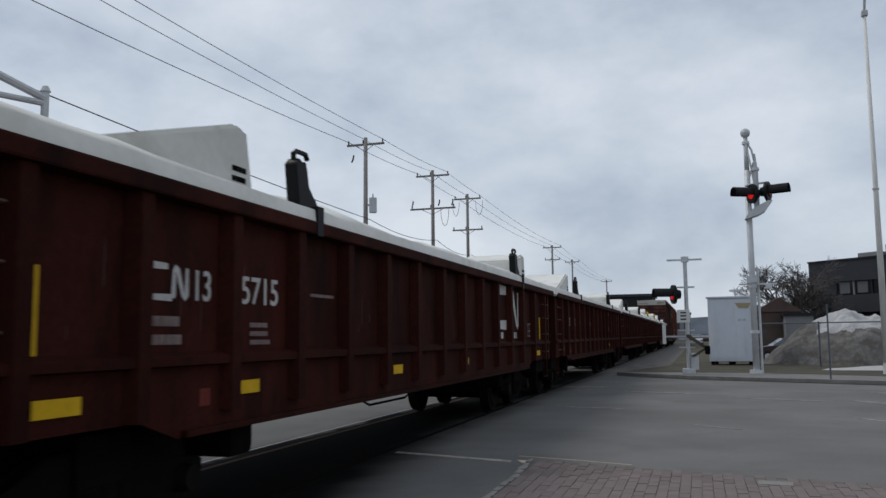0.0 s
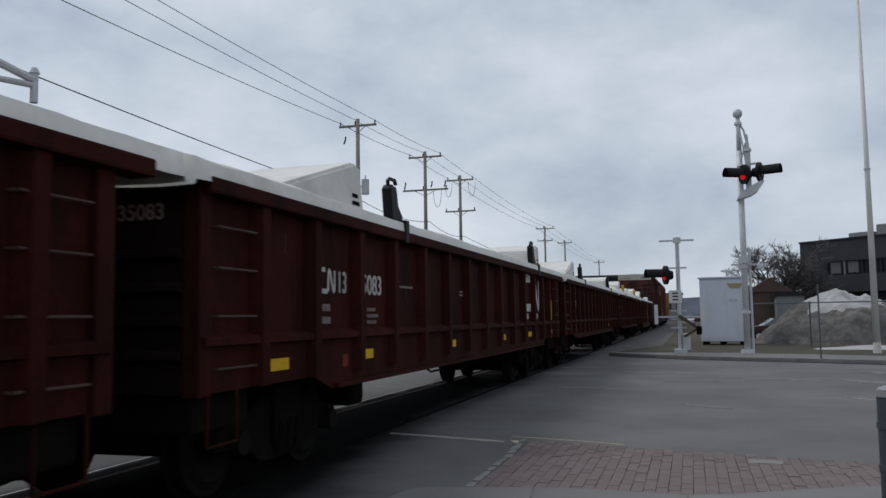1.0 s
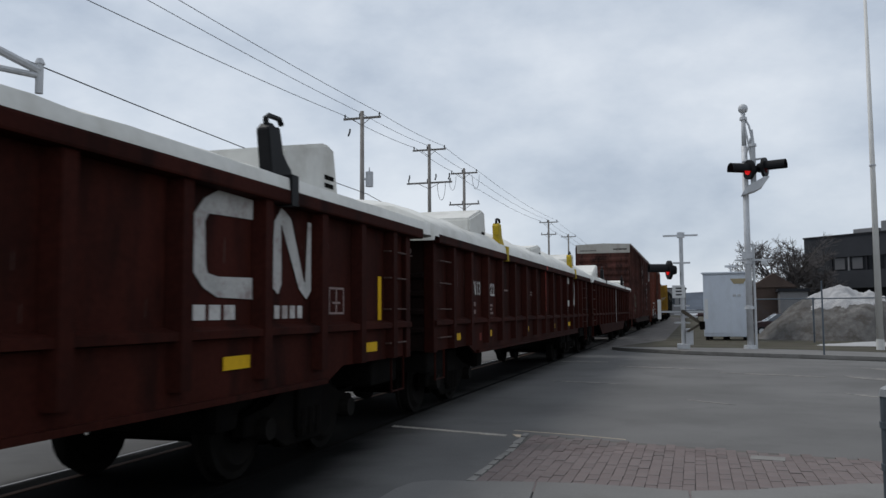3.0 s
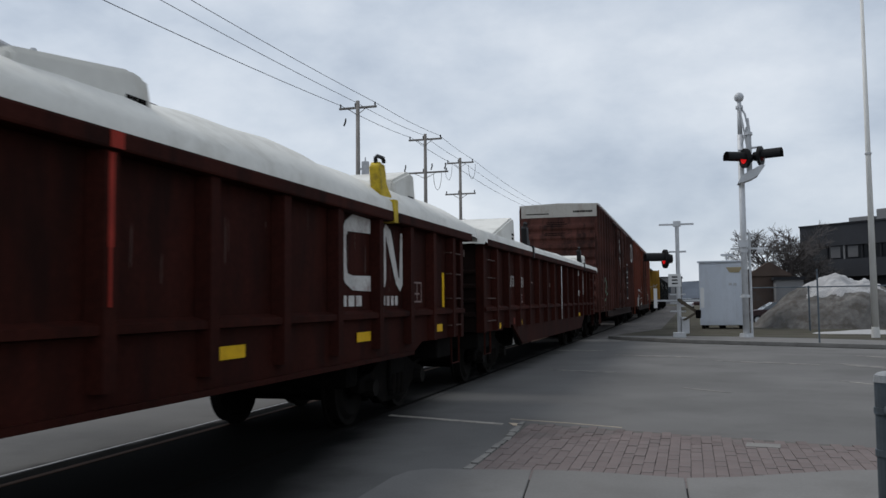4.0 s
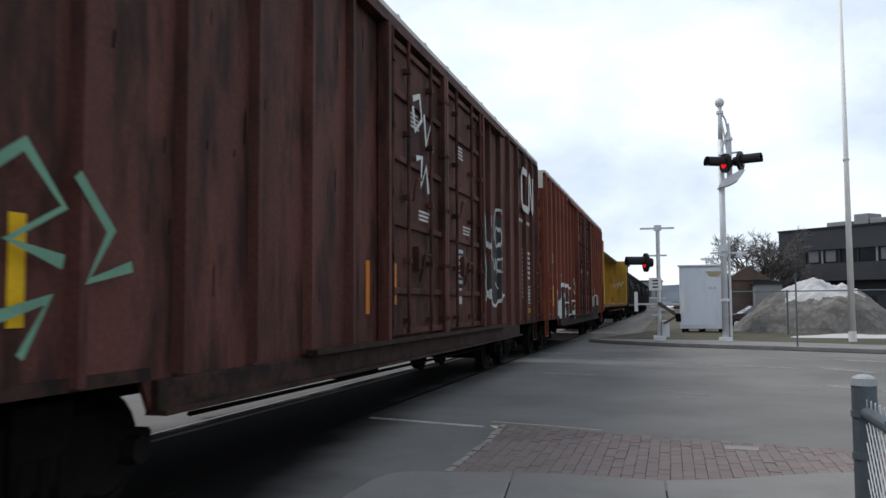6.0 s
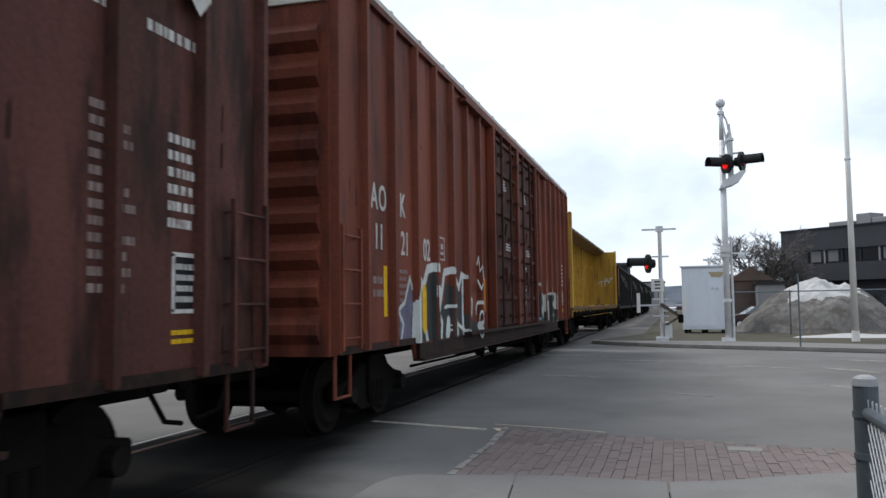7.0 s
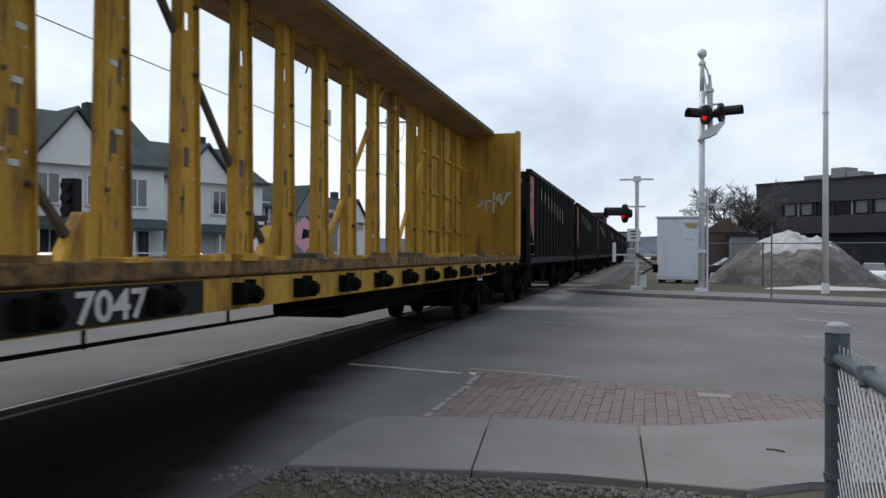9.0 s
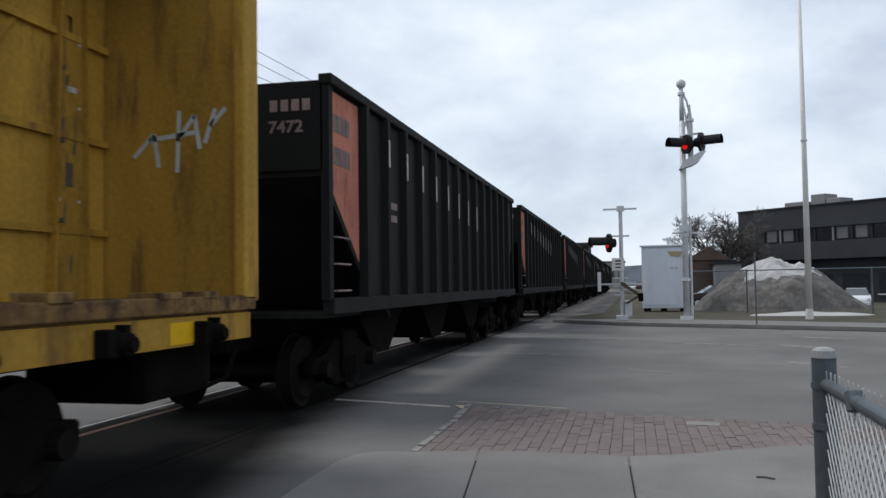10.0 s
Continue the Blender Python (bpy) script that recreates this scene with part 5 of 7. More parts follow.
    coupler(car, 0, -1), coupler(car, L, 1)
    return car


centerbeam(131.5, 22.9)


def hopper(near, seed):
    L = 14.5
    car = thing("hopper_car", "black ribbed open-top hopper wagon with a faded red end panel", "railway wagon", "hoppers in the train")
    mover(car, near, L)
    body = new("body")
    body.parent = car
    for sx in (-1, 1):
        bm = B()
        prism(bm, [(0.05, 3.72), (0.05, 2.55), (1.25, 1.55), (1.25, 1.30), (L - 1.25, 1.30), (L - 1.25, 1.55), (L - 0.05, 2.55), (L - 0.05, 3.72)], "x", sx * 1.38, sx * 1.42)
        part("side_sheet", bm, M_HOPPER, body)
        boxpart("top_chord", M_HOPPER, body, sx * 1.34, sx * 1.50, 0, L, 3.70, 3.82, bevel=0.02)
        boxpart("side_sill", M_HOPPER, body, sx * 1.36, sx * 1.50, 0.05, L - 0.05, 1.14, 1.32, bevel=0.01)
        for y in (0.08, L - 0.08):
            boxpart("corner_post", M_HOPPER, body, sx * 1.36, sx * 1.46, y - 0.06, y + 0.06, 1.3, 3.72)
        bm = B()
        prism(bm, [(-0.09, 0.0), (-0.055, 0.10), (0.055, 0.10), (0.09, 0.0)], "z", 1.32, 3.70)
        bmesh.ops.rotate(bm, verts=bm.verts, matrix=Matrix.Rotation(radians(-90), 3, "Z"))
        first = part("rib", bm, M_HOPPER, body)
        ys = [1.25 + (L - 2.5) * k / 13 for k in range(14)]
        first.matrix_basis = pose(sx * 1.42, ys[0], 0, 0, 0, 0 if sx > 0 else 180)
        for y in ys[1:]:
            again(first, body, pose(sx * 1.42, y, 0, 0, 0, 0 if sx > 0 else 180))
    for a, s in ((0.05, 1), (L - 0.05, -1)):
        bm = B()
        box(bm, -1.38, 1.38, a - 0.03, a + 0.03, 2.75, 3.75)
        prism(bm, [(a, 2.78), (a + s * 2.6, 1.1), (a + s * 2.6, 1.0), (a, 2.68)], "x", -1.36, 1.36)
        part("end_sheet", bm, M_HOPPER, body)
        boxpart("end_platform", M_HOPPER, body, -1.4, 1.4, a - 0.05, a + s * 1.2, 1.10, 1.16)
    bm = B()
    prism(bm, [(0.10, 3.66), (0.10, 2.60), (1.12, 1.74), (1.12, 3.66)], "x", 1.424, 1.428)
    part("end_panel", bm, M_FADED_RED, body, "faded red painted end panel")
    bars(body, "stencil", 0.25, 2.75, 0.7, 0.75, 2, M_LETTER_DIM, 1.43, seed)
    for k, y in enumerate([1.25 + (L - 2.5) * j / 13 for j in range(1, 9)]):
        boxpart("painted_mark", M_LETTER, body, 1.522, 1.526, y - 0.03, y + 0.03, 3.05 - 0.07 * k, 3.42 - 0.05 * k)
    bars(body, "stencil", 2.45, 2.3, 0.5, 0.35, 2, M_LETTER_DIM, 1.43, seed + 2)
    bm = B()
    rr = random.Random(seed)
    for z, h in ((3.42, 0.13),):
        for i in range(4):
            box(bm, 0.76 + i * 0.13, 0.85 + i * 0.13, 0.012, 0.018, z, z + h)
    part("stencil", bm, M_LETTER_DIM, body)
    for k in (3.6, 7.2, 10.8):
        bm = B()
        prism(bm, [(k - 1.3, 1.2), (k + 1.3, 1.2), (k + 0.35, 0.45), (k - 0.35, 0.45)], "x", -0.95, 0.95)
        part("outlet", bm, M_UNDER, body)
    boxpart("centre_sill", M_UNDER, body, -0.3, 0.3, -0.1, L + 0.1, 0.72, 1.12)
    grab(car, [((1.44, 0.15, z), (1.44, 0.6, z), (0.06, 0, 0)) for z in (1.4, 1.7, 2.0)], M_LETTER_DIM)
    bogie(car, 1.7), bogie(car, L - 1.7)
    coupler(car, 0, -1), coupler(car, L, 1)
    return car


for k in range(8):
    h = hopper(156.2 + 16.2 * k, 71 + k)
    if k == 0:
        lettering("running_number", "7472", 0.19, M_LETTER_DIM, h, Matrix(((1, 0, 0, 0.74), (0, 0, -1, 0.012), (0, 1, 0, 3.18), (0, 0, 0, 1))), 1.1, 0.004)


# ---- crossing signals, cabinet, poles ----
def flasher(root, x, y, z, out, lit, face=-1):
    """A hooded flashing light on a short arm."""
    bm = B()
    rod(bm, (x - out[0], y - out[1], z), (x, y, z), 0.035, seg=8)
    arm = part("lamp_arm", bm, M_GALV, root)
    bm = B()
    rod(bm, (x, y + 0.02, z), (x, y - face * -0.06, z), 0.27, 0.27, 22)
    part("backplate", bm, M_BLACK, root)
    bm = B()
    rod(bm, (x, y - 0.06, z), (x, y - 0.05 + 0.22, z), 0.17, 0.12, 16)
    part("lamp_housing", bm, M_BLACK, root)
    bm = B()
    n = 12
    for i in range(n):
        a0, a1 = radians(-20 + 220 * i / n), radians(-20 + 220 * (i + 1) / n)
        p = [(x + 0.165 * math.cos(a), z + 0.165 * math.sin(a)) for a in (a0, a1)]
        q = [(x + 0.175 * math.cos(a), z + 0.175 * math.sin(a)) for a in (a0, a1)]
        f, b = y - 0.60, y - 0.05
        v = [bm.verts.new(c) for c in ((p[0][0], f, p[0][1]), (p[1][0], f, p[1][1]), (p[1][0], b, p[1][1]), (p[0][0], b, p[0][1]), (q[0][0], f, q[0][1]), (q[1][0], f, q[1][1]), (q[1][0], b, q[1][1]), (q[0][0], b, q[0][1]))]
        for fc in ((0, 1, 2, 3), (4, 7, 6, 5), (0, 4, 5, 1)):
            bm.faces.new([v[c] for c in fc])
    bmesh.ops.remove_doubles(bm, verts=bm.verts, dist=1e-4)
    part("hood", bm, M_BLACK, root)
    bm = B()
    ball(bm, (x, y - 0.06, z), 0.15, 16, (1, 0.25, 1))
    part("lens", bm, M_RED_ON if lit else M_RED_OFF, root, "lit red lens" if lit else "dark red lens", smooth=True)


def turned_flasher(root, x, y, z, turn, lit):
    """The same lamp turned about its upright axis."""
    e = new("lamp_unit")
    e.parent = root
    e.matrix_basis = pose(x, y, z, 0, 0, turn) @ Matrix.Diagonal((1.25, 1.25, 1.25, 1))
    flasher(e, 0, 0, 0, (0, 0), lit)
    return e


mast = thing("crossing_signal_mast", "tall silver crossing signal mast with red flashing lights", "railway signal", at=pose(1.86, 31.27, 0.118) @ Matrix.Diagonal((1, 1, 1.027, 1)))
bm = B()
rod(bm, (0, 0, 0), (0, 0, 7.0), 0.115, 0.10, 16)
rod(bm, (0, 0, 7.0), (0, 0, 8.15), 0.085, 0.075, 14)
part("pole", bm, M_GALV, mast, smooth=True)
for z0, z1, r in ((0, 0.12, 0.24), (1.35, 1.45, 0.16), (2.9, 3.0, 0.15), (7.92, 8.02, 0.13)):
    bm = B()
    rod(bm, (0, 0, z0), (0, 0, z1), r, r * 0.95, 16)
    part("collar", bm, M_GALV, mast)
bm = B()
ball(bm, (0, 0, 8.32), 0.17, 18)
part("finial_ball", bm, M_GALV, mast, smooth=True)
bm = B()
rod(bm, (0.27, -0.1, 5.6), (0.27, -0.1, 6.95), 0.095, seg=12)
rod(bm, (0.27, -0.1, 6.95), (0.27, -0.1, 7.05), 0.14, 0.13, 12)
rod(bm, (0.27, -0.1, 7.05), (0.27, -0.1, 7.25), 0.08, 0.06, 12)
rod(bm, (0.27, -0.1, 7.25), (0.27, -0.1, 7.55), 0.055, 0.03, 10)
tube(bm, [(0.02, 0, 8.02), (0.18, -0.05, 7.7), (0.27, -0.1, 7.2)], 0.035, 8)
tube(bm, [(0.0, -0.12, 7.9), (0.1, -0.14, 7.3), (0.2, -0.12, 6.6)], 0.03, 8)
tube(bm, [(-0.05, -0.05, 6.4), (0.12, -0.1, 6.9), (0.22, -0.1, 7.25)], 0.03, 8)
part("side_post", bm, M_GALV, mast)
bm = B()
prism(bm, [(-0.16, 5.25), (-0.02, 5.52), (0.62, 5.86), (0.78, 5.86), (0.52, 5.5), (0.30, 5.38), (0.1, 5.32)], "y", -0.38, 0.12)
part("junction_bracket", bm, M_GALV, mast)
bm = B()
tube(bm, [(-0.1, -0.2, 6.42), (0.3, -0.1, 6.5), (0.62, -0.12, 6.52), (0.64, -0.13, 6.3)], 0.04, 8)
part("crossarm", bm, M_GALV, mast)
turned_flasher(mast, 0.14, -0.3, 6.12, -62, True)
turned_flasher(mast, 0.62, -0.15, 6.2, 68, False)
bm = B()
box(bm, -0.45, 0.8, -0.06, -0.02, 3.0, 3.06)
box(bm, -0.2, 0.15, -0.2, -0.12, 3.08, 3.3)
part("bracket_bar", bm, M_GALV, mast)
boxpart("small_lamp", M_GALV, mast, 0.42, 0.62, -0.2, -0.05, 2.86, 3.02, bevel=0.03)
bm = B()
rod(bm, (0.19, 0.05, 0), (0.19, 0.05, 3.6), 0.045, seg=8)
part("conduit", bm, M_GALV, mast)

gate = thing("crossing_gate_signal", "slim grey crossing signal post with gate mechanism", "railway signal", at=pose(-0.40, 30.9, 0.115))
bm = B()
rod(bm, (0, 0, 0), (0, 0, 4.15), 0.075, 0.07, 14)
part("pole", bm, M_GALV, gate)
bm = B()
box(bm, -0.62, 0.58, -0.05, 0.03, 4.00, 4.06)
box(bm, -0.13, 0.13, -0.08, 0.08, 3.95, 4.14)
part("top_arm", bm, M_GALV, gate)
bm = B()
box(bm, -0.30, 0.30, -0.04, 0.04, 3.02, 3.08)
part("crossarm", bm, M_GALV, gate)
turned_flasher(gate, -0.40, -0.1, 2.80, -72, True)
bm = B()
box(bm, -0.34, 0.10, -0.14, -0.11, 1.80, 2.25, 0.01)
sp = part("sign_plate", bm, M_WHITE, gate, "small white sign plate with dark bars")
bm = B()
for z in (1.92, 2.04, 2.15):
    box(bm, -0.22, -0.02, -0.145, -0.141, z - 0.03, z + 0.02)
part("stencil", bm, M_BLACK, sp)
bm = B()
box(bm, -0.22, 0.22, -0.24, 0.2, 0.0, 0.18, 0.02)
box(bm, 0.08, 0.34, -0.2, 0.15, 0.14, 0.72, 0.03)
part("gate_mechanism", bm, M_GALV, gate)
bm = B()
prism(bm, [(-0.05, 1.38), (0.05, 1.38), (0.66, 0.92), (0.62, 0.84), (-0.05, 1.28)], "y", -0.24, -0.18)
prism(bm, [(0.08, 0.62), (0.20, 0.60), (0.64, 0.86), (0.60, 0.93)], "y", -0.24, -0.18)
part("gate_arm_bracket", bm, M_STRUT, gate)
bm = B()
box(bm, 0.56, 0.74, -0.30, -0.14, 0.68, 0.98, 0.04)
part("counterweight", bm, M_UNDER, gate)
bm = B()
for z in (0.9, 1.2, 1.5):
    box(bm, -0.3, 0.24, -0.06, -0.02, z, z + 0.05)
part("bracket", bm, M_GALV, gate)
for x in (-0.80, 0.80):
    boxpart("marker_board", M_WHITE, gate, x - 0.06, x + 0.06, -0.10, -0.06, 1.05, 1.75)
boxpart("marker_bar", M_GALV, gate, -0.86, 0.86, -0.058, -0.02, 1.28, 1.34)

cab = thing("signal_cabinet", "pale grey aluminium railway signal cabinet on feet", "equipment cabinet", at=pose(1.46, 40.2, 0.118, 0, 0, -8))
boxpart("body", M_CABINET, cab, -0.98, 0.92, -0.7, 0.9, 0.16, 2.98, bevel=0.03)
bm = B()
box(bm, -1.04, 0.98, -0.78, 0.98, 2.98, 3.06, 0.02)
part("roof", bm, M_CABINET, cab)
boxpart("door", M_CABINET, cab, -0.9, 0.55, -0.72, -0.70, 0.30, 2.86, bevel=0.004)
bm = B()
prism(bm, [(0.2, 2.75), (0.9, 2.75), (0.75, 2.52), (0.35, 2.52)], "y", -0.735, -0.722)
part("vent_hood", bm, mat("tan_hood", (0.34, 0.28, 0.17), 0.6), cab)
bm = B()
for k in range(2):
    box(bm, 0.3 + k * 0.2, 0.44 + k * 0.2, -0.74, -0.722, 1.95, 2.05)
part("door_latch", bm, M_GALV, cab)
for x in (-0.85, -0.1, 0.75):
    for y in (-0.55, 0.75):
        boxpart("foot", M_UNDER, cab, x - 0.07, x + 0.07, y - 0.07, y + 0.07, 0.0, 0.17)
bm = B()
rod(bm, (0.15, 0.2, 3.06), (0.15, 0.2, 3.32), 0.04, seg=8)
box(bm, -0.1, 0.45, 0.1, 0.3, 3.30, 3.40, 0.02)
part("roof_antenna", bm, M_GALV, cab)

lamp = thing("street_lamp", "tall tapered pale metal street lamp post", "street lamp", at=pose(5.93, 31.06, 0.118))
bm = B()
rod(bm, (0, 0, 0), (0, 0, 12.6), 0.118, 0.05, 16)
M_LAMPPOST = mat("pale_post_paint", (0.66, 0.65, 0.62), 0.6, 0, 0.12, 2, 40, 0.08, (0.48, 0.46, 0.43), 0.5, 4.0)
part("pole", bm, M_LAMPPOST, lamp, smooth=True)
bm = B()
rod(bm, (0, 0, 0), (0, 0, 0.35), 0.135, 0.125, 16)
part("base_cover", bm, M_LAMPPOST, lamp)
bm = B()
rod(bm, (0, 0, 6.2), (0, 0, 6.26), 0.11, 0.11, 12)
part("collar", bm, M_GALV, lamp)
bm = B()
tube(bm, [(0, 0, 12.4), (0.02, -0.1, 12.9), (0.05, -0.5, 13.4), (0.1, -1.4, 13.7)], 0.045, 8)
box(bm, -0.1, 0.1, -0.12, 0.08, 12.3, 12.5, 0.03)
part("arm", bm, M_GALV, lamp)
bm = B()
ball(bm, (0.12, -1.8, 13.72), 0.2, 12, (0.7, 2.0, 0.45))
part("lamp_head", bm, M_GALV, lamp)

# cantilever signal on the other side of the track
cant = thing("cantilever_signal", "silver cantilever crossing signal with truss arm and red light", "railway signal", at=pose(-9.15, 7.2, 0.0))
bm = B()
rod(bm, (-1.6, -2.4, 0), (-1.6, -2.4, 6.7), 0.15, 0.13, 14)
part("pole", bm, M_GALV, cant)
bm = B()
tube(bm, [(-1.6, -2.4, 4.85), (0.4, 2.2, 4.85)], 0.045, 8)
tube(bm, [(-1.6, -2.4, 6.5), (0.4, 2.2, 4.92)], 0.06, 8)
for k in range(4):
    f = k / 4
    tube(bm, [(-1.6 + 2 * f, -2.4 + 4.6 * f, 4.85), (-1.6 + 2 * f + 0.25, -2.4 + 4.6 * f + 0.575, 6.5 - 1.58 * (f + 0.125))], 0.03, 6)
part("truss_arm", bm, M_GALV, cant)
bm = B()
rod(bm, (0.4, 2.2, 4.60), (0.4, 2.2, 5.02), 0.055, seg=12)
rod(bm, (0.4, 2.2, 5.02), (0.4, 2.2, 5.10), 0.075, 0.04, 12)
part("end_cap", bm, M_GALV, cant)
turned_flasher(cant, 0.1, 1.6, 4.35, -50, True)

tl = thing("traffic_signal", "black traffic signal head on a grey pole with a chevron sign", "traffic signal", at=pose(-12.2, 15.9, 0.018))
bm = B()
rod(bm, (0, 0, 0), (0, 0, 3.2), 0.06, 0.055, 12)
part("pole", bm, M_GALV, tl)
boxpart("signal_head", M_BLACK, tl, -0.17, 0.17, -0.34, -0.08, 2.2, 3.05, bevel=0.03)
for z in (2.36, 2.62, 2.88):
    bm = B()
    rod(bm, (0, -0.45, z), (0, -0.33, z), 0.11, 0.11, 14)
    part("visor", bm, M_BLACK, tl)
sg = boxpart("chevron_sign", M_REFLECT, tl, -0.25, 0.25, -0.09, -0.07, 0.75, 1.55, label="yellow and black chevron sign")
for k in range(3):
    bm = B()
    prism(bm, [(-0.24, 0.80 + 0.26 * k), (0.0, 1.0 + 0.26 * k), (0.24, 0.80 + 0.26 * k), (0.24, 0.92 + 0.26 * k), (0.0, 1.12 + 0.26 * k - 0.02), (-0.24, 0.92 + 0.26 * k)], "y", -0.096, -0.091)
    part("stripe", bm, M_BLACK, sg)

sign = thing("street_sign", "white and dark street sign boards on a white post", "street sign", at=pose(-14.5, 29.2, 0.014))
bm = B()
rod(bm, (0, 0, 0), (0, 0, 2.9), 0.05, 0.045, 10)
part("post", bm, M_WHITE, sign)
board = boxpart("board", M_CARDARK, sign, -0.42, 0.42, -0.10, -0.06, 2.05, 2.85, bevel=0.01, label="dark sign board with pale bars")
for z in (2.25, 2.5):
    boxpart("pale_bar", M_WHITE, board, -0.34, 0.34, -0.106, -0.101, z, z + 0.12)
boxpart("lower_board", M_WHITE, sign, -0.42, 0.42, -0.10, -0.06, 1.5, 1.95, bevel=0.01)
warn = thing("warning_sign", "pink diamond warning sign on a thin post", "road sign", at=pose(-14.0, 32.6, 0.014))
bm = B()
rod(bm, (0, 0, 0), (0, 0, 2.9), 0.04, 0.04, 8)
part("post", bm, M_GALV, warn)
bm = B()
prism(bm, [(0, 1.45), (0.75, 2.2), (0, 2.95), (-0.75, 2.2)], "y", -0.08, -0.05)
face = part("face", bm, mat("pink_sign", (0.55, 0.30, 0.36), 0.6, 0, 0.1, 2, 30, 0), warn)
bm = B()
prism(bm, [(-0.12, 2.0), (0.32, 2.1), (0.3, 2.35), (-0.05, 2.45)], "y", -0.088, -0.082)
part("symbol", bm, M_BLACK, face)
POLE_X = -18.0


def utility_pole(y, h, arms, extras):
    p = thing("utility_pole", "weathered grey wooden utility pole with crossarms", "utility pole", "utility poles along the street", at=pose(POLE_X, y, 0.0))
    bm = B()
    rod(bm, (0, 0, 0), (0, 0, h), 0.17, 0.11, 12)
    part("shaft", bm, M_WOODPOLE, p, smooth=True)
    for z, w in arms:
        bm = B()
        box(bm, -w, w, -0.05, 0.05, z - 0.06, z + 0.06, 0.01)
        tube(bm, [(-w * 0.5, -0.08, z - 0.03), (0, -0.1, z - 0.45)], 0.02, 6)
        tube(bm, [(w * 0.5, -0.08, z - 0.03), (0, -0.1, z - 0.45)], 0.02, 6)
        a = part("crossarm", bm, M_WOODPOLE, p)
        for x in (-w * 0.92, -w * 0.0 - 0.15, w * 0.92):
            bm = B()
            rod(bm, (x, 0, z + 0.06), (x, 0, z + 0.2), 0.035, 0.05, 8)
            rod(bm, (x, 0, z + 0.2), (x, 0, z + 0.28), 0.055, 0.03, 8)
            part("insulator", bm, M_BLACK, a)
    for kind, x, z in extras:
        bm = B()
        if kind == "can":
            rod(bm, (x, 0, z), (x, 0, z + 0.85), 0.22, 0.22, 14)
            rod(bm, (x, 0, z + 0.85), (x, 0, z + 1.1), 0.05, 0.03, 8)
            box(bm, min(0, x), max(0, x), -0.05, 0.05, z + 0.4, z + 0.5)
            part("transformer", bm, M_GALV, p)
        elif kind == "cutout":
            tube(bm, [(x, 0, z), (x + 0.05, -0.15, z - 0.2), (x, -0.25, z - 0.45)], 0.05, 8)
            part("cutout", bm, M_BLACK, p)
        elif kind == "lamp":
            tube(bm, [(0, 0, z - 0.3), (x * 0.5, -0.5, z + 0.1), (x, -1.2, z + 0.05)], 0.035, 8)
            ball(bm, (x, -1.5, z), 0.16, 10, (0.8, 2.2, 0.5))
            part("lamp_arm", bm, M_GALV, p)
        elif kind == "loop":
            tube(bm, [(x + 0.3 * math.cos(a / 8 * 3.14), 0, z - 1.2 * math.sin(a / 8 * 3.14)) for a in range(9)], 0.018, 6)
            part("jumper_wire", bm, M_WIRE, p)
    return p


utility_pole(43.9, 13.0, [(12.6, 1.15)], [("can", 0.45, 8.6), ("cutout", -0.75, 12.0)])
utility_pole(56.6, 13.5, [(13.1, 1.25), (10.7, 1.7)], [("cutout", -1.5, 11.3), ("cutout", 0.5, 11.3), ("cutout", 1.5, 11.3), ("lamp", -2.4, 7.2), ("loop", 0.9, 10.6)])
utility_pole(66.1, 13.3, [(12.9, 1.15), (10.3, 1.3)], [("loop", -1.0, 12.7), ("loop", 1.0, 12.7)])
utility_pole(108.0, 13.3, [(13.0, 1.2), (11.4, 1.0)], [])
utility_pole(126.0, 13.0, [(12.6, 1.1)], [])
utility_pole(175.0, 13.0, [(12.6, 1.1)], [])


def cable(name, a, b, sag, r, label):
    bm = B()
    n = 14
    a, b = Vector(a), Vector(b)
    pts = [a.lerp(b, k / n) - Vector((0, 0, sag * 4 * (k / n) * (1 - k / n))) for k in range(n + 1)]
    tube(bm, pts, r, 5)
    tagged(part(name, bm, M_WIRE), label, "power line", "power lines")


tops = [(-5.0, 12.9), (43.9, 12.85), (56.6, 13.35), (66.1, 13.15), (108.0, 13.25), (126.0, 12.85), (175.0, 12.85)]
for (y0, z0), (y1, z1) in zip(tops, tops[1:]):
    span = (y1 - y0) / 50
    for dx, dz, r in ((-1.05, -0.05, 0.016), (-0.15, 0.1, 0.014), (1.05, 0.0, 0.014)):
        cable("power_line", (POLE_X + dx, y0, z0 + dz - (1.0 if dx < -1 and y0 < 0 else 0)), (POLE_X + dx, y1, z1 + dz), 0.5 * span, r, "thin dark overhead power line")
for y0, z0, y1, z1 in ((-5.0, 9.6, 43.9, 8.2), (43.9, 8.2, 56.6, 8.4), (56.6, 8.4, 66.1, 8.2), (66.1, 8.2, 108.0, 7.8), (108, 7.8, 175, 7.6)):
    cable("telephone_cable", (POLE_X + 0.3, y0, z0), (POLE_X + 0.3, y1, z1), 0.35, 0.02, "thicker black telephone cable")
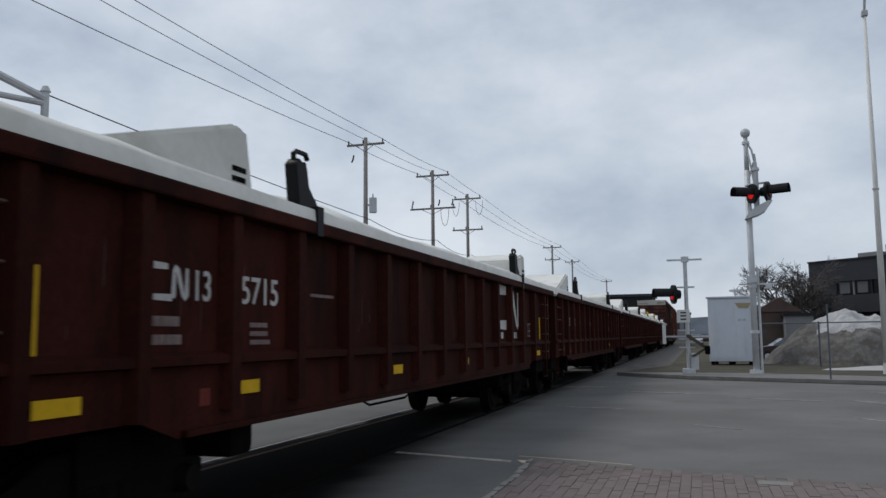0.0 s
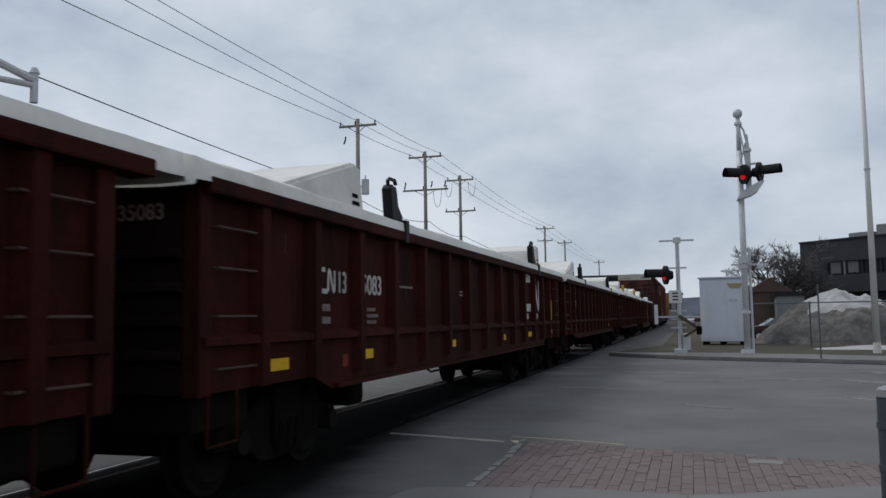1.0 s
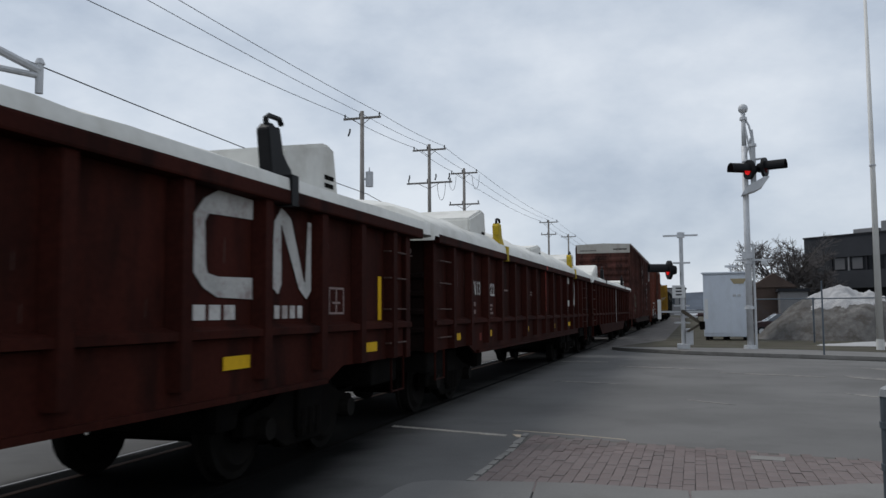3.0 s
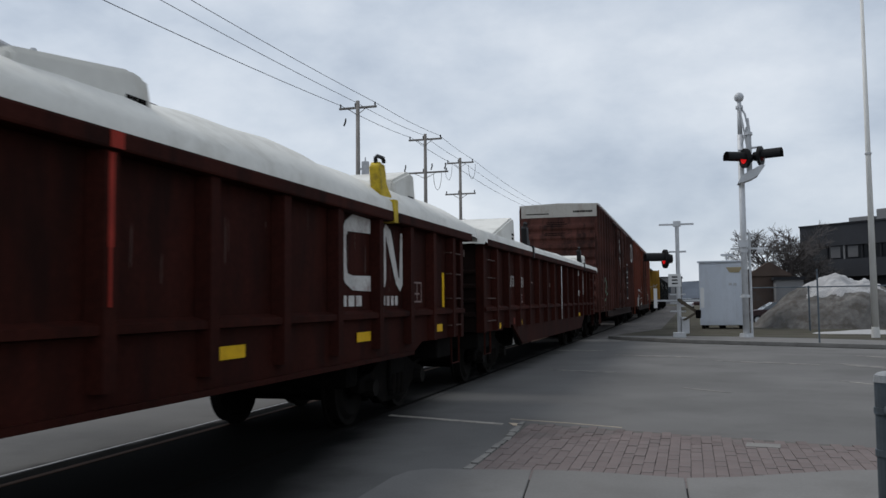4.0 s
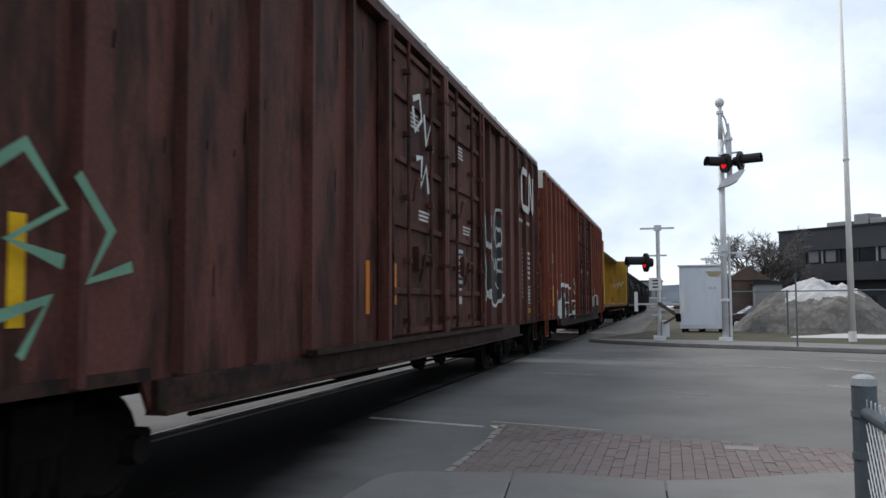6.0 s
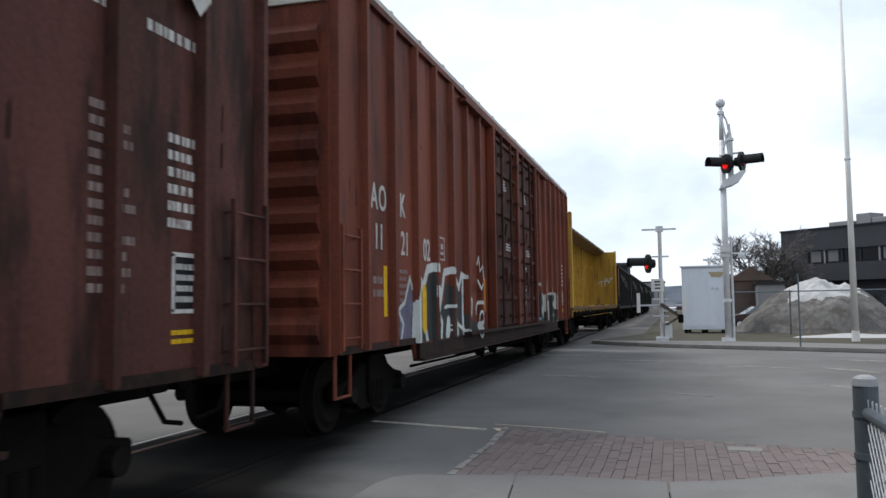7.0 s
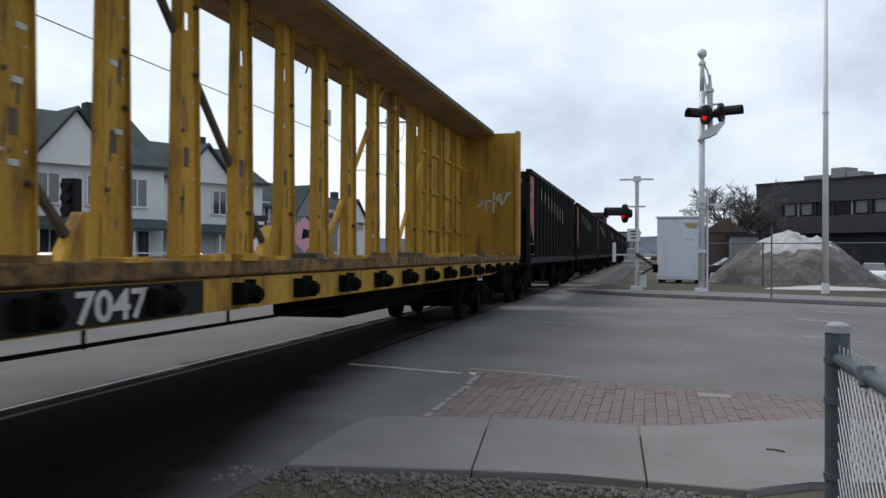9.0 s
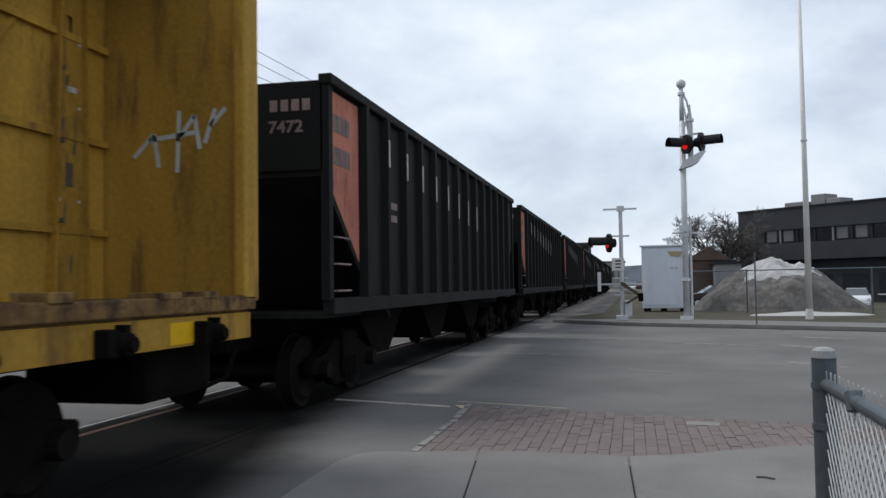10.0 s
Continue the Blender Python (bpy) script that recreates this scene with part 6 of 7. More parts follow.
# ---- chain-link fences ----
fence = thing("chain_link_fence", "grey chain-link fence with round posts beside the path", "fence", at=pose(0.63, 3.14, 0.0))
bm = B()
rod(bm, (0, 0, 0), (0, 0, 1.215), 0.040, 0.040, 18)
post = part("post", bm, M_POST, fence, smooth=False)
bm = B()
rod(bm, (0, 0, 1.215), (0, 0, 1.235), 0.043, 0.040, 18)
ball(bm, (0, 0, 1.235), 0.039, 14, (1, 1, 0.45))
part("post_cap", bm, mat("dull_cap", (0.30, 0.31, 0.32), 0.6, 0.2, 0.2, 4, 40, 0.1), post)
for z in (0.18, 0.45, 0.72, 0.98, 1.12):
    bm = B()
    rod(bm, (0, 0, z - 0.011), (0, 0, z + 0.011), 0.044, 0.044, 18)
    part("tension_band", bm, M_POST, post)
bm = B()
rod(bm, (0, 0.0, 1.125), (-0.10, -6.0, 1.12), 0.0215, 0.0215, 12)
part("top_rail", bm, M_POST, fence, smooth=True)
bm = B()
for y in (-0.45, -1.35):
    rod(bm, (-0.016 * -y, y, 1.098), (-0.016 * -y, y + 0.02, 1.15), 0.028, 0.028, 8)
part("rail_tie", bm, M_POST, fence)
for y in (-2.6, -5.2):
    again(post, fence, pose(-0.04, y, 0))
bm = B()
pitch = 0.058
for k in range(-22, 70):
    for s in (1, -1):
        y0 = -k * pitch
        z0, z1 = 0.03, 1.14
        ya, yb = y0, y0 - s * (z1 - z0) * 0.95
        pts = []
        for z in (z0, z1):
            pts.append((ya if z == z0 else yb, z))
        (a, za), (b, zb) = pts
        lo, hi = -3.6, -0.035
        def cut(v):
            return za + (zb - za) * (v - a) / (b - a)
        if max(a, b) < lo or min(a, b) > hi:
            continue
        if a > hi:
            za, a = cut(hi), hi
        elif a < lo:
            za, a = cut(lo), lo
        (a2, za2) = (a, za)
        a, za = pts[0]
        if b > hi:
            zb2, b2 = cut(hi), hi
        elif b < lo:
            zb2, b2 = cut(lo), lo
        else:
            zb2, b2 = zb, b
        rod(bm, (0.004 * s + a2 * 0.0166, a2, za2), (0.004 * s + b2 * 0.0166, b2, zb2), 0.0021, seg=4, caps=False)
part("mesh", bm, M_GALV, fence, "galvanised wire mesh")
bm = B()
for k in range(62):
    y = -0.04 - k * pitch
    tube(bm, [(0.0, y, 1.13), (0.004, y + 0.014, 1.172)], 0.0021, 4)
    tube(bm, [(0.0, y, 1.13), (-0.004, y - 0.014, 1.172)], 0.0021, 4)
part("mesh_barbs", bm, M_GALV, fence)

far_fence = thing("yard_fence", "low-contrast chain-link yard fence on thin posts", "fence")
p0, p1 = Vector((2.5, 38.4, 0.118)), Vector((13.5, 33.6, 0.118))
for k in range(6):
    q = p0.lerp(p1, k / 5)
    bm = B()
    rod(bm, q, q + Vector((0, 0, 1.85)), 0.035, seg=8)
    part("post", bm, M_POST, far_fence)
bm = B()
rod(bm, p0 + Vector((0, 0, 1.80)), p1 + Vector((0, 0, 1.80)), 0.025, seg=6)
part("top_rail", bm, M_POST, far_fence)
bm = B()
ln = (p1 - p0).length
d = (p1 - p0).normalized()
for k in range(int(ln / 0.12)):
    for s in (1, -1):
        a = p0 + d * (k * 0.12)
        b = p0 + d * min(max(k * 0.12 + s * 1.75, 0), ln)
        rod(bm, a + Vector((0, 0, 0.02)), b + Vector((0, 0, 1.78)), 0.0016, seg=3, caps=False)
part("mesh", bm, M_POST, far_fence)
fp = thing("fence_post", "thin grey marker post by the kerb", "post", at=pose(3.72, 27.6, 0.11))
bm = B()
rod(bm, (0, 0, 0), (0, 0, 2.25), 0.026, 0.024, 10)
part("shaft", bm, M_POST, fp)


# ---- snow heap, tree, building, cars, distance ----
def heap(name, cx, cy, rx, ry, h, seed, material, label, n=46, z0=0.0, p=1.3, crest=False):
    """A mound of ploughed snow; as crest, the cleaner cap that lies on the mound of the same figures."""
    bm = B()
    rows = []
    n = n * 2 if crest else n
    for j in range(n + 1):
        row = []
        for i in range(n + 1):
            u, v = 2 * i / n - 1, 2 * j / n - 1
            if crest:
                u, v = u * 0.52, v * 0.6
            r = math.hypot(u, v) + 0.13 * noise.noise(Vector((u * 2, v * 2, seed)))
            z = h * max(0, 1 - r ** p) * (1 + 0.22 * noise.noise(Vector((u * 2.4, v * 2.4, seed + 3)))) + 0.13 * h * noise.noise(Vector((u * 6, v * 6, seed))) * max(0, 1 - r)
            z += 0.06 * h * noise.noise(Vector((u * 19, v * 19, seed + 1))) * max(0, 1 - r)
            if crest:
                q = math.hypot(u / 0.40, (v + 0.05) / 0.5) + 0.30 * noise.noise(Vector((u * 5, v * 5, seed + 8)))
                z += max(-0.10, 0.14 * (1 - q ** 3)) + 0.05 * noise.noise(Vector((u * 12, v * 12, seed + 2)))
            row.append(bm.verts.new((cx + u * rx, cy + v * ry, z0 + z - 0.03)))
        rows.append(row)
    for a, b in zip(rows, rows[1:]):
        for i in range(n):
            bm.faces.new((a[i], a[i + 1], b[i + 1], b[i]))
    return tagged(part(name, bm, material, smooth=True), label, "snow heap")


heap("snow_heap", 6.75, 42.2, 4.0, 3.0, 2.22, 4.0, M_SNOW, "dirty grey heap of old ploughed snow", 60, z0=0.118, p=1.9)
heap("snow_crest", 6.75, 42.2, 4.0, 3.0, 2.22, 4.0, M_FRESH, "whiter crest on the old snow heap", 40, z0=0.118, p=1.9, crest=True)
heap("snow_patch", 6.7, 35.0, 2.6, 1.4, 0.16, 6.0, M_FRESH, "thin white patch of leftover snow on turf", 24, z0=0.118)


def bare_tree(name, x, y, h, seed, spread):
    t = thing(name, "leafless grey-brown tree with fine twigs", "tree", "bare trees", at=pose(x, y, terrain(x, y)))
    rr = random.Random(seed)
    trunk, twigs = B(), B()

    def grow(bm, a, d, ln, r, depth):
        b = a + d * ln
        rod(bm if depth < 3 else twigs, a, b, max(r, 0.018), max(r * 0.65, 0.013), 6 if depth < 3 else 3, caps=False)
        if depth >= 6:
            return
        for _ in range(3 if depth < 4 else 4):
            v = Vector((rr.gauss(0, spread), rr.gauss(0, spread), rr.gauss(0.12, 0.3)))
            grow(bm, a.lerp(b, rr.uniform(0.55, 1.0)), (d + v).normalized(), ln * rr.uniform(0.62, 0.82), r * 0.6, depth + 1)
    grow(trunk, Vector((0, 0, 0)), Vector((0, 0, 1)), h * 0.26, h * 0.020, 0)
    part("trunk", trunk, M_BARK, t)
    part("crown", twigs, M_BARK, t)


bare_tree("tree", 8.2, 78.0, 12.4, 3, 0.7)
bare_tree("tree", 6.9, 81.0, 11.4, 8, 0.7)
bare_tree("tree", 7.9, 84.0, 12.0, 14, 0.7)
bare_tree("tree", 7.3, 79.5, 12.2, 21, 0.75)
bare_tree("tree", 9.6, 82.0, 10.6, 27, 0.72)
bare_tree("tree", 27.0, 102.0, 11.0, 5, 0.5)
bare_tree("tree", -12.5, 150.0, 9.0, 6, 0.5)
bare_tree("tree", -20.0, 185.0, 11.0, 7, 0.55)
bare_tree("tree", 33.0, 108.0, 11.5, 9, 0.55)

# two-storey dark office building, its face running away to the left
bld = thing("office_building", "dark grey two-storey office building with a ribbon window", "building", at=pose(10.6, 89.4, -0.6, 0, 0, -45.5))
W = 46.0
boxpart("wall_lower", M_CHARCOAL, bld, 0.9, W, 0.7, 24, 0, 4.0)
boxpart("wall_mid", M_DARKBRICK, bld, 0, W, 0, 24, 4.0, 5.65)
boxpart("wall_top", M_DARKBRICK, bld, 0, W, 0, 24, 6.95, 8.95)
boxpart("wall_pier", M_DARKBRICK, bld, 0, 1.1, 0, 24, 5.65, 6.95)
boxpart("window_recess", M_CHARCOAL, bld, 1.1, W, 0.25, 24, 5.65, 6.95)
boxpart("parapet", M_CHARCOAL, bld, -0.08, W + 0.1, -0.08, 24.1, 8.95, 9.1)
bm = B()
prism(bm, [(0, 4.0), (0.0, 2.5), (0.9, 0.0), (1.2, 0.0), (1.2, 4.0)], "y", 0.3, 3.0)
part("corner_buttress", bm, M_DARKBRICK, bld)
for k in range(24):
    x = 1.3 + k * 1.85
    win = boxpart("window", M_DARKGLASS, bld, x, x + 1.55, 0.17, 0.22, 5.7, 6.9)
    boxpart("mullion", M_GREYWALL if k % 3 == 1 else M_CHARCOAL, win, x + 1.55, x + 1.7, 0.1, 0.24, 5.65, 6.95)
    if k in (1, 2, 5, 6, 10, 11):
        boxpart("blind", M_BLIND, win, x + 0.15, x + 1.2, 0.14, 0.168, 5.8, 6.85)
for k in range(12):
    x = 4.0 + k * 3.4
    w = boxpart("window", M_DARKGLASS, bld, x, x + 2.4, 0.62, 0.69, 0.8, 2.6)
    boxpart("window_sill", M_LIGHTWALL, w, x - 0.1, x + 2.5, 0.55, 0.69, 0.68, 0.78)
for x, w, h in ((4.0, 2.2, 0.6), (6.9, 1.5, 1.15), (8.5, 1.5, 0.65), (19.0, 1.0, 0.4)):
    bm = B()
    box(bm, x, x + w, 2, 4, 8.95, 9.1 + h, 0.08)
    part("rooftop_unit", bm, M_GREYWALL, bld)
boxpart("rooftop_fan", M_WHITE, bld, 22.0, 23.0, 3, 4, 9.0, 9.5, bevel=0.1)


def parked_car(x, y, turn, paint, label, L=4.4):
    c = thing("car", label, "car", "parked cars", at=pose(x, y, terrain(x, y) + 0.005, 0, 0, turn))
    bm = B()
    prism(bm, [(-L / 2, 0.35), (-L / 2, 0.75), (-L / 2 + 0.25, 0.92), (-L / 2 + 0.9, 0.98), (L / 2 - 1.1, 0.98), (L / 2 - 0.15, 0.82), (L / 2, 0.6), (L / 2, 0.32)], "x", -0.85, 0.85)
    bmesh.ops.bevel(bm, geom=list(bm.edges), offset=0.07, segments=2, affect="EDGES")
    part("body", bm, paint, c, smooth=False)
    bm = B()
    v0 = [bm.verts.new(p) for p in ((-0.78, -L / 2 + 0.5, 0.96), (0.78, -L / 2 + 0.5, 0.96), (0.78, L / 2 - 1.15, 0.96), (-0.78, L / 2 - 1.15, 0.96))]
    v1 = [bm.verts.new(p) for p in ((-0.62, -L / 2 + 1.0, 1.42), (0.62, -L / 2 + 1.0, 1.42), (0.62, L / 2 - 1.9, 1.44), (-0.62, L / 2 - 1.9, 1.44))]
    for i in range(4):
        bm.faces.new((v0[i], v0[(i + 1) % 4], v1[(i + 1) % 4], v1[i]))
    bm.faces.new(v1)
    part("cabin", bm, M_GLASS, c)
    bm = B()
    box(bm, -0.62, 0.62, -L / 2 + 1.0, L / 2 - 1.9, 1.41, 1.46, 0.02)
    part("roof", bm, paint, c)
    for sx in (-0.8, 0.8):
        for y2 in (-L / 2 + 0.8, L / 2 - 0.85):
            bm = B()
            rod(bm, (sx - 0.1, y2, 0.32), (sx + 0.1, y2, 0.32), 0.32, 0.32, 18)
            w = part("wheel", bm, M_BLACK, c)
            bm = B()
            rod(bm, (sx * 1.13 - 0.01, y2, 0.32), (sx * 1.13 + 0.01, y2, 0.32), 0.19, 0.19, 12)
            part("rim", bm, M_GALV, w)
        for y2, m in ((-L / 2 - 0.01, M_RED_OFF), (L / 2 - 0.1, M_WHITE)):
            boxpart("lamp", m, c, sx * 0.95 - 0.14, sx * 0.95 + 0.14 if abs(sx) < 1 else 0, y2, y2 + 0.08, 0.66, 0.8)
    return c


parked_car(14.8, 61.6, 166, M_CARWHITE, "white hatchback car parked on the lot")
parked_car(5.3, 58.0, 98, M_CARDARK, "dark car parked behind the snow heap")
parked_car(24.0, 78.0, 60, M_CARWHITE, "white car parked by the building")
parked_car(-0.6, 118.0, 4, M_CARWHITE, "white car on the lane beside the track")
parked_car(0.9, 140.0, 5, M_CARDARK, "dark car on the lane beside the track")
parked_car(-21.5, 27.0, 2, M_CARRED, "dark red car on the street", 4.5)
parked_car(-23.0, 40.0, 2, M_CARDARK, "dark car on the street", 4.5)
parked_car(-21.0, 54.0, 2, M_CARWHITE, "white car on the street", 4.5)


def house(x, y, turn, w, d, eave, ridge, wall, label, windows, gable=True, porch=False):
    h = thing("house", label, "house", "houses across the street", at=pose(x, y, 0, 0, 0, turn))
    boxpart("wall", wall, h, -w / 2, w / 2, 0, d, 0, eave)
    bm = B()
    e = 0.35
    prism(bm, [(-e, eave - 0.1), (d / 2, ridge), (d + e, eave - 0.1), (d + e, eave + 0.1), (d / 2, ridge + 0.22), (-e, eave + 0.1)], "x", -w / 2 - e, w / 2 + e)
    part("roof", bm, M_SHINGLE, h)
    bm = B()
    prism(bm, [(0.05, eave - 0.05), (d / 2, ridge - 0.05), (d - 0.05, eave - 0.05)], "x", -w / 2 + 0.02, w / 2 - 0.02)
    part("gable_wall", bm, wall, h)
    if gable:
        g = w * 0.22
        bm = B()
        prism(bm, [(-g, eave - 0.2), (0, ridge - 0.5), (g, eave - 0.2)], "y", -0.45, d / 2)
        part("front_gable", bm, wall, h)
        bm = B()
        prism(bm, [(-g - 0.3, eave - 0.42), (0, ridge - 0.42), (g + 0.3, eave - 0.42), (g + 0.3, eave - 0.22), (0, ridge - 0.2), (-g - 0.3, eave - 0.22)], "y", -0.7, d / 2)
        part("gable_roof", bm, M_SHINGLE, h)
    for wx, wz, ww, wh in windows:
        win = boxpart("window", M_GLASS, h, wx - ww / 2, wx + ww / 2, -0.04, 0.02, wz, wz + wh)
        bm = B()
        for a in ((wx - ww / 2 - 0.1, wx - ww / 2, wz - 0.1, wz + wh + 0.1), (wx + ww / 2, wx + ww / 2 + 0.1, wz - 0.1, wz + wh + 0.1), (wx - 0.04, wx + 0.04, wz, wz + wh)):
            box(bm, a[0], a[1], -0.08, 0.0, a[2], a[3])
        box(bm, wx - ww / 2, wx + ww / 2, -0.08, 0.0, wz + wh, wz + wh + 0.1)
        part("window_frame", bm, M_WHITE, win)
        boxpart("window_sill", M_WHITE, win, wx - ww / 2 - 0.1, wx + ww / 2 + 0.1, -0.12, 0.0, wz - 0.1, wz)
    if porch:
        bm = B()
        prism(bm, [(-2.0, 2.75), (0, 3.3), (0, 3.1), (-2.0, 2.6)], "x", -w / 2, w / 2)
        pr = part("porch_roof", bm, M_SHINGLE, h)
        for k in range(5):
            boxpart("porch_post", M_WHITE, pr, -w / 2 + 0.2 + (w - 0.5) * k / 4, -w / 2 + 0.32 + (w - 0.5) * k / 4, -1.85, -1.73, 0.5, 2.7)
        boxpart("porch_floor", M_GREYWALL, pr, -w / 2, w / 2, -2.0, 0, 0.0, 0.5)
        boxpart("porch_rail", M_WHITE, pr, -w / 2, w / 2, -1.84, -1.78, 1.35, 1.42)
    boxpart("door", M_WHITE, h, w * 0.1, w * 0.1 + 0.95, -0.05, 0.0, 0.45, 2.5)
    bm = B()
    box(bm, w * 0.25, w * 0.25 + 0.7, d * 0.45, d * 0.45 + 0.7, ridge - 0.6, ridge + 0.9)
    part("chimney", bm, M_DARKBRICK, h)


two = [(-3.6, 4.0, 1.1, 1.5), (-1.3, 4.0, 1.1, 1.5), (1.3, 4.0, 1.0, 1.5), (3.6, 4.0, 1.1, 1.5), (-3.6, 1.0, 1.4, 1.6), (-1.2, 1.0, 1.2, 1.6), (3.6, 1.0, 1.4, 1.6)]
house(-29.5, 38.0, 62, 10.5, 9, 6.2, 9.3, M_LIGHTWALL, "pale two-storey house with a dark hipped gable roof", two, True, True)
house(-28.5, 49.5, 66, 10.0, 9, 6.2, 8.8, M_LIGHTWALL, "light grey two-storey house with white window frames", two, True, True)
house(-31.0, 61.5, 72, 9.0, 9, 5.2, 7.8, M_GREYWALL, "grey house with a dark shingle roof", two[:4], False)
house(-31.5, 73.5, 74, 10.0, 9, 5.0, 8.0, M_GREYWALL, "grey low house with a gable front", two[:4], True)
house(-32.0, 88.0, 78, 10.0, 9, 5.0, 7.6, M_LIGHTWALL, "pale house farther along the street", two[:4], True)
house(-30.0, 26.5, 60, 10.0, 9, 6.0, 9.0, M_GREYWALL, "grey two-storey house with white trim", two, True, True)

far = thing("distant_building", "low grey flat-roofed building in the distance", "building", at=pose(-5.0, 215.0, 0))
boxpart("wall", M_GREYWALL, far, -4, 3.0, 0, 10, 0, 6.6)
boxpart("roof", M_CHARCOAL, far, -4.2, 3.2, -0.2, 10.2, 6.6, 6.9)
for k in range(3):
    boxpart("window", M_GLASS, far, -3 + k * 2.2, -1.8 + k * 2.2, -0.05, 0.02, 2.8, 4.3)
garage = thing("garage", "low grey garage with a flat roof beside the lot", "building", at=pose(6.7, 73.0, 0))
boxpart("wall", M_GREYWALL, garage, 0, 2.1, 0, 4.0, -0.5, 2.9)
boxpart("roof", M_CHARCOAL, garage, -0.15, 2.25, -0.15, 4.15, 2.9, 3.15)
boxpart("door", M_GREYWALL, garage, 0.3, 1.8, -0.06, 0.02, -0.5, 2.0)
outhouse = thing("outbuilding", "small dark brown outbuilding under the bare trees", "building", at=pose(4.7, 75.0, 0))
M_BROWNWALL = mat("brown_siding", (0.085, 0.062, 0.052), 0.85, 0, 0.25, 0.8, 20, 0.15)
boxpart("wall", M_BROWNWALL, outhouse, 0, 3.4, 0, 4.0, -0.5, 3.3)
bm = B()
prism(bm, [(-0.2, 3.3), (1.7, 4.5), (3.6, 3.3)], "y", -0.2, 4.2)
part("roof", bm, M_BROWNWALL, outhouse)
shed = thing("trackside_shed", "dark flat-roofed shed beyond the bend of the track", "building", at=pose(-13.5, 128.0, 0))
boxpart("wall", M_CHARCOAL, shed, -3, 7, 0, 9, 0, 7.2)
boxpart("roof", M_DARKBRICK, shed, -3.3, 7.3, -0.3, 9.3, 7.2, 7.6)
# wooded hills on the horizon
bm = B()
prev = None
for k in range(121):
    a = radians(-75 + k * 1.25)
    r = 1400.0
    hz = 26 + 16 * noise.noise(Vector((k * 0.09, 0, 2))) + 5 * noise.noise(Vector((k * 0.5, 3, 2)))
    c = [bm.verts.new((r * math.sin(a), r * math.cos(a), -2)), bm.verts.new(((r + 60) * math.sin(a), (r + 60) * math.cos(a), hz)), bm.verts.new(((r + 300) * math.sin(a), (r + 300) * math.cos(a), -2))]
    if prev:
        bm.faces.new((prev[0], c[0], c[1], prev[1]))
        bm.faces.new((prev[1], c[1], c[2], prev[2]))
    prev = c
tagged(part("hills", bm, M_HILL), "low blue-grey wooded hills on the horizon", "hills", kind="structure")

# ---- pavers, each its own piece ----
bm = B()
box(bm, -0.049, 0.049, -0.104, 0.104, 0, 0.03, 0.004)
first_paver = part("paver", bm, M_BRICK, pavement)
verts, quads = [], []
corners = [(sx * 0.049, sy * 0.104, z) for z in (0, 0.03) for sx, sy in ((-1, -1), (1, -1), (1, 1), (-1, 1))]
rp = random.Random(9)
count = 0
for i in range(64):
    x = -1.81 + i * 0.1015
    front = on_line(PAVER_FRONT, x)
    y = on_line(PAVER_BACK, x) - 0.12
    y -= (y + 0.106 * (i % 2)) % 0.212
    while y < front - 0.10:
        m = pose(x + rp.uniform(-0.002, 0.002), y, 0.013 + rp.uniform(-0.003, 0.003), rp.uniform(-0.6, 0.6), rp.uniform(-0.6, 0.6), rp.uniform(-0.7, 0.7))
        if x < 1.6 and y < 8.9 and count < 300:
            if count == 0:
                first_paver.matrix_basis = m
            else:
                again(first_paver, pavement, m)
            count += 1
        else:
            b0 = len(verts)
            verts += [tuple(m @ Vector(c)) for c in corners]
            quads += [tuple(b0 + c for c in f) for f in ((4, 5, 6, 7), (0, 1, 5, 4), (1, 2, 6, 5), (2, 3, 7, 6), (3, 0, 4, 7))]
        y += 0.212
me = bpy.data.meshes.new("paver_field")
me.from_pydata(verts, [], quads)
me.materials.append(mat("paver_brick_far", (0.150, 0.122, 0.117), 0.85, 0, 0.28, 0.8, 50, 0.25, (0.128, 0.121, 0.116), 0.7, island=True))
field = new("paver_field", me)
field.parent = pavement
tagged(field, kind="stuff")
manhole = thing("utility_cover", "pale rectangular utility cover set in the pavers", "utility cover", at=pose(0.65, 8.88, 0.042, 0, 0, -6))
boxpart("lid", M_KERB, manhole, -0.16, 0.16, -0.11, 0.11, 0, 0.008, bevel=0.003)
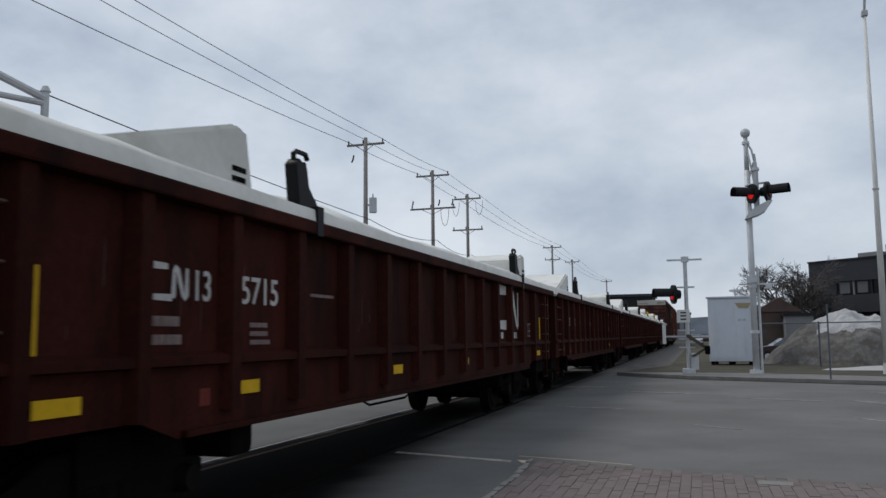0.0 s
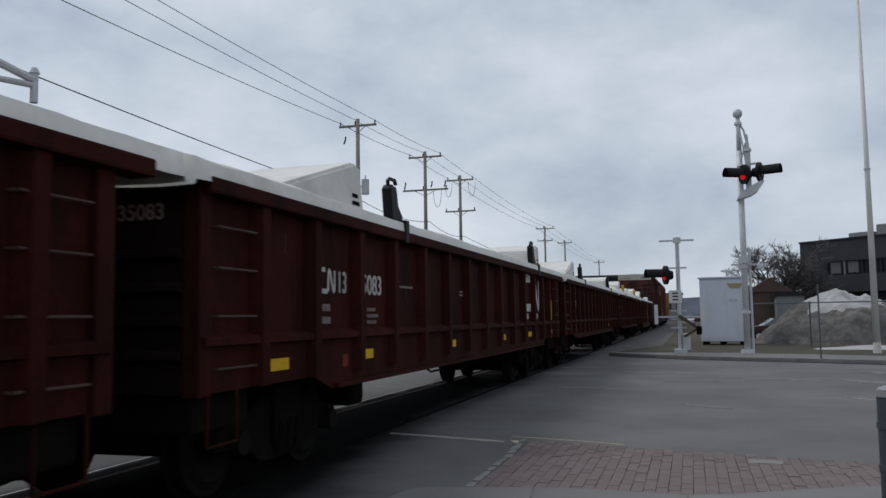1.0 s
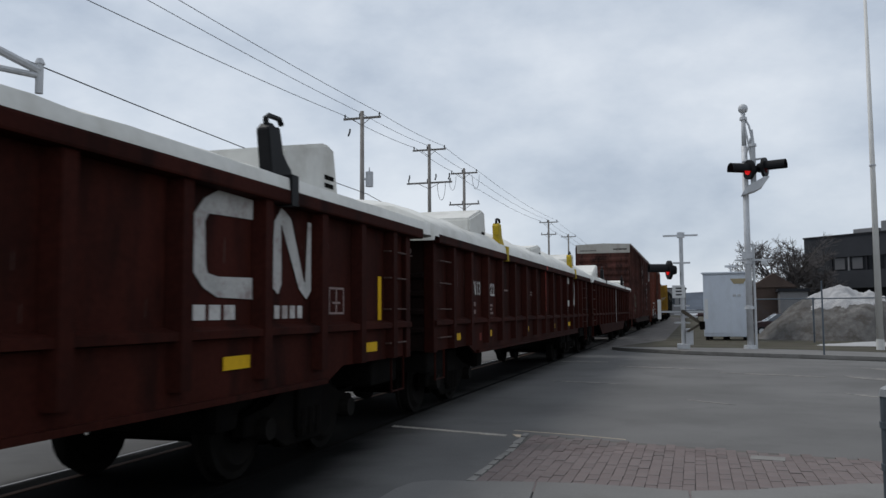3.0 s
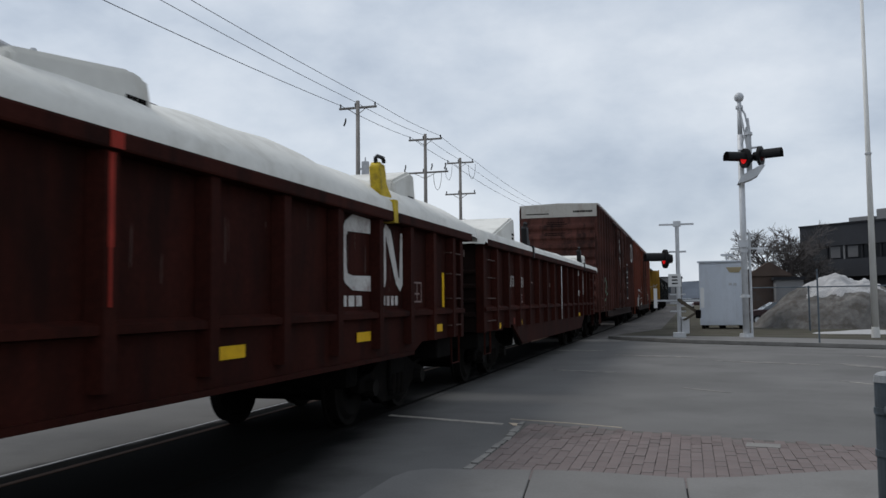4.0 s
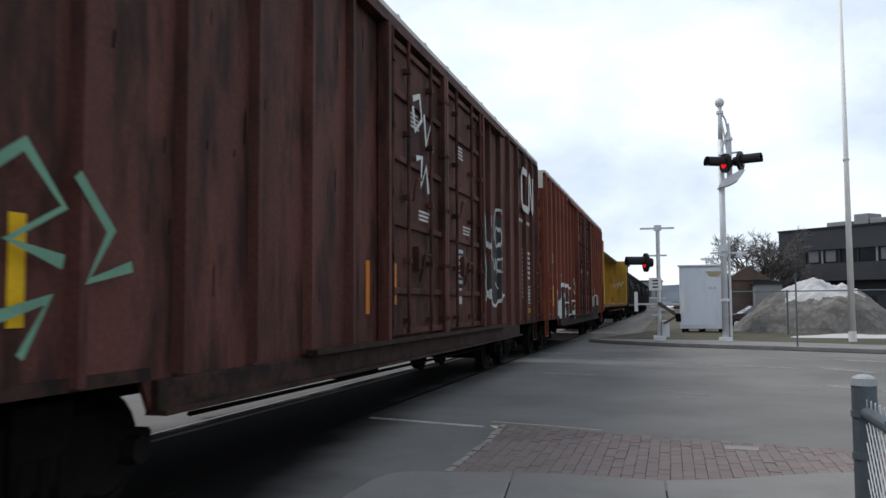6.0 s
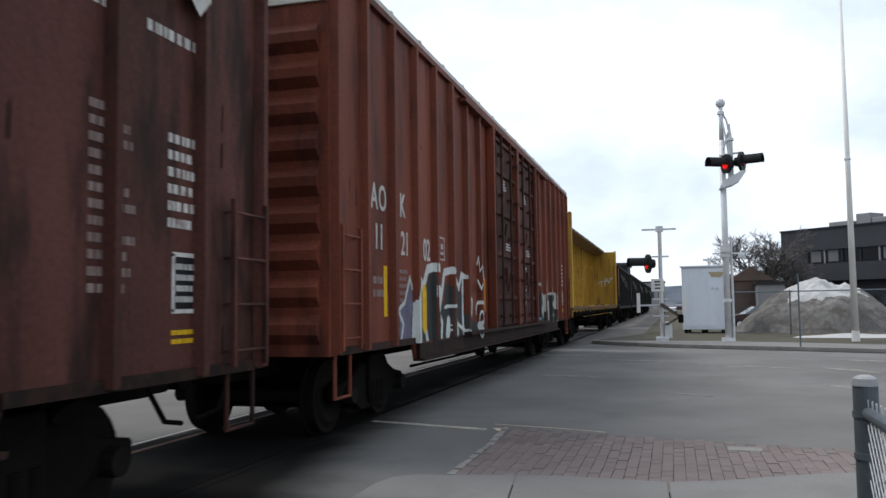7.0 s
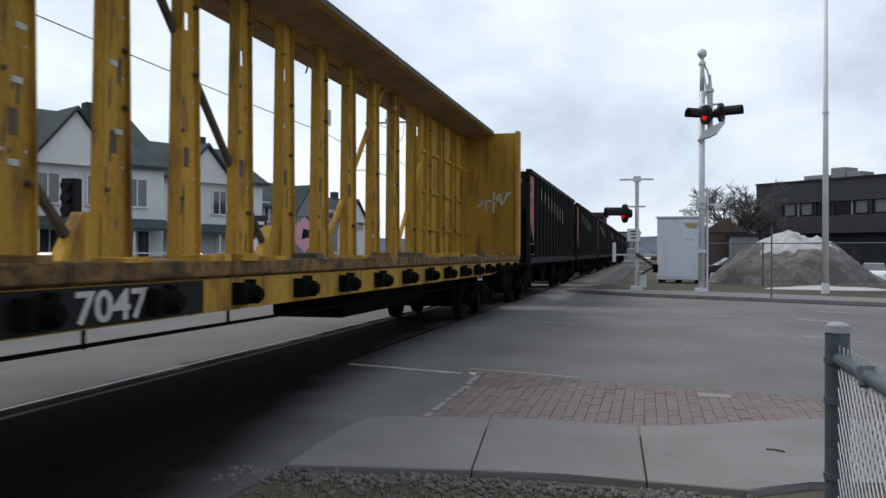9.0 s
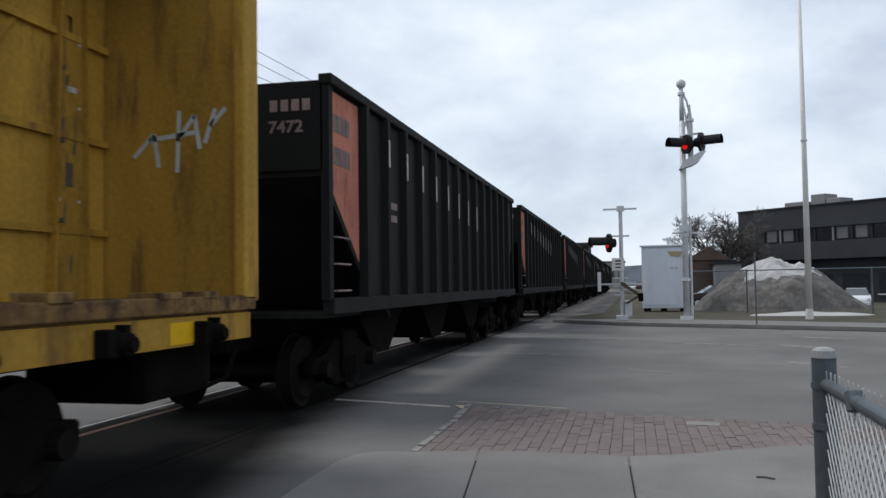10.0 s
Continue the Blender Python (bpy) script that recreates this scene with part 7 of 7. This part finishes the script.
twig = thing("twig", "small dark dry twig lying on the concrete", "twig", at=pose(0.89, 6.48, 0.052, 0, 0, -18))
bm = B()
tube(bm, [(-0.06, 0, 0.006), (0.0, 0.008, 0.008), (0.07, -0.006, 0.006)], 0.007, 6)
part("stem", bm, M_BARK, twig)


# ---- everything that moves ----
def scuffs(car, n, y0, y1, z0, z1, x, material, seed, slim=0.02):
    """Small chips and runs of another colour on a flank."""
    rr = random.Random(seed)
    bm = B()
    for _ in range(n):
        y, z = rr.uniform(y0, y1), rr.uniform(z0, z1)
        w, h = rr.uniform(0.3, 1.0) * slim, rr.uniform(0.05, 0.35)
        bm.faces.new([bm.verts.new(p) for p in ((x, y - w, z), (x, y + w * 0.4, z + h * 0.1), (x, y + w, z + h), (x, y - w * 0.5, z + h * 0.8))])
    return tagged(part("paint_chip", bm, material, car), kind="stuff")


for car, near, length in MOVERS:
    kind = car.name.split(".")[0]
    if kind == "gondola_car":
        scuffs(car, 46, 0.3, length - 0.3, 1.4, 2.2, 1.3815, M_RUNG, 5 + int(near), 0.010)
    elif kind == "boxcar":
        scuffs(car, 70, 0.3, length - 0.3, 1.1, 4.6, 1.4425, M_UNDER, 6 + int(near), 0.02)
    elif kind == "centerbeam_flatcar":
        for k in range(19):
            scuffs(car, 7, 0.46 + 1.2 * k, 0.68 + 1.2 * k, 1.4, 3.3, 0.1015, M_STRUT, 7 + k, 0.03)


def motions():
    for car, near, length in MOVERS:
        rows = []
        for k in range(21):
            t = 0.5 * k
            s = near - SPEED * t
            (xa, ya, _), (xb, yb, _) = track(s + 2.0), track(s + length - 2.0)
            dx, dy = xb - xa, yb - ya
            ln = math.hypot(dx, dy)
            rows.append((t, pose(xa - dx / ln * 2.0, ya - dy / ln * 2.0, 0.036, 0, 0, math.degrees(math.atan2(-dx, dy)))))
        walk(car, rows)
    turn = math.degrees(SPEED / 0.42)
    for w, k in SPINNERS:
        walk(w, [(i / 30, pose(0, k, 0.44, turn * i / 30)) for i in range(301)])


motions()
